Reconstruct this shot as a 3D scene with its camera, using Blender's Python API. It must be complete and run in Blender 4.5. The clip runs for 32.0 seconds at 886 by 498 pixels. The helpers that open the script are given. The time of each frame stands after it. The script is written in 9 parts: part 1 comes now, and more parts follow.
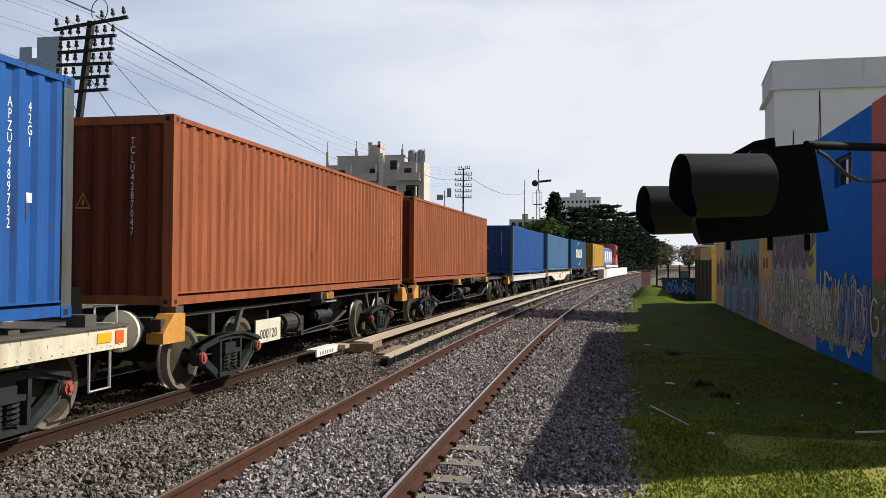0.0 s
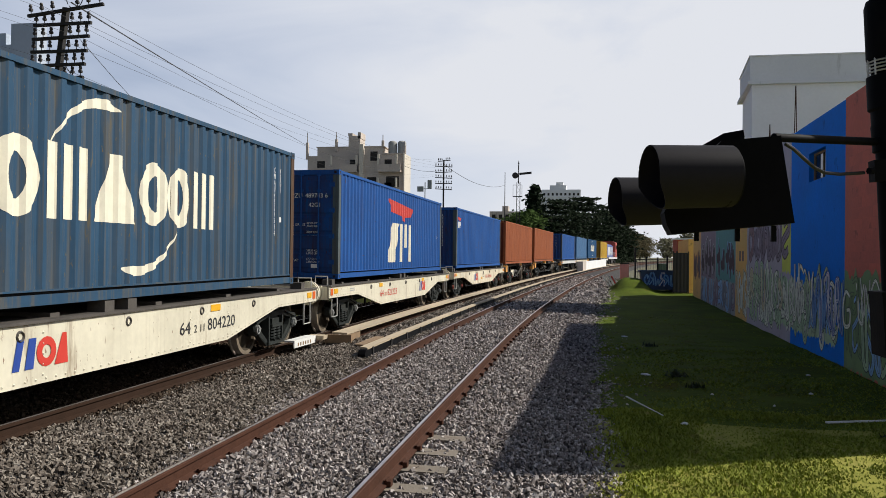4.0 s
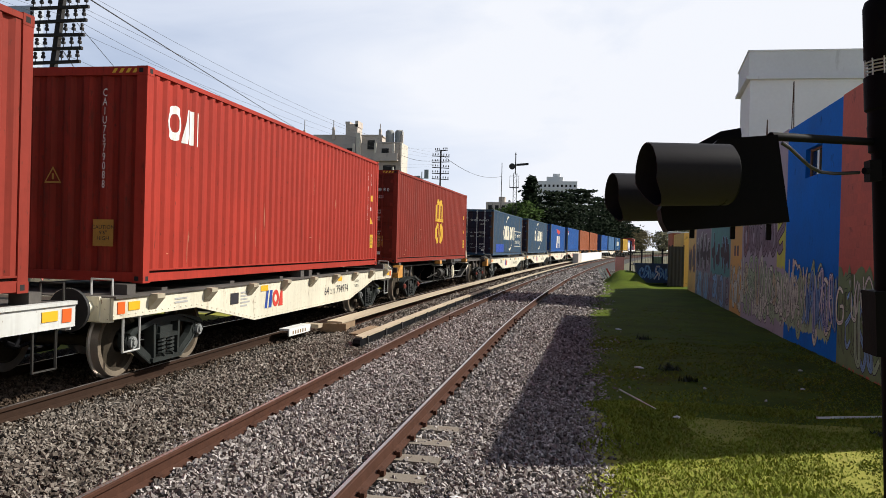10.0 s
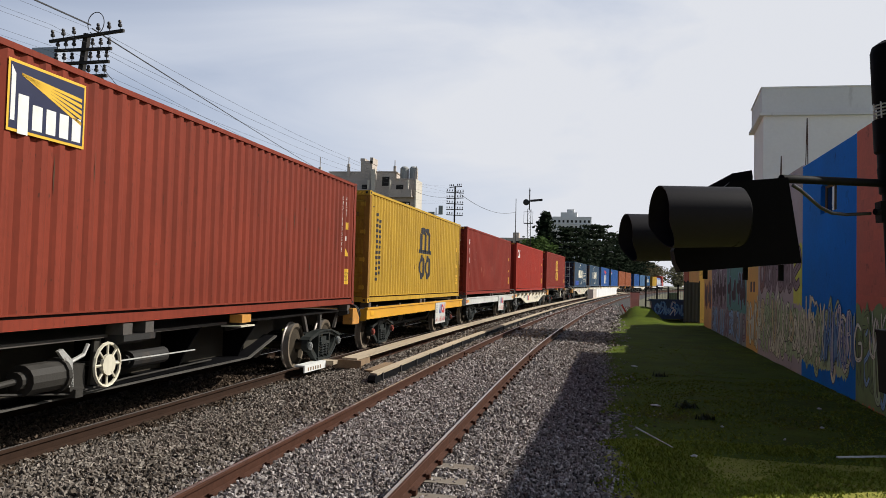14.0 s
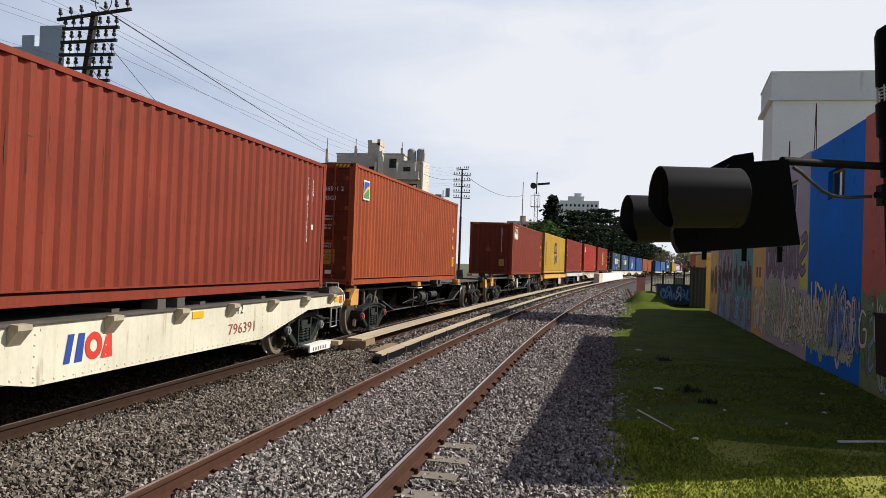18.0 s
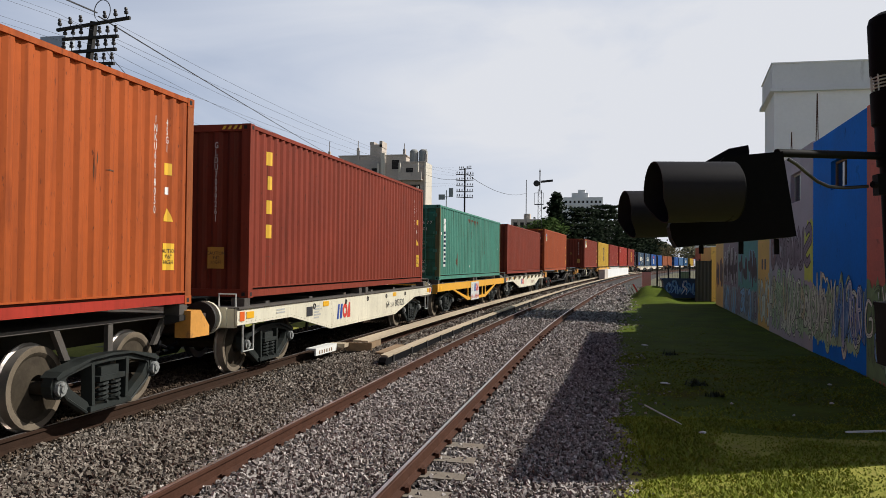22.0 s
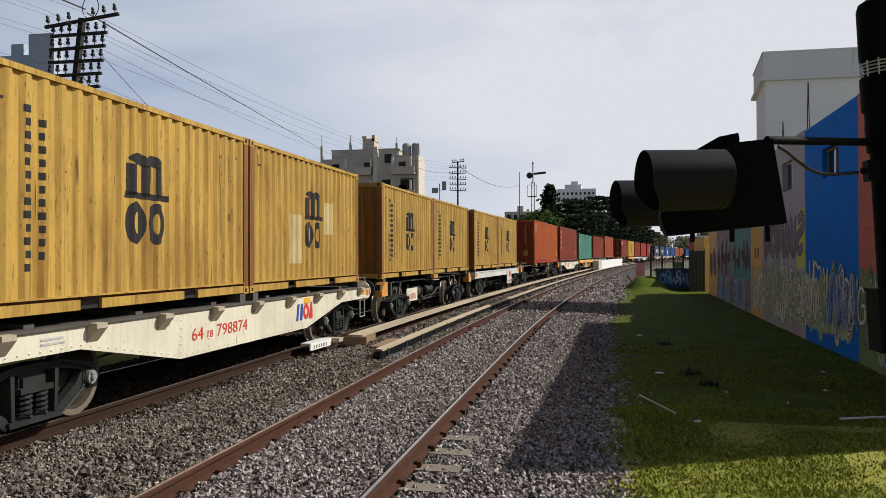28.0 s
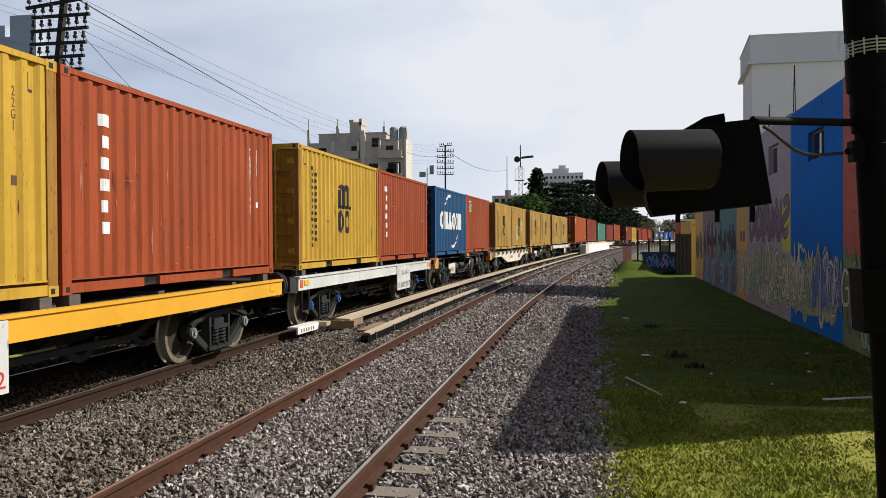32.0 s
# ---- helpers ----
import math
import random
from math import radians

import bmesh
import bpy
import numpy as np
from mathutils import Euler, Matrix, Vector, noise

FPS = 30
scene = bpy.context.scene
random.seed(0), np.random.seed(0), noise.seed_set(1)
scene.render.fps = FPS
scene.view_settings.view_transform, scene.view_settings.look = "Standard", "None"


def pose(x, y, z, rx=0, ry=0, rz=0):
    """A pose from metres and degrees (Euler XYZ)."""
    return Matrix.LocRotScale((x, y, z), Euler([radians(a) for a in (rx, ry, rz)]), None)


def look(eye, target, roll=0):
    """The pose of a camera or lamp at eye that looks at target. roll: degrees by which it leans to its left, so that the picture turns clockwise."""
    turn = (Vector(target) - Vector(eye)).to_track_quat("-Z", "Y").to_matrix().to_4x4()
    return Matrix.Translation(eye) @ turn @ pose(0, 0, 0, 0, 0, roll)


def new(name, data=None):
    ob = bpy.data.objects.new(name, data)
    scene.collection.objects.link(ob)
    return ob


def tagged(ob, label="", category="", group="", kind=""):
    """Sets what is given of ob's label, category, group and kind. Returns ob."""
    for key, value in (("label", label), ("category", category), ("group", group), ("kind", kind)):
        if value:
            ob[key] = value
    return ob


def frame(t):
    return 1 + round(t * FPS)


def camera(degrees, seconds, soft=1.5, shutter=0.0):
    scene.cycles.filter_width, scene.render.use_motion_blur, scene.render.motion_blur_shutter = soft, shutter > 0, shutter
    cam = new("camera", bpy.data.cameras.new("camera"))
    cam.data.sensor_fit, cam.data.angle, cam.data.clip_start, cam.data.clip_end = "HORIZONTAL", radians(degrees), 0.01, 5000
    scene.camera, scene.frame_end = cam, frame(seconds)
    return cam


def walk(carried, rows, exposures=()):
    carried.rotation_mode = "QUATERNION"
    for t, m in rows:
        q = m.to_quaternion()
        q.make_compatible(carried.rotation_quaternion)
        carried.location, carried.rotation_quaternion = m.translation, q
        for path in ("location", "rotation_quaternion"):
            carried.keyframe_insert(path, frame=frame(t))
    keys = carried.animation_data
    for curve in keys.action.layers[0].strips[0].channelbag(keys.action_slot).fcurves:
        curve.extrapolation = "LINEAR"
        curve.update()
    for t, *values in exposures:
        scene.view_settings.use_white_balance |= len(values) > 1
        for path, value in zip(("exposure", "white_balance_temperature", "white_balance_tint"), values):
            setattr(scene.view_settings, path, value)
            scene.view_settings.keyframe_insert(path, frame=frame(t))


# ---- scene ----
# camera: a telephone held by hand beside a level crossing, about 1.9 m over the rails
cam = camera(58.08, 32.0, 0.65)
walk(cam, [(t, pose(x, y, z, rx, ry, rz)) for t, x, y, z, rx, ry, rz in (
    (0, -0.093, 0.129, 1.866, 90.98, -0.42, 11.44), (0.5, -0.090, 0.126, 1.864, 91.06, -0.66, 11.11),
    (1, -0.091, 0.122, 1.866, 91.38, -0.43, 11.42), (1.5, -0.084, 0.119, 1.868, 91.40, -0.30, 11.79),
    (2, -0.067, 0.122, 1.869, 91.27, -0.13, 11.96), (2.5, -0.058, 0.131, 1.862, 91.10, -0.75, 10.48),
    (3, -0.060, 0.134, 1.854, 90.00, -0.68, 10.73), (3.5, -0.053, 0.126, 1.856, 90.47, -0.72, 9.92),
    (5.5, -0.065, 0.125, 1.859, 90.05, -0.34, 10.61), (6, -0.066, 0.128, 1.862, 90.15, -0.50, 10.14),
    (6.5, -0.068, 0.136, 1.862, 90.18, -0.32, 10.50), (7, -0.061, 0.142, 1.862, 90.43, -0.78, 10.32),
    (7.5, -0.049, 0.147, 1.866, 90.71, -0.57, 10.53), (8, -0.047, 0.150, 1.869, 91.35, -0.73, 11.48),
    (8.5, -0.051, 0.141, 1.867, 90.02, -0.69, 12.59), (9, -0.054, 0.145, 1.861, 88.49, -0.78, 10.85),
    (9.5, -0.051, 0.137, 1.864, 88.48, -1.17, 9.15), (10, -0.057, 0.108, 1.872, 89.68, -1.51, 9.72),
    (10.5, -0.075, 0.106, 1.879, 90.96, -3.32, 9.16), (11, -0.081, 0.092, 1.881, 90.52, -4.35, 10.44),
    (11.5, -0.090, 0.069, 1.895, 91.93, -3.29, 9.19), (12, -0.088, 0.047, 1.896, 91.79, -2.23, 10.45),
    (12.5, -0.080, 0.024, 1.901, 91.90, -1.31, 10.85), (13, -0.066, 0.031, 1.898, 91.45, -0.64, 10.65),
    (13.5, -0.061, 0.036, 1.890, 91.48, -1.23, 10.90), (14, -0.057, 0.034, 1.893, 92.21, -1.48, 10.74),
    (14.5, -0.055, 0.028, 1.892, 92.05, -1.87, 11.16), (16.5, -0.032, 0.026, 1.876, 90.99, -2.52, 10.81),
    (17, -0.031, 0.022, 1.876, 90.97, -2.20, 10.90), (17.5, -0.031, 0.013, 1.875, 91.26, -2.40, 11.08),
    (18, -0.027, 0.010, 1.874, 90.96, -2.07, 11.20), (18.5, -0.023, 0.006, 1.878, 91.06, -1.67, 11.28),
    (19, -0.015, 0.007, 1.883, 91.46, -1.12, 11.53), (19.5, -0.009, 0.000, 1.885, 91.53, -0.83, 11.83),
    (20, -0.004, -0.001, 1.886, 91.76, -0.44, 11.65), (20.5, -0.002, -0.004, 1.880, 91.17, -0.72, 11.79),
    (21, -0.002, -0.001, 1.876, 90.86, -0.99, 11.79), (21.5, -0.000, 0.007, 1.875, 90.66, -0.94, 11.85),
    (22, 0.007, 0.004, 1.877, 90.95, -0.63, 11.58), (22.5, 0.010, 0.004, 1.875, 90.61, -1.30, 11.51),
    (23, 0.009, 0.008, 1.874, 90.64, -1.26, 11.61), (23.5, 0.002, 0.008, 1.871, 90.46, -0.99, 11.29),
    (24, -0.001, 0.010, 1.871, 90.09, -0.74, 11.10), (24.5, -0.001, 0.009, 1.872, 90.36, -0.51, 11.24),
    (26.5, 0.012, 0.014, 1.872, 90.79, -0.27, 10.82), (27, 0.016, 0.017, 1.874, 90.85, 0.16, 11.04),
    (27.5, 0.016, 0.017, 1.875, 90.84, 0.29, 11.16), (28, 0.017, 0.015, 1.870, 90.48, 0.15, 11.16),
    (28.5, 0.018, 0.019, 1.860, 89.66, -0.09, 10.96), (29, 0.021, 0.016, 1.860, 90.16, 0.01, 11.06),
    (29.5, 0.025, 0.010, 1.861, 90.47, -0.30, 10.78), (30, 0.025, 0.011, 1.865, 90.48, -0.18, 10.98),
    (30.5, 0.029, 0.015, 1.861, 89.81, 0.54, 10.92), (31, 0.041, 0.024, 1.860, 89.67, 0.68, 10.52),
    (31.5, 0.041, 0.025, 1.860, 89.54, 0.61, 10.37), (32, 0.024, 0.030, 1.856, 89.34, 0.26, 10.28),
)], exposures=[(0, 0.12), (1, 0.06), (2, -0.06), (3, 0.0), (6, -0.08), (7, 0.03), (8, 0.12), (9, 0.33), (10, 0.25), (11, 0.04), (12, -0.16), (13, -0.18), (14, -0.04), (16.5, 0.1), (18, 0.12),
               (19, 0.0), (20, -0.12), (21, -0.06), (22, -0.06), (23, 0.05), (24, 0.15), (24.5, 0.12), (27, -0.05), (28, -0.1), (30, 0.0), (31, 0.1), (32, 0.07)])

# ---- light ----
SUN_ELEV, SUN_AZIM = 39.5, 64.5            # azimuth from +y towards +x
_e, _a = radians(SUN_ELEV), radians(SUN_AZIM)
TO_SUN = Vector((math.sin(_a) * math.cos(_e), math.cos(_a) * math.cos(_e), math.sin(_e)))
world = bpy.data.worlds.new("world")
scene.world = world
world.use_nodes = True
wn, wl = world.node_tree.nodes, world.node_tree.links
wn.clear()
w_out, w_bg = wn.new("ShaderNodeOutputWorld"), wn.new("ShaderNodeBackground")
w_sky, w_mix = wn.new("ShaderNodeTexSky"), wn.new("ShaderNodeMix")
w_co, w_map, w_noise, w_ramp = (wn.new("ShaderNodeTexCoord"), wn.new("ShaderNodeMapping"), wn.new("ShaderNodeTexNoise"),
                                wn.new("ShaderNodeValToRGB"))
w_sky.sky_type, w_sky.sun_disc = "NISHITA", False
w_sky.sun_elevation, w_sky.sun_rotation = _e, _a
w_sky.altitude = 2500.0
w_sky.air_density, w_sky.dust_density, w_sky.ozone_density = 1.0, 1.0, 3.0
w_mix.data_type = "RGBA"
w_map.inputs["Scale"].default_value = (1.0, 1.4, 3.2)
w_map.inputs["Location"].default_value = (0.35, 0.2, 0.1)
w_noise.inputs["Scale"].default_value, w_noise.inputs["Detail"].default_value = 1.7, 7.0
w_noise.inputs["Roughness"].default_value, w_noise.inputs["Distortion"].default_value = 0.52, 0.5
w_ramp.color_ramp.elements[0].position, w_ramp.color_ramp.elements[1].position = 0.30, 0.70
# thin cloud lies low and towards the sun, the rest of the sky is clear
w_dot, w_sep = wn.new("ShaderNodeVectorMath"), wn.new("ShaderNodeSeparateXYZ")
w_dot.operation = "DOT_PRODUCT"
w_dot.inputs[1].default_value = (math.sin(_a), math.cos(_a), 0)
sums = [wn.new("ShaderNodeMath") for _ in range(3)]
for nd, k in zip(sums, (0.95, -1.5, 0.50)):
    nd.operation = "MULTIPLY_ADD"
    nd.inputs[1].default_value = k
sums[0].inputs[2].default_value = 0.49
sums[2].use_clamp = True
w_haze = wn.new("ShaderNodeMix")
w_haze.data_type = "RGBA"
w_haze.inputs[6].default_value, w_haze.inputs[7].default_value = (13.0, 15.8, 21.5, 1), (13.9, 14.3, 15.3, 1)     # blue haze, thin bright cloud
wl.new(sums[2].outputs[0], w_haze.inputs[0])
wl.new(w_haze.outputs[2], w_mix.inputs[7])
w_bg.inputs["Strength"].default_value = 0.055
wl.new(w_co.outputs["Generated"], w_map.inputs["Vector"])
wl.new(w_map.outputs["Vector"], w_noise.inputs["Vector"])
wl.new(w_noise.outputs["Fac"], w_ramp.inputs["Fac"])
wl.new(w_co.outputs["Generated"], w_dot.inputs[0])
wl.new(w_co.outputs["Generated"], w_sep.inputs[0])
wl.new(w_dot.outputs["Value"], sums[0].inputs[0])
w_sq = wn.new("ShaderNodeMath")
w_sq.operation = "MULTIPLY"
wl.new(w_sep.outputs["Z"], w_sq.inputs[0])
wl.new(w_sep.outputs["Z"], w_sq.inputs[1])
wl.new(w_sq.outputs[0], sums[1].inputs[0])
wl.new(sums[0].outputs[0], sums[1].inputs[2])
wl.new(w_ramp.outputs["Color"], sums[2].inputs[0])
wl.new(sums[1].outputs[0], sums[2].inputs[2])
wl.new(sums[2].outputs[0], w_mix.inputs[0])
wl.new(w_sky.outputs["Color"], w_mix.inputs[6])
wl.new(w_mix.outputs[2], w_bg.inputs["Color"])
wl.new(w_bg.outputs["Background"], w_out.inputs["Surface"])

sun = new("sun", bpy.data.lights.new("sun", "SUN"))
sun.data.energy, sun.data.angle, sun.data.color = 5.0, radians(0.6), (1.0, 0.95, 0.87)
sun.matrix_world = look(TO_SUN * 60, (0, 0, 0))
scene.view_settings.exposure = 0.0

# ---- materials ----


def mat(name, col, rough=0.7, metal=0.0, var=0.25, scale=3.0, fine=40.0, bump=0.15, stain=None, stain_amt=0.0, stain_scale=1.2,
        streak=0.0, spec=0.5, stretch=(1, 1, 1), rand=0.0, coord="Object", specks=None, speck_amt=0.5, runs=0.0):
    """Paint, metal, stone: two scales of change in colour, stains with their own shape, fine relief."""
    m = bpy.data.materials.new(name)
    m.use_nodes = True
    n, l = m.node_tree.nodes, m.node_tree.links
    p = n["Principled BSDF"]
    p.inputs["Metallic"].default_value = metal
    p.inputs["Specular IOR Level"].default_value = spec
    co, info, add = n.new("ShaderNodeTexCoord"), n.new("ShaderNodeObjectInfo"), n.new("ShaderNodeVectorMath")
    mp = n.new("ShaderNodeMapping")
    mp.inputs["Scale"].default_value = stretch
    add.operation = "MULTIPLY_ADD"
    add.inputs[1].default_value = (37.0, 53.0, 71.0)
    l.new(info.outputs["Random"], add.inputs[0])
    l.new(co.outputs[coord], add.inputs[2])
    l.new(add.outputs[0], mp.inputs["Vector"])
    big, small = n.new("ShaderNodeTexNoise"), n.new("ShaderNodeTexNoise")
    big.inputs["Scale"].default_value, big.inputs["Detail"].default_value = scale, 5
    small.inputs["Scale"].default_value, small.inputs["Detail"].default_value = fine, 4
    l.new(mp.outputs[0], big.inputs["Vector"])
    l.new(mp.outputs[0], small.inputs["Vector"])
    hsv = n.new("ShaderNodeHueSaturation")
    hsv.inputs["Color"].default_value = (*col, 1)
    mad = n.new("ShaderNodeMath")
    mad.operation = "MULTIPLY_ADD"
    mix = n.new("ShaderNodeMath")
    mix.operation = "MULTIPLY_ADD"
    mix.inputs[1].default_value, mix.inputs[2].default_value = 0.45, 0.0
    l.new(small.outputs["Fac"], mix.inputs[0])
    s = n.new("ShaderNodeMath")
    s.operation = "ADD"
    l.new(big.outputs["Fac"], s.inputs[0])
    l.new(mix.outputs[0], s.inputs[1])
    mad.inputs[1].default_value, mad.inputs[2].default_value = 2.6 * var, 1.0 - 1.9 * var
    l.new(s.outputs[0], mad.inputs[0])
    last = mad.outputs[0]
    if rand:
        r2 = n.new("ShaderNodeMath")
        r2.operation = "MULTIPLY_ADD"
        r2.inputs[1].default_value = rand
        l.new(info.outputs["Random"], r2.inputs[0])
        l.new(last, r2.inputs[2])
        last = r2.outputs[0]
    l.new(last, hsv.inputs["Value"])
    colour = hsv.outputs["Color"]
    rnode = n.new("ShaderNodeMapRange")
    rnode.inputs["To Min"].default_value, rnode.inputs["To Max"].default_value = max(rough - 0.14, 0.05), min(rough + 0.14, 1)
    l.new(big.outputs["Fac"], rnode.inputs["Value"])
    l.new(rnode.outputs[0], p.inputs["Roughness"])
    if stain:
        mp2, sn, rp, mx = n.new("ShaderNodeMapping"), n.new("ShaderNodeTexNoise"), n.new("ShaderNodeMapRange"), n.new("ShaderNodeMix")
        mp2.inputs["Scale"].default_value = (1, 1, 0.16) if streak else (1, 1, 1)
        sn.inputs["Scale"].default_value, sn.inputs["Detail"].default_value, sn.inputs["Roughness"].default_value = stain_scale, 8, 0.66
        l.new(add.outputs[0], mp2.inputs["Vector"])
        l.new(mp2.outputs[0], sn.inputs["Vector"])
        l.new(sn.outputs["Fac"], rp.inputs["Value"])
        rp.inputs["From Min"].default_value, rp.inputs["From Max"].default_value = 0.70 - 0.22 * stain_amt, 0.78 - 0.05 * stain_amt
        mx.data_type = "RGBA"
        mx.inputs[7].default_value = (*stain, 1)
        l.new(rp.outputs[0], mx.inputs[0])
        l.new(colour, mx.inputs[6])
        colour = mx.outputs[2]
    if specks:
        # small chips and scuffs, some of them drawn out downwards
        for sc, drawn, lo in ((9.0, 0.5, 0.72), (26.0, 1.0, 0.70)):
            mp3, kn, kr, kx = n.new("ShaderNodeMapping"), n.new("ShaderNodeTexNoise"), n.new("ShaderNodeMapRange"), n.new("ShaderNodeMix")
            mp3.inputs["Scale"].default_value = (1, 1, 0.35 * drawn)
            kn.inputs["Scale"].default_value, kn.inputs["Detail"].default_value, kn.inputs["Roughness"].default_value = sc, 3, 0.6
            l.new(add.outputs[0], mp3.inputs["Vector"])
            l.new(mp3.outputs[0], kn.inputs["Vector"])
            l.new(kn.outputs["Fac"], kr.inputs["Value"])
            kr.inputs["From Min"].default_value, kr.inputs["From Max"].default_value = lo - 0.06 * speck_amt, lo + 0.03
            kx.data_type = "RGBA"
            kx.inputs[7].default_value = (*specks, 1)
            l.new(kr.outputs[0], kx.inputs[0])
            l.new(colour, kx.inputs[6])
            colour = kx.outputs[2]
    if runs:
        for sc, zs, lo, wid, amt in ((5.0, 0.05, 0.50, 0.14, 0.45 * runs), (17.0, 0.03, 0.53, 0.10, 0.55 * runs)):
            mp4, rn, rr, rm, rx = n.new("ShaderNodeMapping"), n.new("ShaderNodeTexNoise"), n.new("ShaderNodeMapRange"), n.new("ShaderNodeMath"), n.new("ShaderNodeMix")
            mp4.inputs["Scale"].default_value = (1, 1, zs)
            rn.inputs["Scale"].default_value, rn.inputs["Detail"].default_value = sc, 4
            l.new(add.outputs[0], mp4.inputs["Vector"])
            l.new(mp4.outputs[0], rn.inputs["Vector"])
            l.new(rn.outputs["Fac"], rr.inputs["Value"])
            rr.inputs["From Min"].default_value, rr.inputs["From Max"].default_value = lo, lo + wid
            rm.operation = "MULTIPLY"
            rm.inputs[1].default_value = amt
            l.new(rr.outputs[0], rm.inputs[0])
            rx.data_type = "RGBA"
            rx.inputs[7].default_value = (*stain, 1)
            l.new(rm.outputs[0], rx.inputs[0])
            l.new(colour, rx.inputs[6])
            colour = rx.outputs[2]
    l.new(colour, p.inputs["Base Color"])
    b = n.new("ShaderNodeBump")
    b.inputs["Strength"].default_value, b.inputs["Distance"].default_value = bump, 0.02
    l.new(s.outputs[0], b.inputs["Height"])
    l.new(b.outputs[0], p.inputs["Normal"])
    return m


def pane(name, col=(0.03, 0.035, 0.04)):
    m = bpy.data.materials.new(name)
    m.use_nodes = True
    p = m.node_tree.nodes["Principled BSDF"]
    p.inputs["Base Color"].default_value, p.inputs["Roughness"].default_value = (*col, 1), 0.06
    return m


RUST = (0.16, 0.06, 0.025)
M_RAIL = mat("rusty rail steel", (0.066, 0.029, 0.018), 0.85, 0.0, 0.3, 6, 60, 0.25, (0.045, 0.022, 0.015), 0.5, 4, spec=0.15)
M_RAILOILY = mat("oily brown rail steel", (0.036, 0.02, 0.013), 0.85, 0.0, 0.3, 6, 60, 0.25, (0.02, 0.013, 0.009), 0.5, 4, spec=0.12)
M_RAILTOP = mat("worn rail head", (0.56, 0.51, 0.48), 0.34, 0.85, 0.2, 5, 90, 0.05, (0.32, 0.29, 0.27), 0.3, 3)
M_SLEEPER = mat("concrete sleeper", (0.19, 0.16, 0.125), 0.9, 0, 0.3, 3, 50, 0.4, (0.14, 0.10, 0.07), 0.6, 3, rand=0.12)
# bed colour near black, painting shade into the gaps between stones
M_BALLASTBED = mat("ballast bed", (0.026, 0.021, 0.018), 0.95, 0, 0.55, 9, 24, 1.0, (0.03, 0.026, 0.024), 0.9, 16)
# two turf tones: shade put into the darker colour, sun into the paler
M_GRASSGROUND = mat("grass ground toned for shade", (0.080, 0.110, 0.014), 0.95, 0, 0.5, 0.9, 14, 1.0, (0.075, 0.062, 0.010), 0.6, 0.8, spec=0.03)
M_LITTURF = mat("paler turf toned as sunlit", (0.265, 0.262, 0.055), 0.95, 0, 0.4, 0.9, 14, 1.0, (0.22, 0.175, 0.07), 0.5, 0.9, spec=0.03)
M_DIRT = mat("dry earth", (0.10, 0.095, 0.045), 0.95, 0, 0.35, 0.25, 8, 0.5, (0.05, 0.06, 0.015), 0.7, 0.2)
M_GRASS = mat("grass blade", (0.22, 0.255, 0.034), 0.75, 0, 0.4, 1.6, 30, 0.0, (0.30, 0.25, 0.09), 0.45, 3, spec=0.08)
M_CREAM = mat("cream wagon paint", (0.68, 0.64, 0.50), 0.55, 0, 0.18, 1.1, 14, 0.08, (0.20, 0.12, 0.06), 0.45, 2.6, 1, specks=RUST, speck_amt=0.5, runs=0.14)
M_CREAMRUST = mat("rust-stained cream wagon paint", (0.68, 0.62, 0.47), 0.6, 0, 0.22, 1.1, 14, 0.1, (0.24, 0.12, 0.045), 0.85, 1.5, 1, specks=RUST, speck_amt=0.9, runs=0.2)
M_POCKET = mat("dirty cream pocket steel", (0.40, 0.35, 0.25), 0.7, 0, 0.3, 4, 25, 0.15, (0.12, 0.09, 0.06), 0.7, 4)
M_WHITE = mat("white wagon paint", (0.60, 0.61, 0.58), 0.55, 0, 0.14, 1.1, 14, 0.06, (0.25, 0.2, 0.15), 0.35, 2.0, 1, specks=(0.2, 0.13, 0.08), speck_amt=0.3, runs=0.25)
M_AMBER = mat("amber wagon paint", (0.72, 0.36, 0.025), 0.5, 0, 0.12, 1.1, 14, 0.06, (0.2, 0.09, 0.02), 0.2, 2.0, 1)
M_OLIVE = mat("olive brown girder paint", (0.03, 0.0245, 0.014), 0.75, 0, 0.4, 1.5, 20, 0.2, (0.03, 0.022, 0.014), 0.8, 2.0, 1)
M_DARKFRAME = mat("dark wagon frame", (0.016, 0.015, 0.014), 0.75, 0, 0.4, 2, 25, 0.2, (0.05, 0.036, 0.025), 0.6, 2.5, 1)
M_DECK = mat("worn steel deck", (0.075, 0.066, 0.057), 0.7, 0, 0.4, 2.5, 25, 0.3, (0.09, 0.06, 0.04), 0.5, 2)
M_HEADSTOCK = mat("brown headstock", (0.05, 0.03, 0.022), 0.75, 0, 0.35, 3, 25, 0.2, (0.16, 0.08, 0.04), 0.5, 3)
M_BOGIE = mat("oily bogie casting", (0.024, 0.028, 0.026), 0.55, 0.0, 0.35, 4, 40, 0.25, (0.034, 0.028, 0.02), 0.6, 5, spec=0.25)
# disc is tan like the rim; the wagon's shade is put into its colour
M_WHEEL = mat("wheel disc darkened for shade", (0.05, 0.04, 0.028), 0.85, 0.0, 0.45, 5, 30, 0.2, (0.03, 0.023, 0.018), 0.7, 3, spec=0.12)
M_RIM = mat("dusty tan wheel rim", (0.16, 0.13, 0.095), 0.8, 0, 0.35, 6, 50, 0.1, (0.10, 0.07, 0.05), 0.6, 4, spec=0.15)
M_TREAD = mat("bright wheel rim", (0.42, 0.38, 0.34), 0.4, 0.7, 0.2, 6, 50, 0.1)
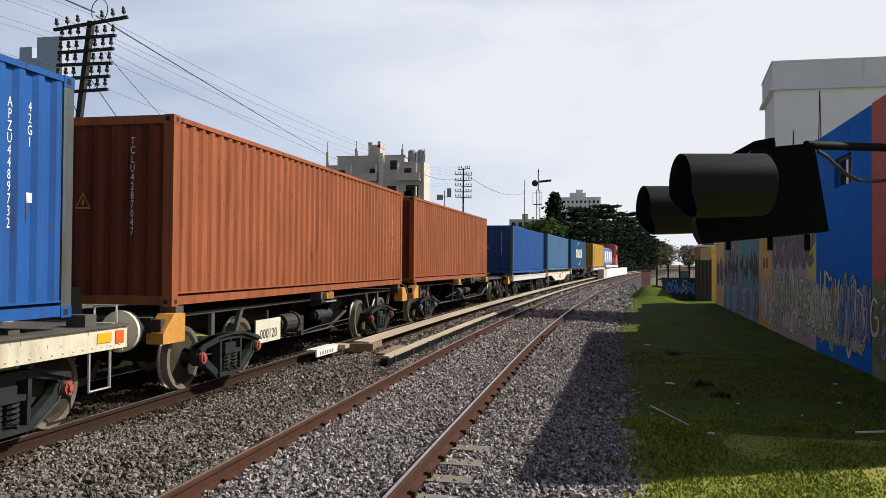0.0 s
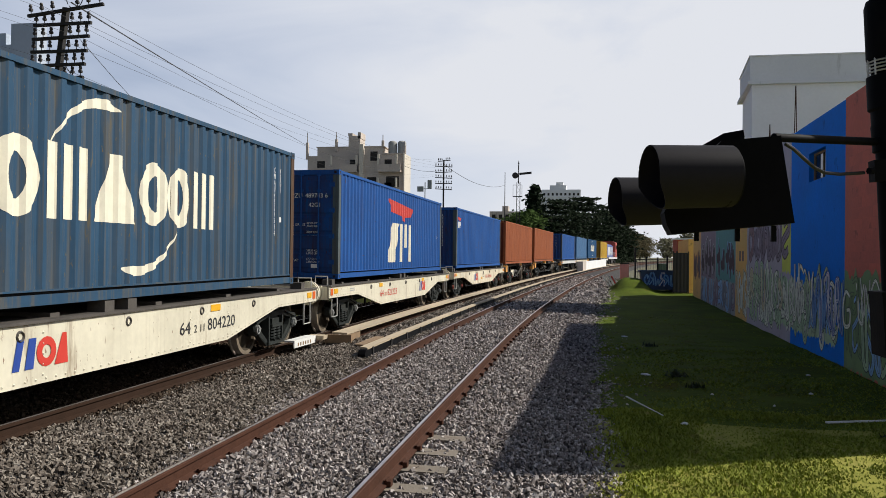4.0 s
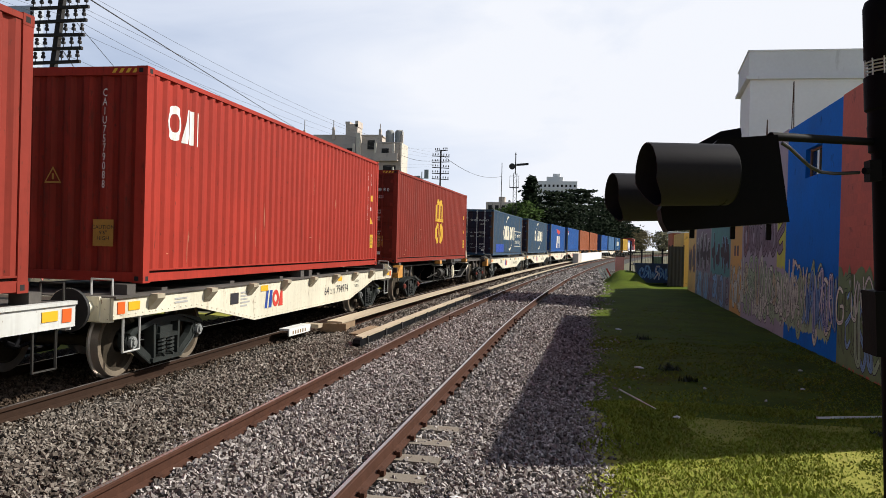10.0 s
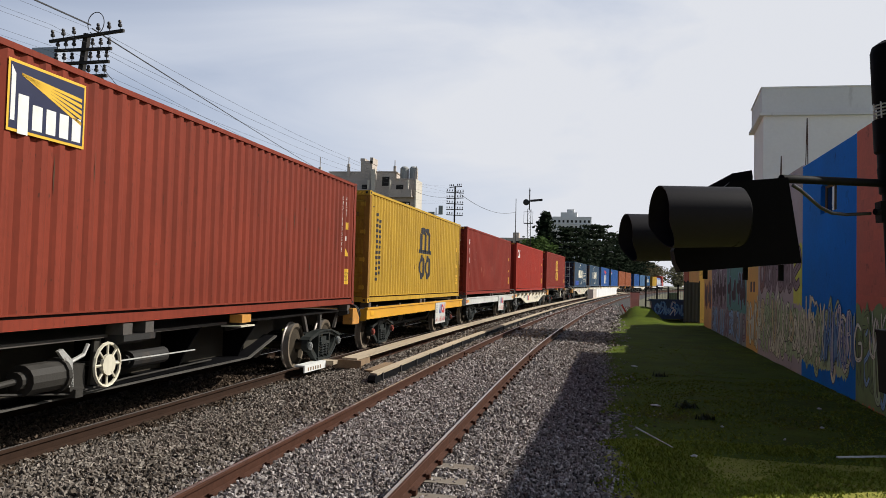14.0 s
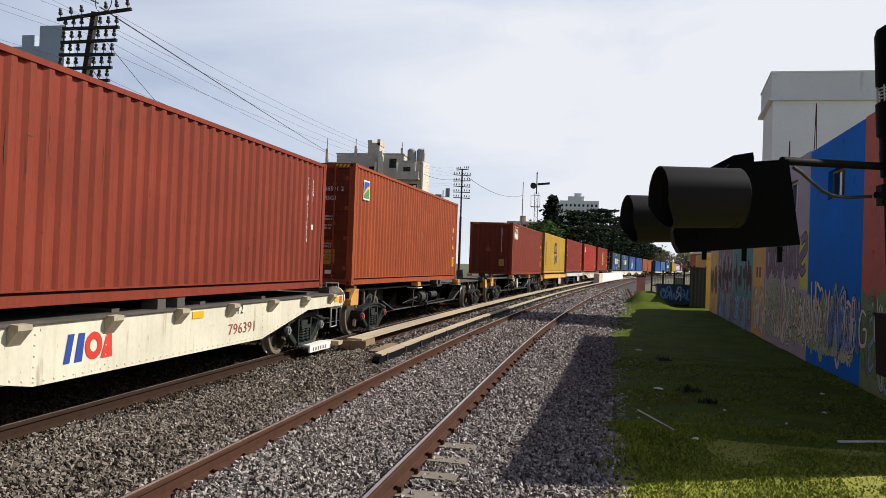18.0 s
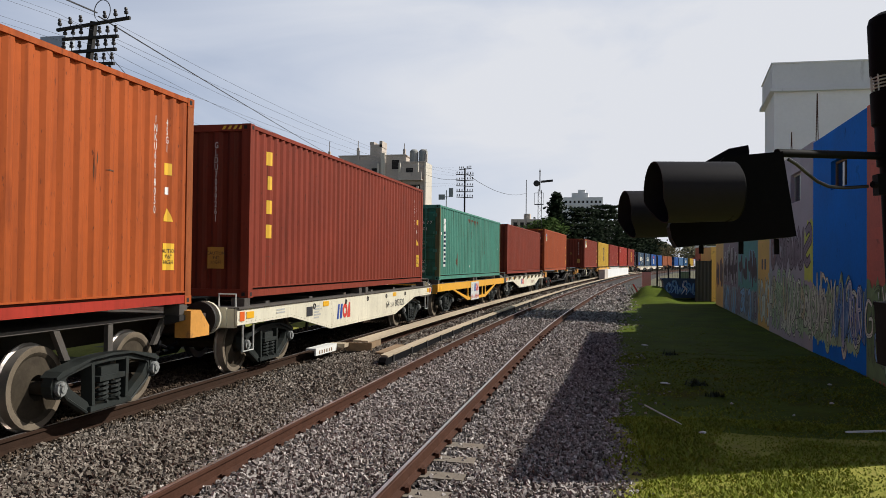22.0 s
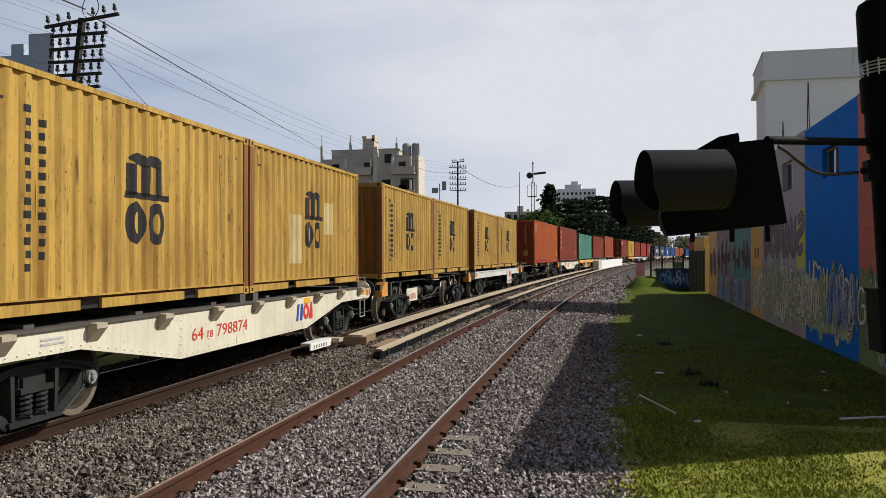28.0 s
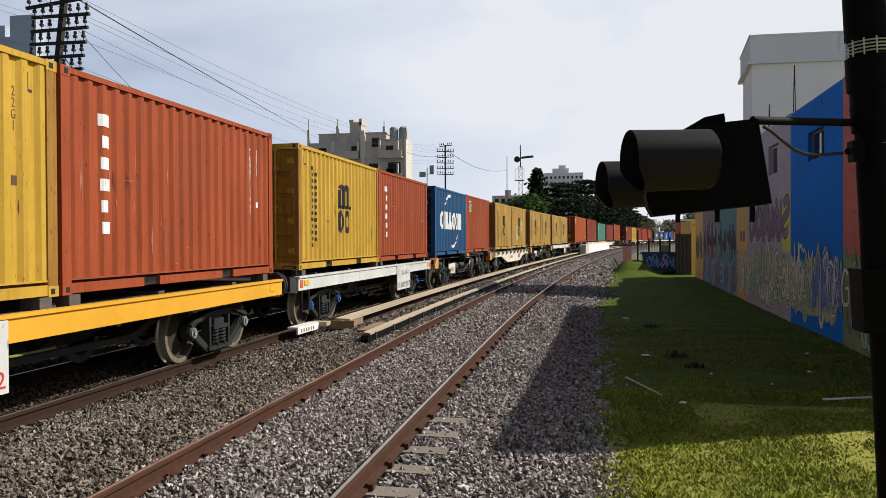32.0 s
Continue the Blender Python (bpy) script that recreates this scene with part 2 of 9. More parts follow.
M_ORANGE = mat("orange bracket paint", (0.58, 0.27, 0.05), 0.6, 0, 0.25, 3, 25, 0.1, (0.20, 0.11, 0.05), 0.6, 5)
M_GEAR = mat("grimy brake gear steel", (0.032, 0.029, 0.024), 0.7, 0.2, 0.4, 5, 40, 0.2, (0.03, 0.025, 0.02), 0.7, 7)
M_FLANGE = mat("dusty steel flange", (0.075, 0.07, 0.06), 0.8, 0, 0.4, 2, 25, 0.2, (0.04, 0.03, 0.024), 0.7, 3)
M_ORANGERED = mat("orange red reflector", (0.70, 0.12, 0.02), 0.4, 0, 0.05, 3, 30, 0.02)
M_REFLECT = mat("amber reflector", (0.80, 0.42, 0.02), 0.4, 0, 0.05, 3, 30, 0.02)
M_LIGHTGREY = mat("galvanised handrail", (0.55, 0.55, 0.52), 0.45, 0.4, 0.15, 4, 40, 0.05, (0.2, 0.14, 0.09), 0.3, 6)
M_REDCAP = mat("red bearing cap", (0.36, 0.085, 0.06), 0.6, 0, 0.3, 8, 40, 0.1, (0.10, 0.05, 0.035), 0.8, 14)
M_BLUECAP = mat("blue bearing cap", (0.03, 0.12, 0.42), 0.6, 0, 0.3, 8, 40, 0.1, (0.05, 0.05, 0.06), 0.7, 14)
M_GREYCAP = mat("grey bearing cap", (0.27, 0.28, 0.27), 0.6, 0.2, 0.3, 8, 40, 0.1, (0.07, 0.06, 0.05), 0.8, 14)
M_PLANK = mat("weathered plank", (0.38, 0.31, 0.215), 0.85, 0, 0.25, 2, 40, 0.25, (0.25, 0.2, 0.14), 0.5, 3, stretch=(1, 0.12, 1), rand=0.2)
M_PLANKSIDE = mat("brown plank edge", (0.24, 0.16, 0.09), 0.85, 0, 0.3, 2, 40, 0.3, (0.12, 0.08, 0.05), 0.5, 3, rand=0.1)
M_BLACK = mat("black matt paint", (0.004, 0.004, 0.005), 0.7, 0, 0.3, 6, 60, 0.12, (0.008, 0.008, 0.008), 0.4, 7, spec=0.08)
M_HOOD = mat("weathered black hood", (0.0155, 0.014, 0.017), 0.62, 0, 0.25, 3, 60, 0.03, (0.02, 0.018, 0.02), 0.5, 3, spec=0.12)
M_CABLE = mat("glossy black cable", (0.012, 0.012, 0.013), 0.42, 0, 0.2, 8, 60, 0.02, spec=0.45)
M_POLEWOOD = mat("dark pole steel", (0.016, 0.014, 0.013), 0.8, 0, 0.35, 4, 30, 0.3)
M_CERAMIC = mat("brown insulator", (0.02, 0.016, 0.015), 0.55, 0, 0.2, 5, 30, 0.0)
M_WIRE = mat("dull wire", (0.03, 0.03, 0.032), 0.6, 0.3, 0.1, 5, 30, 0.0)
M_BROWNRED = mat("faded brown red marking paint", (0.24, 0.055, 0.035), 0.65, 0, 0.3, 6, 40, 0.03, (0.5, 0.4, 0.3), 0.5, 9)
M_WHITEMARK = mat("white marking paint", (0.78, 0.78, 0.74), 0.6, 0, 0.12, 6, 40, 0.03)
M_CREAMMARK = mat("cream marking paint", (0.78, 0.73, 0.58), 0.6, 0, 0.12, 6, 40, 0.03)
M_BLACKMARK = mat("black marking paint", (0.02, 0.02, 0.025), 0.6, 0, 0.12, 6, 40, 0.03)
M_YELLOWMARK = mat("yellow marking paint", (0.76, 0.45, 0.03), 0.55, 0, 0.10, 6, 40, 0.03)
M_REDMARK = mat("red marking paint", (0.58, 0.045, 0.03), 0.55, 0, 0.10, 6, 40, 0.03)
M_BLUEMARK = mat("blue marking paint", (0.02, 0.06, 0.30), 0.55, 0, 0.10, 6, 40, 0.03)
M_GLASS = pane("dark window glass")

# ---- building blocks ----


class Mesh:
    """A growing list of corners and faces, with a material number for each face."""

    def __init__(self):
        self.v, self.f, self.m = [], [], []

    def add(self, verts, faces, mi=0):
        k = len(self.v)
        self.v.extend(verts)
        self.f.extend(tuple(i + k for i in f) for f in faces)
        self.m.extend([mi] * len(faces))
        return self

    def box(self, x0, x1, y0, y1, z0, z1, mi=0, turn=None):
        vs = [(x, y, z) for z in (z0, z1) for x, y in ((x0, y0), (x1, y0), (x1, y1), (x0, y1))]
        if turn is not None:
            vs = [tuple(turn @ Vector(p)) for p in vs]
        return self.add(vs, [(3, 2, 1, 0), (4, 5, 6, 7), (0, 1, 5, 4), (1, 2, 6, 5), (2, 3, 7, 6), (3, 0, 4, 7)], mi)

    def prism(self, poly, axis, a, b, mi=0):
        """A flat outline drawn out from a to b along an axis. Outline order: x: (y, z); y: (x, z); z: (x, y)."""
        n = len(poly)
        put = {"x": lambda p, c: (c, p[0], p[1]), "y": lambda p, c: (p[0], c, p[1]), "z": lambda p, c: (p[0], p[1], c)}[axis]
        vs = [put(p, a) for p in poly] + [put(p, b) for p in poly]
        fs = [tuple(range(n))[::-1], tuple(range(n, 2 * n))] + [(i, (i + 1) % n, n + (i + 1) % n, n + i) for i in range(n)]
        return self.add(vs, fs, mi)

    def cyl(self, p, q, r, n=10, mi=0, r2=None, caps=True):
        p, q = Vector(p), Vector(q)
        r2 = r if r2 is None else r2
        d = (q - p).normalized()
        u = d.orthogonal().normalized()
        w = d.cross(u)
        ring = [u * math.cos(2 * math.pi * i / n) + w * math.sin(2 * math.pi * i / n) for i in range(n)]
        vs = [tuple(p + c * r) for c in ring] + [tuple(q + c * r2) for c in ring]
        fs = [(i, (i + 1) % n, n + (i + 1) % n, n + i) for i in range(n)]
        if caps:
            fs += [tuple(range(n))[::-1], tuple(range(n, 2 * n))]
        return self.add(vs, fs, mi)

    def tube(self, pts, r, n=6, mi=0):
        """A bent round bar through points."""
        ps = [Vector(p) for p in pts]
        ps = [p for i, p in enumerate(ps) if i == 0 or (p - ps[i - 1]).length > 1e-5]
        k, vs = len(ps), []
        u = (ps[1] - ps[0]).orthogonal().normalized()
        for i, p in enumerate(ps):
            d = (ps[min(i + 1, k - 1)] - ps[max(i - 1, 0)]).normalized()
            u = (u - d * u.dot(d)).normalized()
            w = d.cross(u)
            vs += [tuple(p + (u * math.cos(2 * math.pi * j / n) + w * math.sin(2 * math.pi * j / n)) * r) for j in range(n)]
        fs = [(i * n + j, i * n + (j + 1) % n, (i + 1) * n + (j + 1) % n, (i + 1) * n + j) for i in range(k - 1) for j in range(n)]
        fs += [tuple(range(n))[::-1], tuple(range((k - 1) * n, k * n))]
        return self.add(vs, fs, mi)

    def lathe(self, prof, n=16, mi=0, axis="z", at=(0, 0, 0)):
        """Spin (radius, height) pairs."""
        k = len(prof)
        vs = []
        for i in range(n):
            c, s = math.cos(2 * math.pi * i / n), math.sin(2 * math.pi * i / n)
            for r, h in prof:
                p = {"z": (r * c, r * s, h), "x": (h, r * c, r * s), "y": (r * c, h, r * s)}[axis]
                vs.append((p[0] + at[0], p[1] + at[1], p[2] + at[2]))
        fs = [(i * k + j, ((i + 1) % n) * k + j, ((i + 1) % n) * k + j + 1, i * k + j + 1) for i in range(n) for j in range(k - 1)]
        return self.add(vs, fs, mi)

    def data(self, name, mats, smooth=False):
        me = bpy.data.meshes.new(name)
        me.from_pydata(self.v, [], self.f)
        for m in mats if isinstance(mats, (list, tuple)) else [mats]:
            me.materials.append(m)
        if any(self.m):
            me.polygons.foreach_set("material_index", self.m)
        if smooth:
            me.polygons.foreach_set("use_smooth", [True] * len(self.f))
            me.set_sharp_from_angle(angle=radians(40))
        bm = bmesh.new()
        bm.from_mesh(me)
        bmesh.ops.recalc_face_normals(bm, faces=bm.faces)
        bm.to_mesh(me)
        bm.free()
        me.update()
        return me


def part(name, mesh, mats=None, parent=None, label="", at=None, smooth=False):
    """One mesh object, under a thing or a part."""
    me = mesh.data(name, mats, smooth) if isinstance(mesh, Mesh) else mesh
    ob = new(name, me)
    if parent is not None:
        ob.parent = parent
    if at is not None:
        ob.matrix_basis = at
    if label:
        tagged(ob, label)
    return ob


def thing(name, label, category, m=None, group="", kind=""):
    ob = new(name)
    ob.empty_display_size = 0.2
    if m is not None:
        ob.matrix_basis = m
    return tagged(ob, label, category, group, kind)


# ---- the line of the railway ----
# s runs along the middle of the far track, level with the camera at s = 0; headings in degrees to the right of +y
HEAD_S = (-60, -20, 5, 15, 30, 60, 100, 150, 220, 400)
HEAD_D = (-0.5, -0.5, -0.2, 0.1, 2.05, 4.15, 5.6, 6.9, 9.2, 15.0)
FAR_X = -6.94
NEAR_OFF = 4.303          # middle of the near track, to the right of the far one
GAUGE = 0.873             # rail middle from track middle
_s = np.arange(-60, 400.01, 0.25)
_h = np.radians(np.interp(_s, HEAD_S, HEAD_D))
_x = np.concatenate([[0], np.cumsum(np.sin(_h[:-1]) * 0.25)])
_y = np.concatenate([[0], np.cumsum(np.cos(_h[:-1]) * 0.25)])
_x = _x - np.interp(0, _s, _x) + FAR_X
_y = _y - np.interp(0, _s, _y)


def rise(s):
    u = min(max((s - 20) / 110, 0), 1)
    return 0.38 * u * u * (3 - 2 * u)


def line(s, off=0.0):
    """Place and heading (radians) at s, off metres to the right."""
    h = float(np.interp(s, _s, _h))
    return (float(np.interp(s, _s, _x)) + off * math.cos(h), float(np.interp(s, _s, _y)) - off * math.sin(h), rise(s), h)


def on_line(s, off=0.0, z=0.0):
    x, y, z0, h = line(s, off)
    return pose(x, y, z0 + z, 0, 0, -math.degrees(h))


def sweep(mesh, prof, off, s0, s1, step, mi=0, closed=True):
    """An outline (sideways, up) drawn along the railway."""
    n, vs, fs = len(prof), [], []
    ss = list(np.arange(s0, s1 + 1e-6, step))
    for s in ss:
        for a, b in prof:
            x, y, z, h = line(s, off + a)
            vs.append((x, y, z + b))
    lim = n if closed else n - 1
    for i in range(len(ss) - 1):
        for j in range(lim):
            k = (j + 1) % n
            fs.append((i * n + j, i * n + k, (i + 1) * n + k, (i + 1) * n + j))
    if closed:
        fs += [tuple(range(n))[::-1], tuple(range((len(ss) - 1) * n, len(ss) * n))]
    return mesh.add(vs, fs, mi)


# ---- ground and track bed ----
GRASS_Z = -0.24


def smooth(a, b, v):
    u = min(max((v - a) / (b - a), 0), 1)
    return u * u * (3 - 2 * u)


def ground_z(x, y):
    off = x - (float(np.interp(y, _y, _x)) if y > -50 else FAR_X)
    z = rise(y) * (1 - smooth(20, 60, abs(off - 2)))
    z += GRASS_Z - 0.10 * smooth(7.6, 6.4, off) * smooth(-4.0, -2.5, off)
    z += 0.80 * math.exp(-((x - 2.75) / 0.95) ** 4 - ((y - 49.5) / 3.6) ** 2)
    z += 0.03 * noise.noise((x * 0.5, y * 0.5, 0)) + 0.012 * noise.noise((x * 2.1, y * 2.1, 3))
    return z


def ground_sheet():
    xs = [-2500, -900, -300, -120, -60, -40, -30, -24, -20, -17, -14, -12] + list(np.arange(-11, 0.01, 0.6)) + \
         list(np.arange(0.3, 9.1, 0.3)) + [10, 12, 15, 20, 30, 60, 120, 300, 900, 2500]
    ys = [-900, -300, -100, -40, -15, 0] + list(np.arange(1, 24, 0.4)) + list(np.arange(24, 70, 1.0)) + list(range(72, 260, 6)) + \
         [280, 330, 400, 600, 1000, 2500]
    m = Mesh()
    nx = len(xs)
    vs = [(x, y, ground_z(x, y)) for y in ys for x in xs]
    for j in range(len(ys) - 1):
        for i in range(nx - 1):
            cx, cy = (xs[i] + xs[i + 1]) / 2, (ys[j] + ys[j + 1]) / 2
            off = cx - float(np.interp(cy, _y, _x))
            m.f.append((j * nx + i, j * nx + i + 1, (j + 1) * nx + i + 1, (j + 1) * nx + i))
            # lit-toned turf before y = 10.5 and in patches left of the line
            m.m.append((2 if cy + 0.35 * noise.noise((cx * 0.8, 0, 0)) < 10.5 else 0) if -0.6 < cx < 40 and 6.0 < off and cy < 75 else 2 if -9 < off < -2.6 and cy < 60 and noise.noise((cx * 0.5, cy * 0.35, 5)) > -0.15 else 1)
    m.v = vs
    ob = part("ground", m, [M_GRASSGROUND, M_DIRT, M_LITTURF], smooth=True)
    return tagged(ob, "short patchy grass and dry earth beside the railway", "ground", kind="structure")


BED_O = (-3.0, -1.9, -1.2, -0.5, 0.5, 0.8, 1.1, 1.6, 1.95, 2.25, 2.6, 3.0, 3.3, 3.6, 4.0, 4.9, 5.05, 5.28, 5.75, 6.1, 7.15)
BED_Z = (-0.34, -0.17, -0.15, -0.13, -0.13, -0.15, -0.175, -0.145, -0.075, -0.075, -0.15, -0.15, -0.16, -0.155, -0.14, -0.145, -0.16, -0.195, -0.205, -0.22, -0.28)


def bed_z(off):
    """Top of the ballast, from the middle of the far track."""
    return float(np.interp(off, BED_O, BED_Z))


def ballast_bed():
    offs = list(BED_O)
    m = Mesh()
    sweep(m, [(o, bed_z(o) - 0.03) for o in offs], 0, -20, 60, 1.0, closed=False)
    sweep(m, [(o, bed_z(o) - 0.015) for o in offs], 0, 60, 380, 4.0, closed=False)
    return tagged(part("track_bed", m, M_BALLASTBED, smooth=True), "grey crushed stone bed under the two tracks", "track bed",
                  kind="structure")


def stone_material(tone, tint):
    m = mat("crushed stone", (0.5, 0.5, 0.5), 0.95, 0, 0.25, 14, 90, 0.3, spec=0.08)
    n, l = m.node_tree.nodes, m.node_tree.links
    geo, ramp = n.new("ShaderNodeNewGeometry"), n.new("ShaderNodeValToRGB")
    e = ramp.color_ramp.elements
    e[0].color, e[1].color, e[1].position = (0.055, 0.047, 0.043, 1), (0.37, 0.345, 0.335, 1), 1.0
    for p, c in ((0.3, (0.135, 0.117, 0.11, 1)), (0.65, (0.21, 0.188, 0.18, 1)), (0.9, (0.275, 0.252, 0.245, 1))):
        k = e.new(p)
        k.color = c
    for k in e:
        k.color = (k.color[0] * tone, k.color[1] * tone * tint[0], k.color[2] * tone * tint[1], 1)
    hsv = next(k for k in n if k.type == "HUE_SAT")
    l.new(geo.outputs["Random Per Island"], ramp.inputs["Fac"])
    l.new(ramp.outputs["Color"], hsv.inputs["Color"])
    return m


def stones():
    """Crushed stone, piece by piece, where the camera stands near."""
    rng = np.random.default_rng(4)
    ss, oo, rr = [], [], []
    for s0, s1, per, r in ((-5.0, 3.0, 230, 0.034), (3.0, 11.5, 1150, 0.0192), (11.5, 18, 620, 0.0235), (18, 28, 300, 0.031), (28, 42, 90, 0.05), (42, 72, 28, 0.08)):
        n = int((s1 - s0) * 10.6 * per)
        ss.append(rng.uniform(s0, s1, n))
        oo.append(rng.uniform(-2.2, 8.4, n))
        rr.append(r * rng.uniform(0.55, 1.35, n))
    s, o, r = np.concatenate(ss), np.concatenate(oo), np.concatenate(rr)
    keep = np.ones(len(s), bool)
    for c in (0, NEAR_OFF):
        for g in (-GAUGE, GAUGE):
            keep &= np.abs(o - c - g) > 0.085
    end = (o > NEAR_OFF + 0.95) & (o < NEAR_OFF + 1.36) & (np.abs((s - 6.9 + 0.325) % 0.65 - 0.325) < 0.13)
    keep &= ~(end & (rng.uniform(0, 1, len(s)) < np.interp(s, (5, 8, 11), (0.88, 0.6, 0.15))))
    # they thin out into the grass in an uneven border
    border = np.clip(1.1 - (o - 6.85) / 1.1 + 0.30 * np.sin(s * 2.3 + 1.4 * o) * np.sin(s * 0.9) + 0.25 * np.sin(s * 5.1) * np.sin(o * 4.3), 0.03, 1.0)
    keep &= ~((o > 6.5) & (rng.uniform(0, 1, len(s)) > border ** 1.6))
    s, o, r = s[keep], o[keep], r[keep]
    h = np.interp(s, _s, _h)
    x = np.interp(s, _s, _x) + o * np.cos(h)
    y = np.interp(s, _s, _y) - o * np.sin(h)
    bz = np.interp(o, BED_O, BED_Z)
    z = bz + rng.uniform(-0.022, 0.026, len(s)) + np.array([rise(v) for v in s])
    # the bed round the far track is brown, darkened further to paint the train's shade
    zone = o + 0.25 * np.sin(s * 1.7) * np.cos(s * 0.6 + o) + rng.uniform(-0.25, 0.25, len(s))
    for sel, name, tone, tint in ((zone >= 3.1, "grey crushed stones heaped round the near track", 1.6, (1.0, 0.97)), ((zone >= 1.15) & (zone < 3.1), "brown dusty crushed stones between the tracks", 1.02, (0.96, 0.84)),
                            (zone < 1.15, "brown crushed stones around the far track, darkened for shade", 0.42, (0.82, 0.62))):
        heap(rng, x[sel], y[sel], z[sel], r[sel], name, tone, tint)



def heap(rng, x, y, z, r, label, tone, tint):
    n = len(x)
    cube = np.array([(a, b, c) for c in (-1, 1) for a, b in ((-1, -1), (1, -1), (1, 1), (-1, 1))], float)
    v = cube[None] * rng.uniform(0.45, 1.0, (n, 8, 3)) * np.stack([r * rng.uniform(0.95, 1.75, n), r * rng.uniform(0.65, 0.95, n), r * rng.uniform(0.4, 0.75, n)], -1)[:, None]
    q = rng.normal(size=(n, 4))
    q /= np.linalg.norm(q, axis=1)[:, None]
    w, a, b, c = q.T
    rot = np.stack([1 - 2 * (b * b + c * c), 2 * (a * b - c * w), 2 * (a * c + b * w), 2 * (a * b + c * w), 1 - 2 * (a * a + c * c),
                    2 * (b * c - a * w), 2 * (a * c - b * w), 2 * (b * c + a * w), 1 - 2 * (a * a + b * b)], -1).reshape(n, 3, 3)
    v = np.einsum("nij,nkj->nki", rot, v) + np.stack([x, y, z], -1)[:, None]
    quads = np.array([(3, 2, 1, 0), (4, 5, 6, 7), (0, 1, 5, 4), (1, 2, 6, 5), (2, 3, 7, 6), (3, 0, 4, 7)])
    f = (quads[None] + 8 * np.arange(n)[:, None, None]).reshape(-1)
    me = bpy.data.meshes.new("ballast_stones")
    me.vertices.add(8 * n)
    me.vertices.foreach_set("co", v.reshape(-1))
    me.loops.add(24 * n)
    me.loops.foreach_set("vertex_index", f.astype(np.int32))
    me.polygons.add(6 * n)
    me.polygons.foreach_set("loop_start", np.arange(0, 24 * n, 4, dtype=np.int32))
    me.update(calc_edges=True)
    me.validate()
    me.shade_flat()
    me.materials.append(stone_material(tone, tint))
    tagged(new("ballast_stones", me), label, "ballast", kind="stuff")


RAIL_PROFILE = [(-0.07, -0.16), (0.07, -0.16), (0.07, -0.147), (0.012, -0.125), (0.012, -0.045), (0.035, -0.034), (0.035, -0.006),
                (0.028, 0.0), (-0.028, 0.0), (-0.035, -0.006), (-0.035, -0.034), (-0.012, -0.045), (-0.012, -0.125), (-0.07, -0.147)]


def rails():
    for name, c in (("far", 0.0), ("near", NEAR_OFF)):
        for side in (-1, 1):
            m = Mesh()
            sweep(m, RAIL_PROFILE, c + side * GAUGE, -20, 60, 0.5)
            sweep(m, RAIL_PROFILE, c + side * GAUGE, 60, 380, 2.0)
            rail = thing("rail", f"rust-brown steel rail of the {name} track on concrete sleepers", "rail", group="rails")
            part("rail_bar", m, M_RAIL if c else M_RAILOILY, rail)
            top = Mesh()
            sweep(top, [(-0.020 - 0.004 * side, 0.0), (0.012 - 0.004 * side, 0.0), (0.012 - 0.004 * side, 0.0025), (-0.020 - 0.004 * side, 0.0025)], c + side * GAUGE, -20, 120, 1.0)
            part("running_band", top, M_RAILTOP, rail, "worn bright top of the rail head")
            clip = Mesh()
            clip.box(-0.03, 0.03, -0.04, 0.04, -0.165, -0.115)
            clip.cyl((-0.01, -0.05, -0.115), (-0.01, 0.05, -0.105), 0.012, 5)
            me = clip.data("rail_clip", M_RAIL)
            for k in range(34):
                for q in (-1, 1) if c else ():
                    x, y, z, h = line(4.3 + 0.65 * k, c + side * GAUGE + q * 0.075)
                    part("rail_clip", me, parent=rail, at=pose(x, y, z, 0, 0, 0 if q > 0 else 180))
            for s in (21.7, 33.8, 46):
                joints = Mesh()
                for q in (-1, 1):
                    x, y, z, h = line(s, c + side * GAUGE + q * 0.022)
                    joints.box(x - 0.012, x + 0.012, y - 0.3, y + 0.3, z - 0.125, z - 0.045)
                    for d in (-0.22, -0.08, 0.08, 0.22):
                        joints.cyl((x, y + d, z - 0.085), (x + q * 0.03, y + d, z - 0.085), 0.016, 6)
                part("fishplate", joints, M_RAIL if c else M_RAILOILY, rail, "bolted joint plates")


def sleepers():
    m = Mesh()
    m.prism([(-1.35, -0.20), (1.35, -0.20), (1.35, 0.025), (0.9, 0.03), (0.6, 0.03), (0.3, -0.02), (-0.3, -0.02), (-0.6, 0.03), (-0.9, 0.03), (-1.35, 0.025)], "y", -0.12, 0.12)
    me = m.data("sleeper", M_SLEEPER)
    for c in (0.0, NEAR_OFF):
        for k in range(-14, 44):
            ob = part("sleeper", me, at=on_line(4.3 + 0.65 * k, c, -0.20 if k < 8 else -0.265))
            tagged(ob, "grey concrete sleeper half sunk in crushed stone", "sleeper", "sleepers of the two tracks")


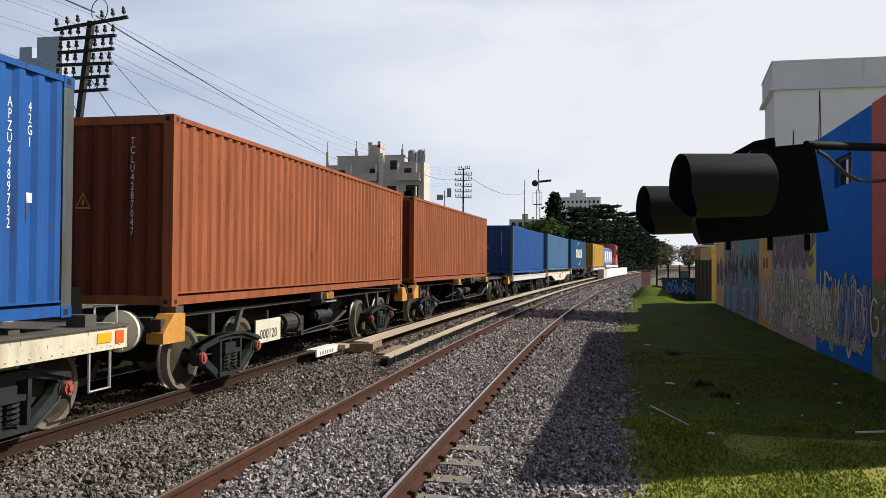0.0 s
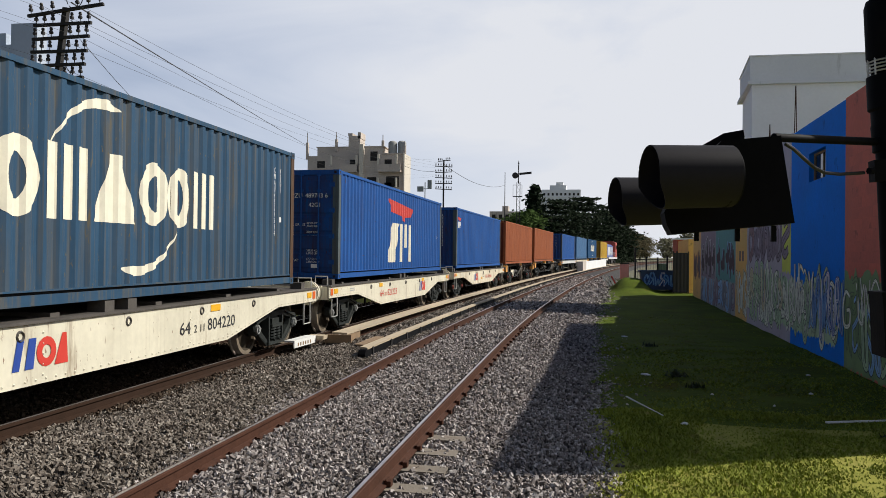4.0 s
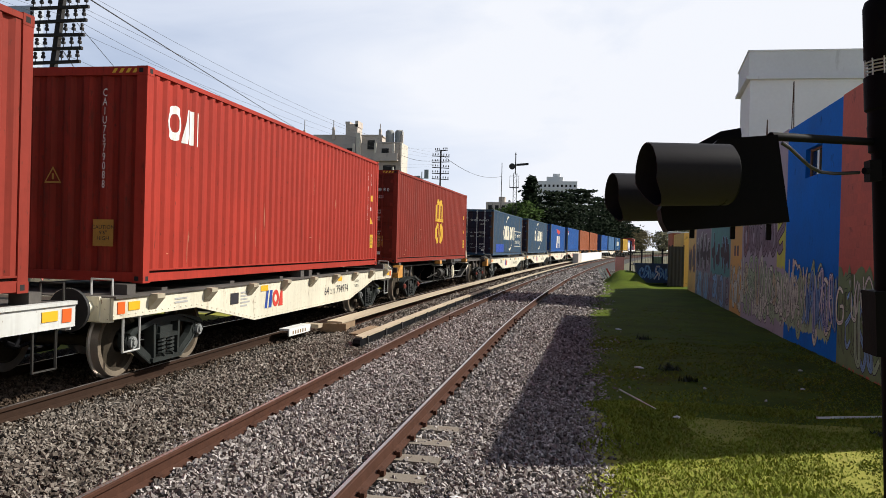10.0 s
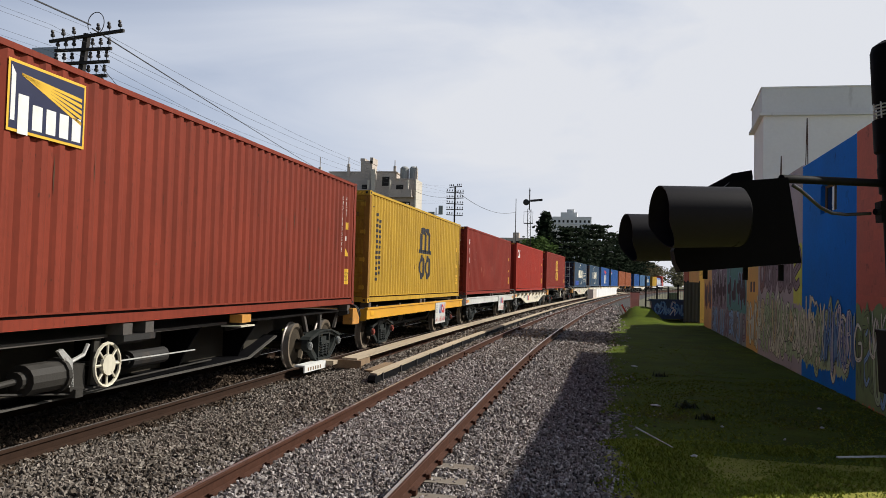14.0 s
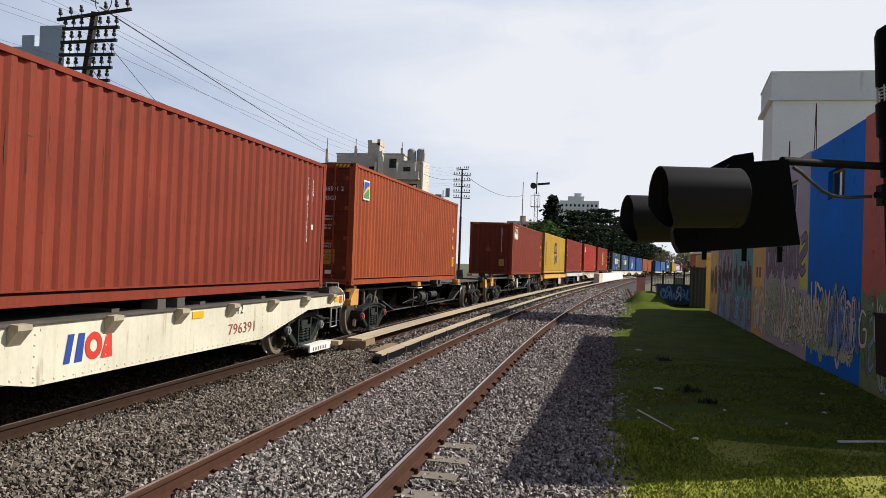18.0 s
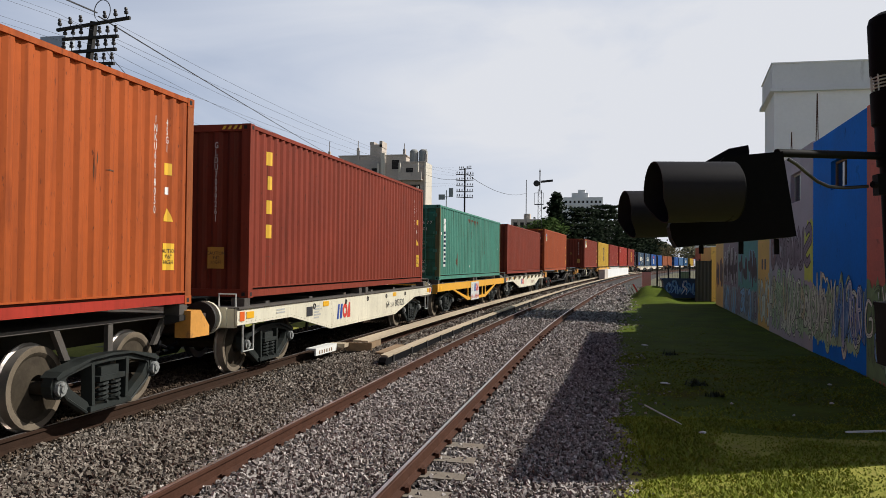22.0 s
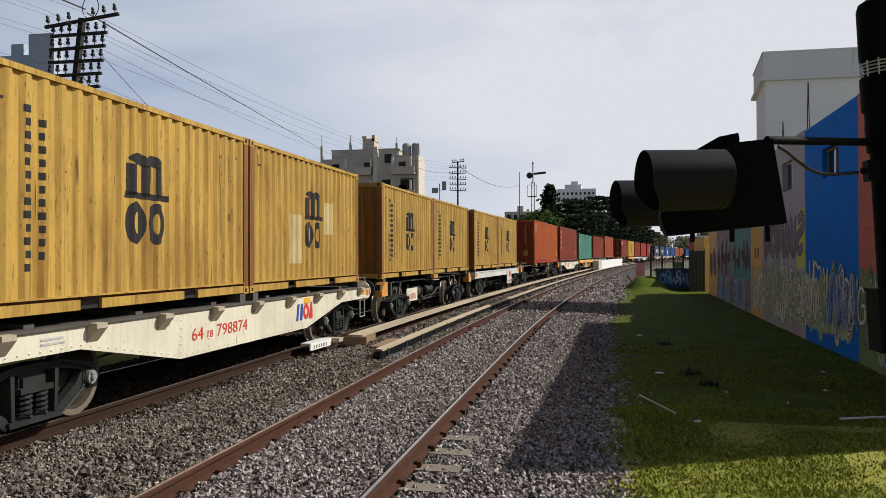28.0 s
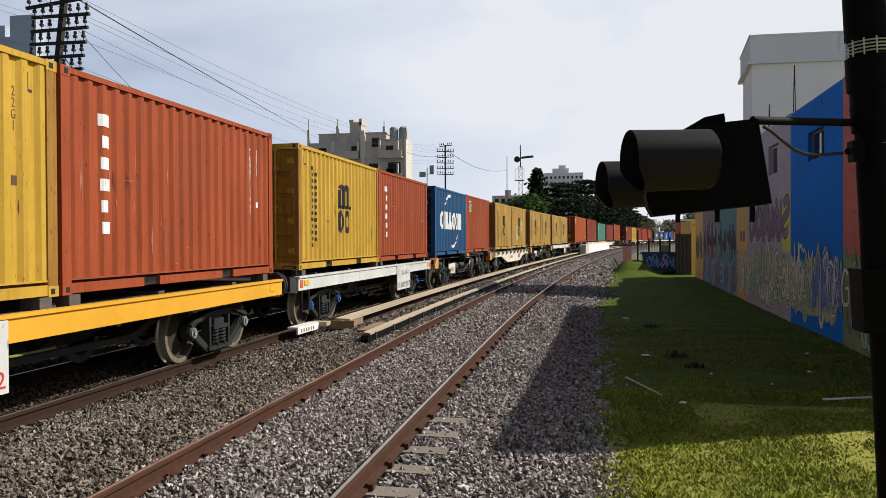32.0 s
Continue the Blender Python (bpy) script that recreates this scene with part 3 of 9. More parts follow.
def grass():
    """Short blades on the verge where the camera stands near."""
    rng = np.random.default_rng(9)
    vs, fs = [], []
    k = 0
    for x0, x1, y0, y1, per, hgt in ((-0.7, 6.0, 5.2, 11.5, 2000, 0.022), (-0.5, 5.0, 11.5, 20, 260, 0.016), (0.3, 5.0, 20, 30, 20, 0.012)):
        n = int((x1 - x0) * (y1 - y0) * per)
        for x, y, a, hh, lean in zip(rng.uniform(x0, x1, n), rng.uniform(y0, y1, n), rng.uniform(0, 6.28, n), rng.uniform(0.5, 1.5, n),
                                     rng.uniform(-1.8, 1.8, n)):
            if x < 0.45 and rng.uniform() > (0.08 + 0.8 * max(0.0, x + 0.35)) * (1.2 + 2.2 * noise.noise((x * 2.5, y * 1.6, 2))):
                continue
            d = noise.noise((x * 0.9, y * 0.9, 7))
            if d < -0.28 and rng.uniform() < 0.7:
                continue
            z = ground_z(x, y)
            hgt2 = hgt * hh * (1.2 + d)
            w = 0.006 + 0.0009 * y
            c, s = math.cos(a) * w, math.sin(a) * w
            vs += [(x - c, y - s, z - 0.005), (x + c, y + s, z - 0.005), (x + lean * hgt2 * s / w, y - lean * hgt2 * c / w, z + hgt2)]
            fs.append((k, k + 1, k + 2))
            k += 3
    m = Mesh()
    m.v, m.f, m.m = vs, fs, [0] * len(fs)
    me = bpy.data.meshes.new("grass")
    me.from_pydata(vs, [], fs)
    me.materials.append(M_GRASS)
    tagged(new("grass", me), "short green and yellow grass blades on the verge", "grass", kind="stuff")


ground_sheet()
ballast_bed()
rails()
# ---- the goods train ----
# metres run since the start
RUN_T = (0, 1.5, 3, 6, 8, 10, 13, 16, 18, 20, 22, 24, 26, 28, 30, 32)
RUN_S = (0, 14.21, 28.44, 56.83, 75.71, 94.79, 123.28, 151.8, 170.68, 189.45, 208.12, 226.77, 245.25, 263.7, 282.13, 300.5)


def run(t):
    return float(np.interp(t, RUN_T, RUN_S))


MOVERS = []          # (thing, s of its origin at the start)
WHEELSETS = []       # (part, rest place, s at the start)
CORR = 0.278         # one wave of a container's side sheet


def wave(u, depth):
    """Depth of the sheet below its outer face, along it."""
    q = (u / CORR) % 1.0
    return depth * float(np.interp(q, (0, 0.285, 0.5, 0.785, 1.0), (0, 0, 1, 1, 0)))


def sheet(mesh, along, z0, z1, depth, put, mi=0):
    """A corrugated sheet over [a, b]; put(u, d, z) gives a corner."""
    a, b = along
    us = [a]
    k = math.floor(a / CORR)
    while True:
        for q in (0, 0.285, 0.5, 0.785):
            u = (k + q) * CORR
            if a + 0.01 < u < b - 0.01:
                us.append(u)
        k += 1
        if k * CORR > b:
            break
    us.append(b)
    vs = []
    for u in us:
        d = wave(u, depth)
        vs += [put(u, d, z0), put(u, d, z1)]
    mesh.add(vs, [(2 * i, 2 * i + 2, 2 * i + 3, 2 * i + 1) for i in range(len(us) - 1)], mi)


def paint(name, col, rust=0.3, bare=None):
    col = tuple(0.84 * c for c in col)
    return mat(name, col, 0.68, 0, 0.20, 0.9, 11, 0.10, bare or (col[0] * 0.45 + 0.03, col[1] * 0.4 + 0.01, col[2] * 0.35 + 0.006), rust, 3.2, 1, spec=0.16,
               specks=bare or (col[0] * 0.25 + 0.05, col[1] * 0.22 + 0.02, col[2] * 0.22 + 0.012), speck_amt=0.35 + rust, runs=min(0.25 + 0.6 * rust, 0.85))


PAINT = {
    "rust": paint("oxide red container paint", (0.38, 0.080, 0.027), 0.5),
    "faded": paint("faded tan orange container paint", (0.39, 0.118, 0.048), 0.7),
    "orange": paint("orange container paint", (0.45, 0.098, 0.022), 0.6),
    "brown": paint("brown container paint", (0.255, 0.046, 0.025), 0.5),
    "red": paint("red container paint", (0.42, 0.042, 0.026), 0.25),
    "maroon": paint("dull maroon container paint", (0.28, 0.038, 0.024), 0.35),
    "blue": paint("blue container paint", (0.018, 0.105, 0.36), 0.3),
    "navy": paint("navy container paint", (0.016, 0.092, 0.215), 0.3),
    "teal": paint("slate teal container paint", (0.032, 0.085, 0.155), 0.55, (0.13, 0.105, 0.06)),
    "green": paint("sea green container paint", (0.085, 0.285, 0.215), 0.55),
    "yellow": paint("faded tan yellow container paint", (0.56, 0.352, 0.080), 1.0),
    "mustard": paint("bright mustard container paint", (0.60, 0.37, 0.045), 0.35),
    "pale": paint("pale blue container paint", (0.08, 0.19, 0.36), 0.3),
}
# end and door paint: soot stains, plus shade put in as darker colour
GRIMY_SHADED = {k: paint("sooty shade-toned " + k + " container paint", tuple(0.82 * q for q in c), 1.45) for k, c in (
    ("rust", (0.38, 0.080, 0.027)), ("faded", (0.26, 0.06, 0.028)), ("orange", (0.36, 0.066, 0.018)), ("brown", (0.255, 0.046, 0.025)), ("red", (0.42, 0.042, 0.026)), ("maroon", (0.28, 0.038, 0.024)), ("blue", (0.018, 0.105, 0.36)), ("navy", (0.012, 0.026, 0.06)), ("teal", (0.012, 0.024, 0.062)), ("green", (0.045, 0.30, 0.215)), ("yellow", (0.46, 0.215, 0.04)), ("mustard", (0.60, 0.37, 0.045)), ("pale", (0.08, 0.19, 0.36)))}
M_ROD = mat("pale grey lock rod", (0.50, 0.50, 0.50), 0.5, 0.0, 0.2, 4, 30, 0.1, (0.12, 0.06, 0.04), 0.5, 4)
M_GASKET = mat("black door gasket", (0.012, 0.012, 0.012), 0.7, 0, 0.2, 5, 40, 0.05)
M_SEAM = mat("rusty seam", (0.075, 0.026, 0.014), 0.9, 0, 0.3, 5, 40, 0.1)
# near-black that paints shade into fork pockets, casting holes and seams
M_RECESS = mat("near-black recess shade", (0.012, 0.01, 0.01), 0.9, 0, 0.2, 5, 40, 0.0)
CONT_CACHE = {}
POST = {k: paint("rusty " + k + " corner post", c, 1.25) for k, c in (("blue", (0.11, 0.15, 0.16)), ("teal", (0.11, 0.07, 0.045)), ("green", (0.16, 0.19, 0.10)), ("yellow", (0.30, 0.15, 0.05)), ("mustard", (0.40, 0.21, 0.04)), ("orange", (0.36, 0.10, 0.03)))}
SCRAPE = {k: mat("bare scrapes on " + k + " paint", c, 0.8, 0, 0.4, 9, 60, 0.05) for k, c in (
    ("dark", (0.10, 0.045, 0.02)), ("pale", (0.50, 0.22, 0.13)))}


def scrapes(ob, L, H, colour, seed):
    """Short ragged scratches and rubbed spots low on the side, where other boxes have struck it."""
    rnd = random.Random(seed)
    pol = []
    for i in range(rnd.randint(4, 7)):
        y, z = rnd.uniform(-L / 2 + 0.6, L / 2 - 0.6), H * rnd.uniform(0.15, 0.7)
        for j in range(rnd.randint(1, 4)):
            y1, z1 = y + rnd.uniform(-0.5, 0.5), z + rnd.uniform(-0.25, 0.25)
            w, h = rnd.uniform(0.004, 0.010), rnd.uniform(0.05, 0.30)
            if rnd.random() < 0.25:
                w, h = h * 0.35, w * 1.2
            s = rnd.uniform(-0.3, 0.3) * w
            pol.append([(y1 - w, z1 - h * 0.2), (y1 - s, z1 - h), (y1 + w * 0.8, z1 + h * 0.1), (y1 + s, z1 + h)])
    mark(ob, on_side(flat_mesh(pol), 0, 0, L), SCRAPE["pale" if colour in ("red", "maroon", "rust") else "dark"], "scrapes worn through the paint")



def container_meshes(L, H, colour, doors, fork):
    """Meshes of a container: length, height, paint, doors at the tail end; origin at the middle of its underside."""
    key = (L, H, colour, doors, fork)
    if key in CONT_CACHE:
        return CONT_CACHE[key]
    p = PAINT[colour]
    hw, hl = 1.219, L / 2
    out = []

    def keep(name, m, mats, label=""):
        out.append((name, m.data(name, mats), label))
    for sx in (1, -1):
        m = Mesh()
        sheet(m, (-hl + 0.16, hl - 0.16), 0.175, H - 0.07, 0.036, lambda u, d, z: (sx * (hw - 0.012 - d), u, z))
        keep("side_panel", m, p)
        m = Mesh()
        if fork and sx > 0:
            cuts = [-hl + 0.16, -1.35, -0.95, 0.95, 1.35, hl - 0.16]
            for a, b in zip(cuts[::2], cuts[1::2]):
                m.box(sx * hw - 0.06, sx * hw - 0.004, a, b, 0.015, 0.130)
            for a, b in ((-1.35, -0.95), (0.95, 1.35)):
                m.box(sx * hw - 0.35, sx * hw - 0.05, a, b, 0.02, 0.12, 1)
        else:
            m.box(min(sx * (hw - 0.06), sx * (hw - 0.004)), max(sx * (hw - 0.06), sx * (hw - 0.004)), -hl + 0.16, hl - 0.16, 0.015, 0.130)
        keep("bottom_rail", m, [PAINT["red"] if colour == "orange" else p, M_RECESS], "dull red bottom rail" if colour == "orange" else "")
        # strip painted as the shadow line below the sheet foot, rusty on some colours
        m = Mesh()
        m.box(min(sx * (hw - 0.08), sx * (hw - 0.056)), max(sx * (hw - 0.08), sx * (hw - 0.056)), -hl + 0.16, hl - 0.16, 0.125, 0.164)
        keep("bottom_seam", m, M_SEAM if colour in ("yellow", "mustard", "orange", "green") else M_RECESS, "rusty or shadow-painted recess above the bottom rail")
        m = Mesh()
        m.box(min(sx * (hw - 0.06), sx * (hw - 0.006)), max(sx * (hw - 0.06), sx * (hw - 0.006)), -hl + 0.16, hl - 0.16, 0.164, 0.184)
        keep("panel_foot", m, p, "turned foot of the side sheet")
        m = Mesh()
        m.box(sx * hw - 0.06 * (sx > 0), sx * hw + 0.06 * (sx < 0), -hl + 0.16, hl - 0.16, H - 0.075, H - 0.01)
        keep("top_rail", m, p)
        for sy in (1, -1):
            m = Mesh()
            x0, x1 = sorted((sx * hw, sx * (hw - 0.15)))
            y0, y1 = sorted((sy * hl, sy * (hl - 0.16)))
            m.box(x0, x1, y0, y1, 0.11, H - 0.11)
            keep("corner_post", m, POST.get(colour, p), "rusty corner post" if colour in POST else "")
            for z in (0, H - 0.118):
                m = Mesh()
                m.box(x0 - 0.004, x1 + 0.004, y0 - 0.006, y1 + 0.006, z, z + 0.118)
                m.box(sx * (hw + 0.0045) - 0.001, sx * (hw + 0.0045) + 0.001, sy * (hl - 0.09) - 0.035, sy * (hl - 0.09) + 0.035, z + 0.028, z + 0.09, 1)
                m.box(sx * (hw - 0.09) - 0.03, sx * (hw - 0.09) + 0.03, sy * (hl + 0.0065) - 0.001, sy * (hl + 0.0065) + 0.001, z + 0.03, z + 0.09, 1)
                keep("corner_casting", m, [p, M_RECESS])
    m = Mesh()
    n = int(L / 0.42)
    for i in range(n):
        a, b = -hl + 0.2 + i * (L - 0.4) / n, -hl + 0.2 + (i + 1) * (L - 0.4) / n
        m.prism([(a, H - 0.03), (a, H - 0.045), (b, H - 0.045), (b, H - 0.03), (b - 0.12, H - 0.012), (a + 0.05, H - 0.012)], "x", -hw + 0.06, hw - 0.06)
    keep("roof", m, p)
    for sy in (1, -1):
        y = sy * hl
        m = Mesh()
        m.box(-hw + 0.15, hw - 0.15, min(y, y - sy * 0.12), max(y, y - sy * 0.12), 0.015, 0.14)
        keep("end_sill", m, p)
        m = Mesh()
        m.box(-hw + 0.15, hw - 0.15, min(y, y - sy * 0.10), max(y, y - sy * 0.10), H - 0.12, H - 0.005)
        keep("end_header", m, p)
        if sy < 0 and doors:
            for sx in (1, -1):
                m = Mesh()
                x0, x1 = sorted((sx * 0.012, sx * (hw - 0.16)))
                # one pressed sheet with five shallow raised fields
                st = (H - 0.42) / 5
                outl = [(y + 0.075, 0.15), (y + 0.035, 0.15)]
                for i in range(5):
                    z = 0.21 + i * st
                    outl += [(y + 0.035, z + 0.03), (y + 0.012, z + 0.07), (y + 0.012, z + st - 0.07), (y + 0.035, z + st - 0.03)]
                outl += [(y + 0.035, H - 0.13), (y + 0.075, H - 0.13)]
                m.prism(outl, "x", x0, x1)
                keep("door", m, GRIMY_SHADED["brown" if colour in ("rust", "faded") else colour], "steel cargo door with raised fields")
                for i in range(4):
                    z = 0.35 + i * (H - 0.75) / 3
                    a, b = sorted((sx * (hw - 0.10), sx * (hw - 0.24)))
                    m = Mesh()
                    m.box(a, b, y - 0.004, y + 0.014, z, z + 0.09)
                    m.cyl((sx * (hw - 0.125), y - 0.006, z - 0.02), (sx * (hw - 0.125), y - 0.006, z + 0.11), 0.016, 6)
                    keep("hinge", m, p)
                for q in (0.28, 0.72):
                    m = Mesh()
                    x = sx * q
                    m.cyl((x, y - 0.012, 0.08), (x, y - 0.012, H - 0.06), 0.02, 8)
                    for z in (0.12, 0.5, H * 0.5, H - 0.5, H - 0.12):
                        m.box(x - 0.045, x + 0.045, y - 0.02, y + 0.03, z - 0.03, z + 0.03)
                    m.box(x - 0.02, x + 0.36 * sx * (-1 if q > 0.5 else 1) + 0.02, y - 0.035, y - 0.02, 1.02, 1.06) if sx > 0 else m.box(
                        min(x, x + 0.36 * (1 if q > 0.5 else -1)), max(x, x + 0.36 * (1 if q > 0.5 else -1)), y - 0.035, y - 0.02, 1.02, 1.06)
                    keep("lock_rod", m, M_ROD if colour == "teal" else p, "upright door lock rod with handle")
            m = Mesh()
            m.box(-0.011, 0.011, y + 0.03, y + 0.05, 0.15, H - 0.13)
            keep("door_gasket", m, M_GASKET)
        else:
            m = Mesh()
            sheet(m, (-hw + 0.15, hw - 0.15), 0.13, H - 0.11, 0.045, lambda u, d, z: (u, y - sy * (0.02 + d), z))
            keep("end_panel", m, GRIMY_SHADED[colour], "corrugated end sheet, grime-streaked and darkened for shade")
    m = Mesh()
    m.box(-hw + 0.05, hw - 0.05, -hl + 0.15, hl - 0.15, 0.06, 0.12)
    keep("underframe", m, M_DARKFRAME)
    CONT_CACHE[key] = out
    return out


def flat_mesh(polys):
    """A flat bmesh in (u, v) from outlines."""
    bm = bmesh.new()
    for poly in polys:
        bm.faces.new([bm.verts.new((a, b, 0)) for a, b in poly])
    return bm


def text_mesh(body, size, align="CENTER", vertical=False):
    cu = bpy.data.curves.new("lettering", "FONT")
    cu.body = "\n".join(body.replace(" ", "")) if vertical else body
    cu.size, cu.align_x, cu.align_y = size, align, "TOP" if vertical else "CENTER"
    cu.resolution_u = 2
    if vertical:
        cu.space_line = 0.82
    tmp = bpy.data.objects.new("lettering", cu)
    me = bpy.data.meshes.new_from_object(tmp)
    bpy.data.objects.remove(tmp)
    bpy.data.curves.remove(cu)
    bm = bmesh.new()
    bm.from_mesh(me)
    bpy.data.meshes.remove(me)
    return bm


def narrow(bm, k):
    """Squeeze lettering sideways."""
    for v in bm.verts:
        v.co.x *= k
    return bm


def on_side(bm, y, z, L, flat=False, lift=0.0):
    """Lay a flat drawing on a container's right side, along its waves; +u runs forward (towards the head of the train)."""
    for v in bm.verts:
        v.co = (0, y + v.co.x, z + v.co.y)
    if not flat:
        ys = [v.co.y for v in bm.verts]
        for k in range(math.floor(min(ys) / CORR), math.ceil(max(ys) / CORR) + 1):
            for q in (0, 0.285, 0.5, 0.785):
                if min(ys) < (k + q) * CORR < max(ys):
                    bmesh.ops.bisect_plane(bm, geom=bm.verts[:] + bm.edges[:] + bm.faces[:], plane_co=(0, (k + q) * CORR, 0), plane_no=(0, 1, 0))
    for v in bm.verts:
        v.co.x = 1.219 - 0.012 + 0.004 + lift - (0 if flat else wave(v.co.y, 0.036))
    me = bpy.data.meshes.new("marking")
    bm.to_mesh(me)
    bm.free()
    return me


def on_end(bm, x, z, L, dy=0.0):
    """Lay a flat drawing on a container's tail end; +u runs to the right of the train."""
    for v in bm.verts:
        v.co = (x + v.co.x, -L / 2 - dy, z + v.co.y)
    me = bpy.data.meshes.new("marking")
    bm.to_mesh(me)
    bm.free()
    return me


def mark(parent, me, material, label):
    me.materials.append(material)
    return part("marking", me, parent=parent, label=label)


def rect(u, v, w, h):
    return [(u - w / 2, v - h / 2), (u + w / 2, v - h / 2), (u + w / 2, v + h / 2), (u - w / 2, v + h / 2)]


def ring(u, v, w, h, t, a0, a1, n=12):
    """Quads of an open ring."""
    out = []
    for i in range(n):
        a, b = radians(a0 + (a1 - a0) * i / n), radians(a0 + (a1 - a0) * (i + 1) / n)
        q = [(u + (w / 2 - k) * math.cos(c), v + (h / 2 - k) * math.sin(c)) for c, k in ((a, 0), (b, 0), (b, t), (a, t))]
        out.append(q)
    return out


def fitted(polys, y0, y1, z0, z1):
    """Stretch flat outlines to a box: y on the container, z over the rails."""
    us, vs = [p[0] for q in polys for p in q], [p[1] for q in polys for p in q]
    a, b, c, d = min(us), max(us), min(vs), max(vs)
    return [[(y0 + (u - a) / (b - a) * (y1 - y0), z0 - 1.25 + (v - c) / (d - c) * (z1 - z0)) for u, v in q] for q in polys]


def crescent(p, q, bulge, t, n=12):
    """A tapering arc from p (thin) to q (thick)."""
    p, q = Vector(p), Vector(q)
    d = q - p
    w = Vector((-d.y, d.x)).normalized()
    pts = [(p + d * f + w * (bulge * 4 * f * (1 - f)), t * (0.12 + 0.88 * f) * (1 if f < 0.85 else (1 - f) / 0.15 + 0.02)) for f in [i / n for i in range(n + 1)]]
    return [[tuple(a + w * s / 2), tuple(b + w * r / 2), tuple(b - w * r / 2), tuple(a - w * s / 2)] for (a, s), (b, r) in zip(pts, pts[1:])]


def logo_row():
    """A row of stout closed rings, bars and solid wedges."""
    pol = ring(-1.66, 0, 0.62, 0.94, 0.20, 0, 360, 18) + ring(0.56, 0, 0.60, 0.94, 0.20, 0, 360, 18) + ring(1.14, 0, 0.52, 0.94, 0.19, 0, 360, 18)
    for u in (-1.20, -0.97, -0.74, 1.54, 1.76, 1.98):
        pol.append(rect(u, 0, 0.16, 0.92))
    pol += [[(-0.58, -0.46), (0.20, -0.46), (-0.10, 0.46), (-0.28, 0.46)]]
    return pol


def logo_arch(c=1.0):
    """Three stout uprights joined by arches on a foot, over two thick rings."""
    pol = [rect(-0.46, 0.47, 0.24, 0.60), rect(-0.01, 0.47, 0.22, 0.60), rect(0.42, 0.47, 0.22, 0.60)]
    pol += ring(-0.24, 0.74, 0.66, 0.52, 0.22, 0, 150, 8) + ring(0.21, 0.74, 0.66, 0.52, 0.22, 0, 130, 7)
    pol += [[(-0.72, 0.12), (0.72, 0.12), (0.72, 0.24), (-0.66, 0.24)]]
    pol += ring(-0.32, -0.34, 0.58, 0.82, 0.20, 0, 360, 18) + ring(0.34, -0.34, 0.58, 0.82, 0.20, 0, 360, 18)
    return [[(u * c, v * c) for u, v in q] for q in pol]


def word_column(y, z_top, z_bot, w, n, seed=1):
    """A word written downwards, as plain blocks."""
    rnd = random.Random(seed)
    st = (z_top - z_bot) / n
    return [rect(y + rnd.uniform(-0.05, 0.05) * w, z_top - 1.25 - (i + 0.5) * st, w * rnd.uniform(0.45, 0.7), st * 0.56) for i in range(n)]


def bars(w, h, n, gap=0.3, seed=1):
    """Unreadable rows of print as plain bars."""
    rnd = random.Random(seed)
    out = []
    for i in range(n):
        y = h / 2 - (i + 0.5) * h / n
        ww = w * rnd.uniform(0.6, 1.0)
        out.append(rect(-w / 2 + ww / 2, y, ww, h / n * (1 - gap)))
    return out


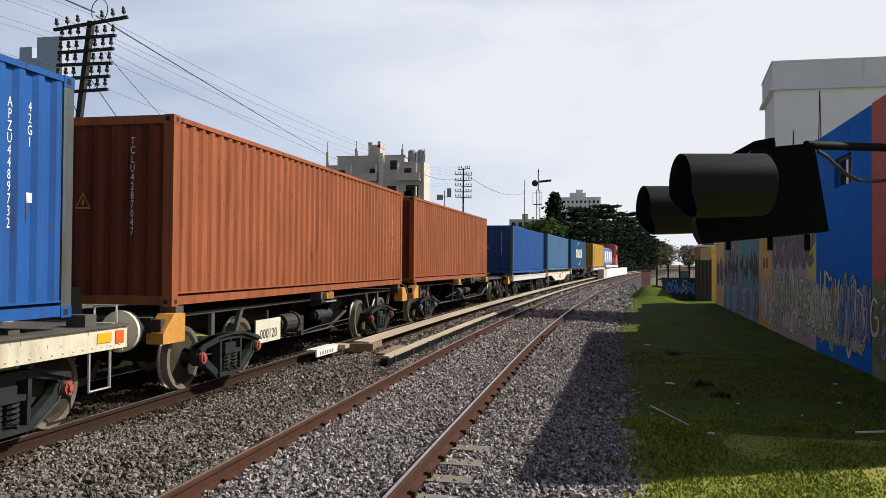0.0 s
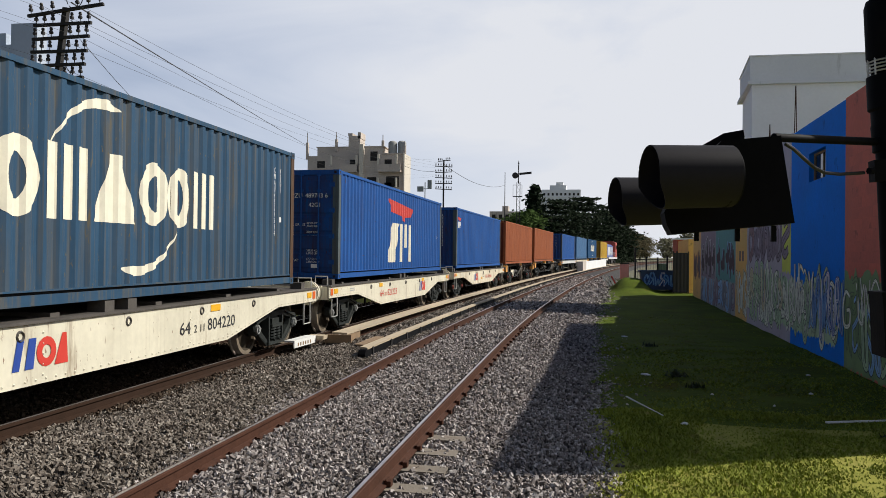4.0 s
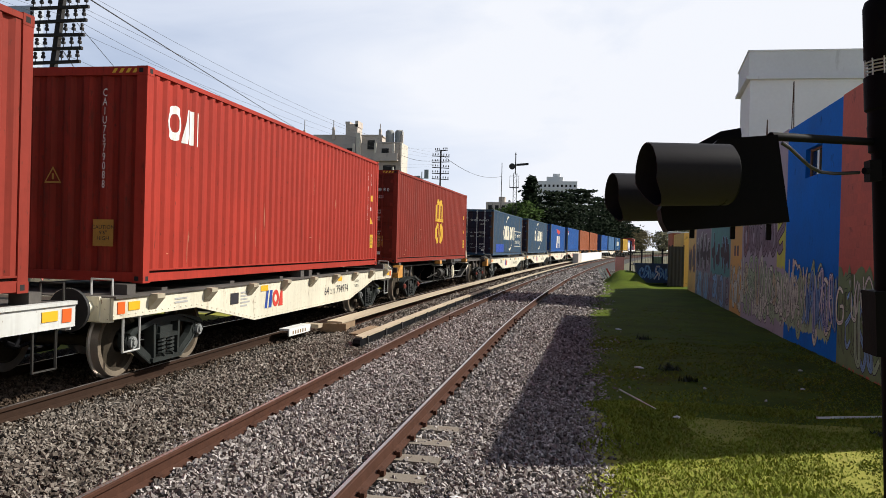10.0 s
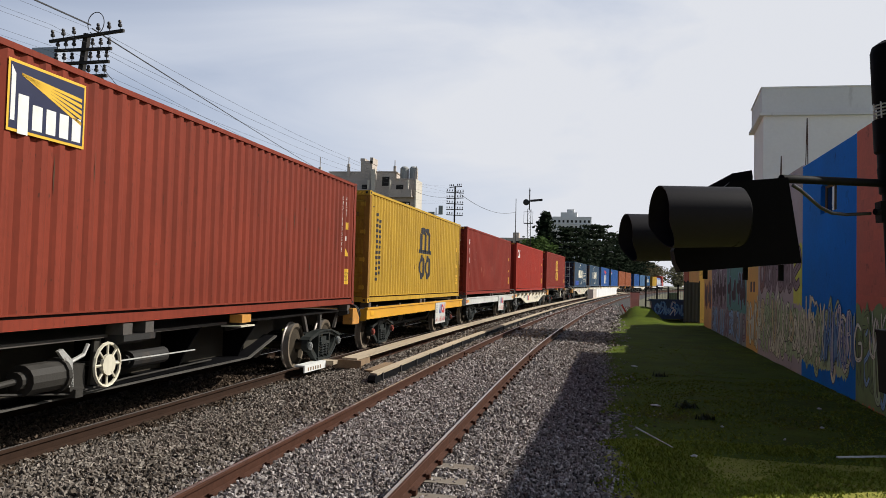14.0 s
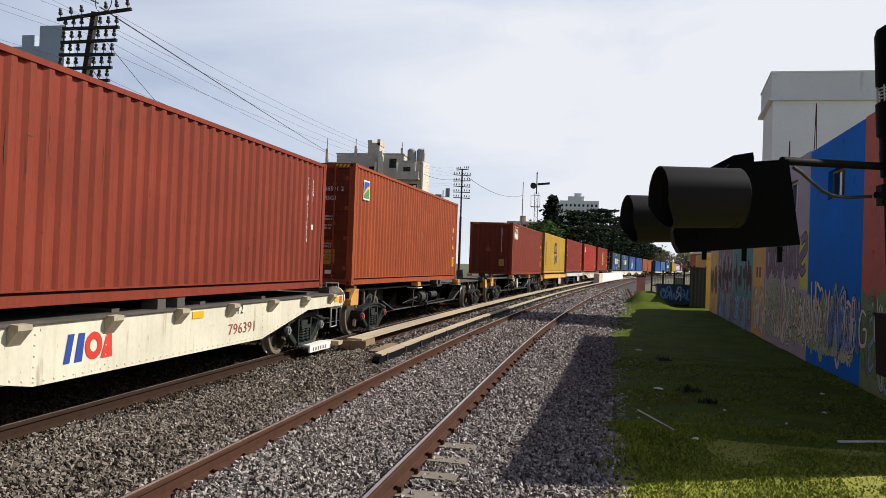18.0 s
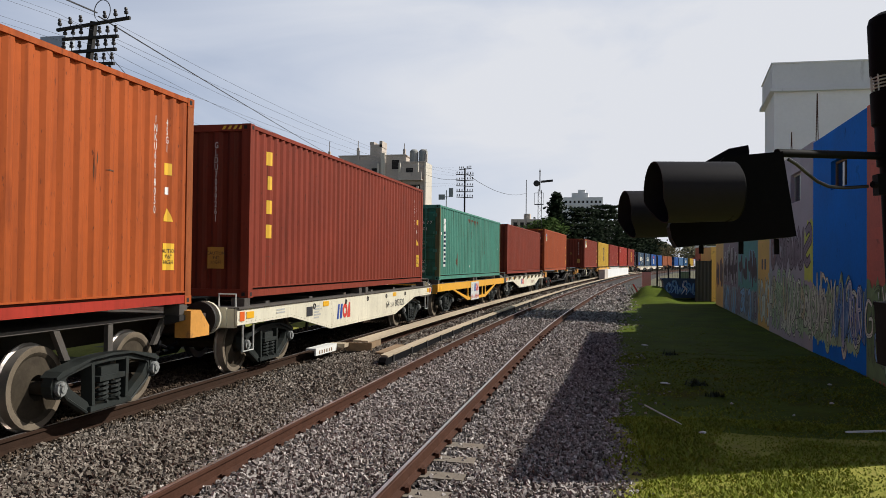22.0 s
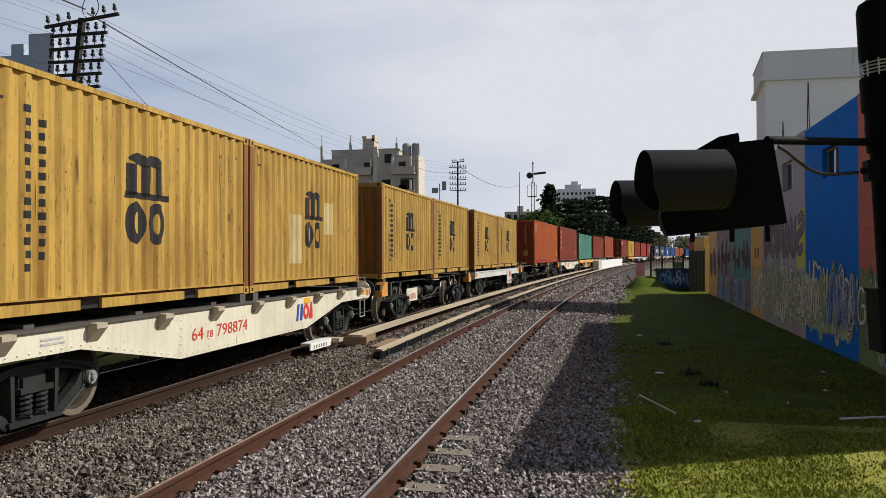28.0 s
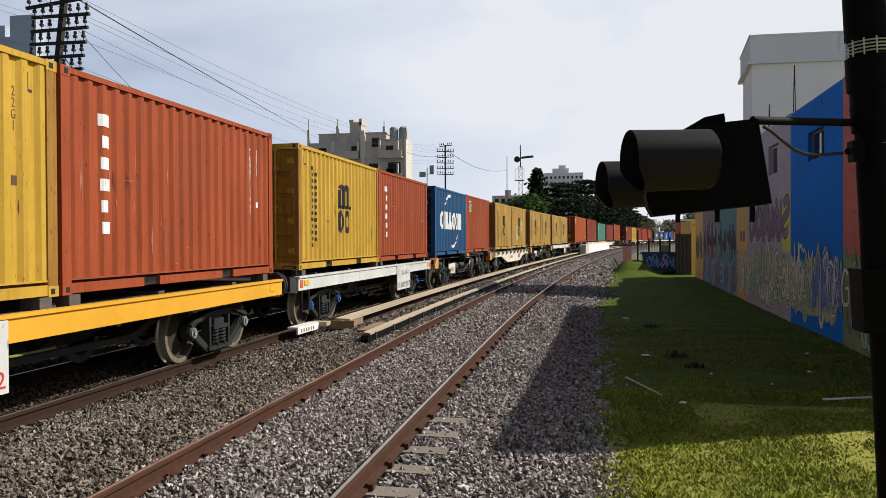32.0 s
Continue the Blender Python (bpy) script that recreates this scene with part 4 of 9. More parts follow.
def container(label, L, H, colour, s_near, doors=False, fork=False, code="", kind_code="", marks=None, category="shipping container"):
    """A container whose tail end stands at s_near at the start."""
    ob = thing("shipping_container", label, category, group="containers on the train")
    for name, me, lab in container_meshes(L, H, colour, doors, fork):
        part(name, me, parent=ob, label=lab)
    hl = L / 2
    seed = int(abs(s_near) * 10)
    ink, tint = (M_BROWNMARK, "dark") if colour in ("yellow", "mustard") else (M_WHITEMARK, "white")
    if code:
        owner, num = code.split(" ", 1)
        if doors:
            mark(ob, on_end(text_mesh(owner, 0.15), 0.12, H - 0.62, L, -0.006), ink, tint + " owner code")
            mark(ob, on_end(text_mesh(num, 0.15), 0.66, H - 0.62, L, -0.006), ink, tint + " serial number")
            if kind_code:
                mark(ob, on_end(text_mesh(kind_code, 0.14), 0.62, H - 0.84, L, -0.006), ink, tint + " size code")
            high = H > 2.8
            for v, word in ((1.31, "MAX. GROSS"), (1.52, "TARE"), (1.96, "MAX. CARGO" if high else "NET"), (2.16, "CU. CAP")):
                mark(ob, on_end(text_mesh(word, 0.085, "LEFT"), -0.10, H - v, L, -0.006), ink, tint + " stencilled word")
            rows = ("32500 KG\n71650 LB", "3900 KG\n8600 LB", "28600 KG\n63050 LB", "76.4 CU.M\n2700 CU.FT") if high else ("32500 KGS\n71600 LBS", "3980 KGS\n8600 LBS", "28520 KGS\n63050 LBS", "67.7 CU.M\n2390 CU.FT")
            for v, word in zip((1.31, 1.52, 1.96, 2.16), rows):
                mark(ob, on_end(text_mesh(word, 0.068, "LEFT"), 0.42, H - v, L, -0.006), ink, tint + " stencilled weights")
        else:
            mark(ob, on_end(narrow(text_mesh(code, 0.15, "CENTER", True), 0.66), 0.60, H - 0.28, L, -0.012), ink, tint + " number written downwards")
        mark(ob, on_side(narrow(text_mesh(code, 0.145, "CENTER", True), 0.68), hl - 0.90, H - 0.36, L), ink, tint + " number written downwards")
        if kind_code:
            mark(ob, on_side(narrow(text_mesh(kind_code, 0.145, "CENTER", True), 0.68), hl - 0.62, H - 0.36, L), ink, tint + " size code")
            mark(ob, on_side(flat_mesh([rect(0, 0, 0.075, 0.10)]), hl - 0.62, H - 1.35, L), ink, "small label")
    tri = [[(-0.1, -0.085), (0.1, -0.085), (0.0, 0.1)]]
    if H > 2.8:
        mark(ob, on_end(flat_mesh([rect(0, 0, 0.30, 0.36)]), 0.62, 0.66, L, -0.006), M_YELLOWSHADE, "yellow high container label darkened for shade")
        mark(ob, on_end(text_mesh("CAUTION\n9'6\"\nHIGH", 0.075), 0.62, 0.66, L, -0.003), M_BLACKMARK, "black caution print")
        mark(ob, on_side(flat_mesh([rect(0, 0, 0.33, 0.36)]), hl - 0.58, 0.66, L), M_YELLOWMARK, "yellow high container label")
        mark(ob, on_side(text_mesh("CAUTION\n9'6\"\nHIGH", 0.075), hl - 0.58, 0.66, L, lift=0.004), M_BLACKMARK, "black caution print")
        mark(ob, on_side(flat_mesh(tri), hl - 0.60, 1.22, L), M_YELLOWMARK, "yellow warning triangle")
        mark(ob, on_side(flat_mesh([rect(0, 0, 0.14, 0.16)]), hl - 0.61, 1.84, L), M_YELLOWMARK, "small yellow label")
        for x in (-0.9, 0.9):
            mark(ob, on_end(flat_mesh([[(a, -0.03), (a + 0.05, -0.03), (a + 0.09, 0.03), (a + 0.04, 0.03)] for a in (-0.2, -0.1, 0.0, 0.1)]), x, H - 0.06, L, 0.003), M_YELLOWMARK, "black and yellow hazard stripes")
    if not fork:
        edge = [[(-0.13, -0.10), (0.13, -0.10), (0.10, -0.075), (-0.10, -0.075)], [(0.13, -0.10), (0.0, 0.13), (0.0, 0.09), (0.10, -0.075)], [(0.0, 0.13), (-0.13, -0.10), (-0.10, -0.075), (0.0, 0.09)], rect(0, -0.01, 0.03, 0.08)]
        mark(ob, on_end(flat_mesh(edge), -0.35 if doors else -0.15, 1.42, L, -0.006), M_YELLOWSHADE, "outlined warning triangle")
    if doors:
        mark(ob, on_end(flat_mesh(ring(-0.42, 1.34, 0.20, 0.09, 0.03, 0, 360, 14)), 0, 0, L, -0.006), ink, tint + " oval plate edge")
        mark(ob, on_end(flat_mesh(ring(-0.42, 0.98, 0.15, 0.19, 0.045, 0, 360, 14)), 0, 0, L, -0.006), ink, tint + " round plate edge")
        mark(ob, on_end(flat_mesh([rect(0.62, 0.30, 0.16, 0.09)]), 0, 0, L, -0.006), ink, tint + " small plate")
        mark(ob, on_end(flat_mesh([rect(-0.86, 0.98, 0.22, 0.28)]), 0, 0, L, -0.006), M_OCHREDARK, "brown stained approval plate")
        if colour == "teal":
            mark(ob, on_end(flat_mesh([[(-0.95, 1.30), (-0.77, 1.30), (-0.86, 1.47)]]), 0, 0, L, -0.006), M_ORANGERED, "orange warning triangle")
            mark(ob, on_end(flat_mesh(fitted(logo_row(), -1.0, -0.66, H + 0.48, H + 0.57)), 0, 0, L, -0.006), ink, "small white rings and bars")
    for args in marks or ():
        polys, material, lab = args
        if lab.endswith("as blocks"):
            for pol in polys:
                mark(ob, on_side(flat_mesh([pol]), 0, 0, L), material, lab)
            continue
        mark(ob, on_side(flat_mesh(polys), 0, 0, L), material, lab)
    if s_near < 0:
        scrapes(ob, L, H, colour, seed + 5)
    if colour in ("yellow", "mustard"):
        for y in (-hl + 0.42, hl - 0.42):
            mark(ob, on_side(flat_mesh([rect(0, 0, 0.03, 0.2), rect(0.05, -0.085, 0.07, 0.03)]), y, H - 0.3, L), M_FAINTDARK, "dark weld mark below the top corner")
    MOVERS.append((ob, s_near + hl, 1.25))
    return ob


# label yellow for the tail ends, with their shade mixed into it
M_YELLOWSHADE = mat("yellow label toned for shade", (0.42, 0.22, 0.035), 0.6, 0, 0.25, 6, 40, 0.03)
M_OCHREDARK = mat("brown plate", (0.10, 0.075, 0.035), 0.6, 0, 0.25, 6, 40, 0.03)
M_PALEPATCH = mat("pale overpaint", (0.50, 0.385, 0.165), 0.7, 0, 0.25, 2, 20, 0.05, (0.45, 0.28, 0.07), 0.6, 3, 1)
M_FADEDMARK = mat("faded black emblem paint", (0.028, 0.026, 0.025), 0.7, 0, 0.3, 2, 20, 0.03, (0.12, 0.09, 0.05), 0.4, 4, 1, spec=0.15)
M_BROWNMARK = mat("dark brown marking paint", (0.09, 0.055, 0.02), 0.6, 0, 0.2, 6, 40, 0.03)
M_FAINTMARK = mat("faint grey marking paint", (0.42, 0.42, 0.40), 0.6, 0, 0.3, 9, 60, 0.03)
M_FAINTDARK = mat("dark rust mark", (0.05, 0.025, 0.015), 0.8, 0, 0.3, 9, 60, 0.03)

# ---- wagons ----
WHEEL_R = 0.46


def wheelset_mesh():
    m = Mesh()
    m.cyl((-1.08, 0, 0), (1.08, 0, 0), 0.075, 10)
    for sx in (-1, 1):
        prof = [(0.07, sx * 0.80), (0.14, sx * 0.92), (0.34, sx * 0.875), (0.385, sx * 0.905), (WHEEL_R - 0.005, sx * 0.905), (WHEEL_R, sx * 0.80), (WHEEL_R + 0.028, sx * 0.785),
                (WHEEL_R + 0.028, sx * 0.762), (0.37, sx * 0.762), (0.34, sx * 0.80), (0.14, sx * 0.79), (0.07, sx * 0.80)]
        k, n = len(prof), 30
        vs = [(h, r * math.cos(2 * math.pi * i / n), r * math.sin(2 * math.pi * i / n)) for i in range(n) for r, h in prof]
        q = len(m.v)
        m.v += vs
        for j in range(k - 1):
            for i in range(n):
                m.f.append((q + i * k + j, q + ((i + 1) % n) * k + j, q + ((i + 1) % n) * k + j + 1, q + i * k + j + 1))
                m.m.append(1 if j in (4, 5, 6, 7) else 2 if j == 3 else 0)
    return m.data("wheelset", [M_WHEEL, M_TREAD, M_RIM], True)


def cap_mesh():
    m = Mesh()
    m.cyl((0, 0, 0), (0.05, 0, 0), 0.082, 12)
    m.cyl((0.05, 0, 0), (0.075, 0, 0), 0.042, 10)
    for i in range(3):
        a = 2.1 * i
        m.cyl((0.05, 0.058 * math.cos(a), 0.058 * math.sin(a)), (0.065, 0.058 * math.cos(a), 0.058 * math.sin(a)), 0.014, 6)
    return m


def sideframe_mesh():
    """Cast truss frame: arched top chord, two slanting arms, spring columns; outlines in (y, z)."""
    m = Mesh()
    t = 0.06
    top = [(-1.02, 0.38), (-1.05, 0.50), (-1.01, 0.59), (-0.92, 0.645), (-0.74, 0.675), (-0.40, 0.735), (0.0, 0.75), (0.40, 0.735), (0.74, 0.675), (0.92, 0.645), (1.01, 0.59), (1.05, 0.50), (1.02, 0.38)]
    low = [(0.93, 0.40), (0.86, 0.50), (0.76, 0.575), (0.40, 0.64), (0.0, 0.655), (-0.40, 0.64), (-0.76, 0.575), (-0.86, 0.50), (-0.93, 0.40)]
    m.prism(top + low, "x", -t, t)
    m.prism(top[2:11] + [(0.99, 0.56), (0.40, 0.71), (0.0, 0.725), (-0.40, 0.71), (-0.99, 0.56)], "x", -t * 1.7, t * 1.7)
    for sg in (-1, 1):
        m.prism([(sg * 0.86, 0.53), (sg * 0.79, 0.54), (sg * 0.70, 0.42), (sg * 0.40, 0.23), (sg * 0.34, 0.13), (sg * 0.44, 0.115), (sg * 0.80, 0.34), (sg * 0.88, 0.44)], "x", -t * 0.8, t * 0.8)
        m.tube([(t * 0.9, sg * 0.86, 0.43), (t * 0.9, sg * 0.78, 0.33), (t * 0.9, sg * 0.42, 0.115)], 0.018, 5)
        m.prism([(sg * 0.30, 0.18), (sg * 0.35, 0.18), (sg * 0.37, 0.66), (sg * 0.31, 0.66)], "x", -t * 1.2, t * 1.2)
        m.cyl((-t, sg * 0.92, 0.46), (t, sg * 0.92, 0.46), 0.12, 14)
        m.prism([(sg * 0.86, 0.37), (sg * 0.99, 0.37), (sg * 1.00, 0.56), (sg * 0.84, 0.57)], "x", -t * 1.15, t * 1.15)
    m.box(-t * 1.5, t * 1.5, -0.40, 0.40, 0.115, 0.175)
    return m


def spring_mesh():
    m = Mesh()
    for sy in (-0.12, 0.12):
        pts = [(0.03 + 0.06 * math.cos(a), sy + 0.075 * math.sin(a), 0.185 + 0.25 * a / (9 * math.pi)) for a in np.linspace(0, 9 * math.pi, 46)]
        m.tube(pts, 0.02, 5)
    m.box(-0.10, 0.10, -0.25, 0.25, 0.44, 0.50)
    m.box(-0.06, 0.06, -0.17, 0.17, 0.50, 0.60)
    return m


BOGIE = {}


def bogie(parent, y, cap, s_of, fx=1.12):
    if not BOGIE:
        BOGIE["wheel"] = wheelset_mesh()
        BOGIE["frame"] = sideframe_mesh().data("side_frame", M_BOGIE)
        BOGIE["spring"] = spring_mesh().data("spring", M_BOGIE)
        for key, mt in (("red", M_REDCAP), ("grey", M_GREYCAP), ("blue", M_BLUECAP)):
            BOGIE[key] = cap_mesh().data("bearing_cap", mt)
        b = Mesh()
        b.box(-1.05, 1.05, -0.2, 0.2, 0.50, 0.66)
        b.cyl((0, 0, 0.66), (0, 0, 0.78), 0.2, 12)
        b.box(-0.75, 0.75, -0.55, -0.47, 0.36, 0.46)
        b.box(-0.75, 0.75, 0.47, 0.55, 0.36, 0.46)
        BOGIE["bolster"] = b.data("bogie", M_BOGIE)
        k = Mesh()
        for sy in (-1, 1):
            k.box(0.78, 0.86, sy * 0.42 - 0.03, sy * 0.42 + 0.03, 0.26, 0.58)
            k.box(-0.86, -0.78, sy * 0.42 - 0.03, sy * 0.42 + 0.03, 0.26, 0.58)
        k.tube([(0.8, -0.42, 0.50), (0.8, 0.42, 0.50)], 0.02)
        BOGIE["brake"] = k.data("brake_gear", M_BOGIE)
    bg = part("bogie", BOGIE["bolster"], parent=parent, at=pose(0, y, 0))
    for sx in (1, -1):
        part("side_frame", BOGIE["frame"], parent=bg, at=pose(sx * fx, 0, 0))
        part("spring", BOGIE["spring"], parent=bg, at=pose(sx * fx, 0, 0))
        for sy in (-0.92, 0.92):
            part("bearing_cap", BOGIE[cap], parent=bg, at=pose(sx * (fx + 0.06), sy, 0.46, 0, 0, 0 if sx > 0 else 180))
    part("brake_gear", BOGIE["brake"], parent=bg)
    for sy in (-0.92, 0.92):
        ws = part("wheelset", BOGIE["wheel"], parent=bg, at=pose(0, sy, WHEEL_R))
        WHEELSETS.append((ws, (0, sy, WHEEL_R), s_of + y + sy))
    return bg


def buffer_gear(ob, hl, material=None):
    for sy in (1, -1):
        for sx in (1, -1):
            m = Mesh()
            m.cyl((sx * 0.98, sy * hl, 0.98), (sx * 0.98, sy * (hl + 0.36), 0.98), 0.09, 10)
            m.cyl((sx * 0.98, sy * (hl + 0.36), 0.98), (sx * 0.98, sy * (hl + 0.41), 0.98), 0.26, 20)
            m.box(sx * 0.98 - 0.16, sx * 0.98 + 0.16, sy * hl - 0.02, sy * hl + 0.02, 0.82, 1.12)
            part("buffer", m, material or M_DARKFRAME, ob, "round buffer on its stock", smooth=True)
        m = Mesh()
        m.box(-0.09, 0.09, min(sy * hl, sy * (hl + 0.5)), max(sy * hl, sy * (hl + 0.5)), 0.9, 1.02)
        m.box(-0.16, 0.16, min(sy * (hl + 0.38), sy * (hl + 0.6)), max(sy * (hl + 0.38), sy * (hl + 0.6)), 0.84, 1.08)
        part("coupler", m, M_BOGIE, ob, "dark knuckle coupler")
        m = Mesh()
        m.tube([(0.35, sy * hl, 0.85), (0.35, sy * (hl + 0.15), 0.55), (0.3, sy * (hl + 0.35), 0.5), (0.22, sy * (hl + 0.55), 0.6)], 0.025)
        part("brake_hose", m, M_BLACK, ob)


def step_rail(ob, hl, sy, material):
    """Grab iron on deck and stirrup step below."""
    m = Mesh()
    y = sy * (hl - 0.1)
    m.tube([(0.95, y, 1.13), (0.95, y, 1.33), (0.95, y - sy * 0.0, 1.33), (1.24, y, 1.33), (1.24, y, 1.13)], 0.016)
    part("grab_iron", m, material, ob, "bent pipe grab iron")
    m = Mesh()
    a, b = sy * (hl - 0.28), sy * (hl - 0.66)
    m.tube([(1.28, a, 0.86), (1.28, a, 0.40), (1.28, b, 0.40), (1.28, b, 0.86)], 0.018)
    part("stirrup_step", m, material, ob, "hanging stirrup step")


def n_badge(parent, x, y, z, c):
    """Two slanted blue blocks, a red ring, a red wedge."""
    blue = [[(-0.72, -0.31), (-0.52, -0.31), (-0.38, 0.31), (-0.58, 0.31)], [(-0.36, -0.31), (-0.10, -0.31), (-0.02, 0.31), (-0.24, 0.31)]]
    red = ring(0.30, 0, 0.62, 0.62, 0.17, 0, 360, 16) + [[(0.56, -0.31), (1.0, -0.31), (0.94, 0.34), (0.80, 0.34)]]
    for pol, mt, lab in ((blue, M_BLUEMARK, "blue badge strokes"), (red, M_REDMARK, "red badge strokes")):
        bm = flat_mesh([[(u * c, v * c) for u, v in q] for q in pol])
        side_mark(parent, bm, x, y, z, mt, lab)


def running_number(parent, number, size, x, y, z, material, width):
    """Large first and last groups, small ones between, stretched to a width."""
    groups = number.split()
    bms, at = [], 0.0
    for i, g in enumerate(groups):
        big = i in (0, len(groups) - 1)
        bm = text_mesh(g, size if big else size * 0.62, "LEFT")
        us = [v.co.x for v in bm.verts]
        for v in bm.verts:
            v.co.x += at - min(us)
            v.co.y -= 0 if big else size * 0.1
        at += max(us) - min(us) + size * 0.35
        bms.append(bm)
    k = width / (at - size * 0.35)
    for bm in bms:
        for v in bm.verts:
            v.co.x = v.co.x * k - width / 2
        side_mark(parent, bm, x, y, z, material, "stencilled running number")


def side_mark(parent, bm, x, y, z, material, label):
    for v in bm.verts:
        v.co = (x, y + v.co.x, z + v.co.y)
    me = bpy.data.meshes.new("marking")
    bm.to_mesh(me)
    bm.free()
    return mark(parent, me, material, label)


def wagon(kind, tail, head, number="", colour="cream", cap="grey", badge=0.0, num_at=0.0, num_mat=None, num_size=0.26, pockets=False, plate=1.6, hand_wheel=None, ambers=(-2.85, 2.4), load_at=None, above=""):
    """A container flat between s = tail and s = head (headstocks) at the start."""
    L, mid = head - tail, (head + tail) / 2
    hl = L / 2
    body = {"cream": M_CREAM, "rusty": M_CREAMRUST, "white": M_WHITE, "amber": M_AMBER, "dark": M_DARKFRAME}[colour]
    words = {"belly": "riveted fishbelly sides", "beam": "box side sills", "truss": "open truss sides",
             "spine": "open frame and orange brackets"}[kind]
    tint = {"cream": "Weathered cream", "rusty": "rust-stained cream", "white": "white painted", "amber": "amber yellow", "dark": "dark grimy"}[colour]
    ob = thing("container_wagon", f"{tint} flat wagon with {words}", "rail wagon", group="wagons of the train")
    X = 1.30
    # deck and centre sill
    deep, q0, q1 = (0.42, 4.0, 5.2) if kind == "spine" else (0.52, 3.6, 4.8)
    m = Mesh()
    m.prism([(-hl + 0.05, 1.075), (-hl + 0.05, 0.74), (-hl + q0, 0.74), (-hl + q1, deep), (hl - q1, deep), (hl - q0, 0.74), (hl - 0.05, 0.74), (hl - 0.05, 1.075)], "x", -0.32, 0.32)
    part("centre_sill", m, M_OLIVE if kind == "spine" else M_DARKFRAME, ob)
    if kind == "spine":
        m = Mesh()
        m.box(-1.02, 1.02, -hl, hl, 1.075, 1.115)
        part("deck", m, M_DECK, ob, "narrow flat steel deck plate")
        m = Mesh()
        m.prism([(-hl + q0, 0.735), (-hl + q1, deep - 0.005), (hl - q1, deep - 0.005), (hl - q0, 0.735), (hl - q0, 0.71), (hl - q1, deep - 0.03), (-hl + q1, deep - 0.03), (-hl + q0, 0.71)], "x", -0.80, 0.80)
        part("bottom_plate", m, M_BLACK, ob, "black lower plate of the girder")
        for sx in (-1, 1):
            m = Mesh()
            m.prism([(-hl + q0, 0.725), (-hl + q1, deep - 0.01), (hl - q1, deep - 0.01), (hl - q0, 0.725), (hl - q0, 0.70), (hl - q1, deep - 0.032), (-hl + q1, deep - 0.032), (-hl + q0, 0.70)], "x", sx * 0.83 - 0.028, sx * 0.83 + 0.028)
            part("bottom_flange", m, M_FLANGE, ob, "dusty lower girder edge")
            for sy in (-1, 1):
                m = Mesh()
                m.prism([(sy * (hl - 3.5), 1.07), (sy * (hl - 3.5), 0.80), (sy * (hl - 4.9), 0.52), (sy * (hl - 4.9), 1.07)], "x", sx * 0.56 - 0.02, sx * 0.56 + 0.02)
                part("end_web", m, M_OLIVE, ob, "olive brown web plate")
            nb = int((L - 2 * q1) / 1.9)
            for i in range(nb + 1):
                y = -hl + q1 + i * (L - 2 * q1) / nb
                g = Mesh()
                g.prism([(sx * 0.322, deep), (sx * 0.62, deep), (sx * 0.70, 0.62), (sx * 0.98, 1.072), (sx * 0.322, 1.072)], "y", y - 0.02, y + 0.02)
                part("web_rib", g, M_BLACK, ob)
            for y in (-hl + 0.55, -hl + 6.4, 0.0, hl - 6.4, hl - 0.55):
                g = Mesh()
                w = 0.36 if y == 0 else 0.13
                g.prism([(sx * 0.98, 0.96), (sx * 1.24, 1.03), (sx * 1.24, 1.105), (sx * 0.98, 1.105)], "y", y - w, y + w)
                part("cross_arm", g, M_DARKFRAME, ob)
            for sy in (-1, 1):
                for q, lean in ((0.9, 0.28), (1.9, 0.0), (2.7, -0.2)):
                    m = Mesh()
                    y = sy * (hl - q)
                    m.prism([(y - 0.05, 0.72), (y + 0.05, 0.72), (y + 0.05 + sy * lean, 1.075), (y - 0.05 + sy * lean, 1.075)], "x", sx * 0.98 - 0.03, sx * 0.98 + 0.03)
                    part("deck_strut", m, M_DECK, ob)
    else:
        m = Mesh()
        m.box(-X + 0.03, X - 0.03, -hl + 0.05, hl - 0.05, 1.05, 1.115)
        for i in range(int(L / 1.1)):
            y = -hl + 0.5 + i * 1.1
            m.box(-X + 0.05, X - 0.05, y - 0.06, y + 0.06, 0.9, 1.06)
        part("deck", m, M_DECK, ob, "rusty steel deck with cross members")
    for sx in (1, -1):
        m = Mesh()
        x0, x1 = sx * X - 0.02, sx * X + 0.02
        if kind == "belly":
            outl = [(-hl, 1.11), (-hl, 0.84), (-hl + 2.15, 0.84), (-hl + 4.3, 0.46), (hl - 4.3, 0.46), (hl - 2.15, 0.84), (hl, 0.84), (hl, 1.11)]
            m.prism(outl, "x", x0, x1)
            part("side_sill", m, body, ob)
            fl = Mesh()
            fl.box(sx * X - 0.02, sx * X + 0.05, -hl, hl, 1.095, 1.125)
            part("deck_edge", fl, M_DECK, ob, "brown worn deck edge")
            if sx > 0:
                rv = Mesh()
                pts = []
                for (y0, z0), (y1, z1) in zip(outl[1:7], outl[2:7]):
                    n = max(int(math.hypot(y1 - y0, z1 - z0) / 0.16), 1)
                    pts += [(y0 + (y1 - y0) * i / n, z0 + (z1 - z0) * i / n + 0.045) for i in range(n)]
                for yy in (-hl + 4.3, -1.6, 1.6, hl - 4.3):
                    pts += [(yy, 0.55 + 0.11 * i) for i in range(5)]
                for y, z in pts:
                    rv.add([(X + 0.02, y - 0.014, z - 0.014), (X + 0.02, y + 0.014, z - 0.014), (X + 0.02, y + 0.014, z + 0.014), (X + 0.02, y - 0.014, z + 0.014), (X + 0.034, y, z)],
                           [(0, 1, 4), (1, 2, 4), (2, 3, 4), (3, 0, 4)])
                tagged(part("rivets", rv, body, ob), kind="stuff")
        elif kind == "beam":
            m.box(x0, x1, -hl, hl, 0.84, 1.12)
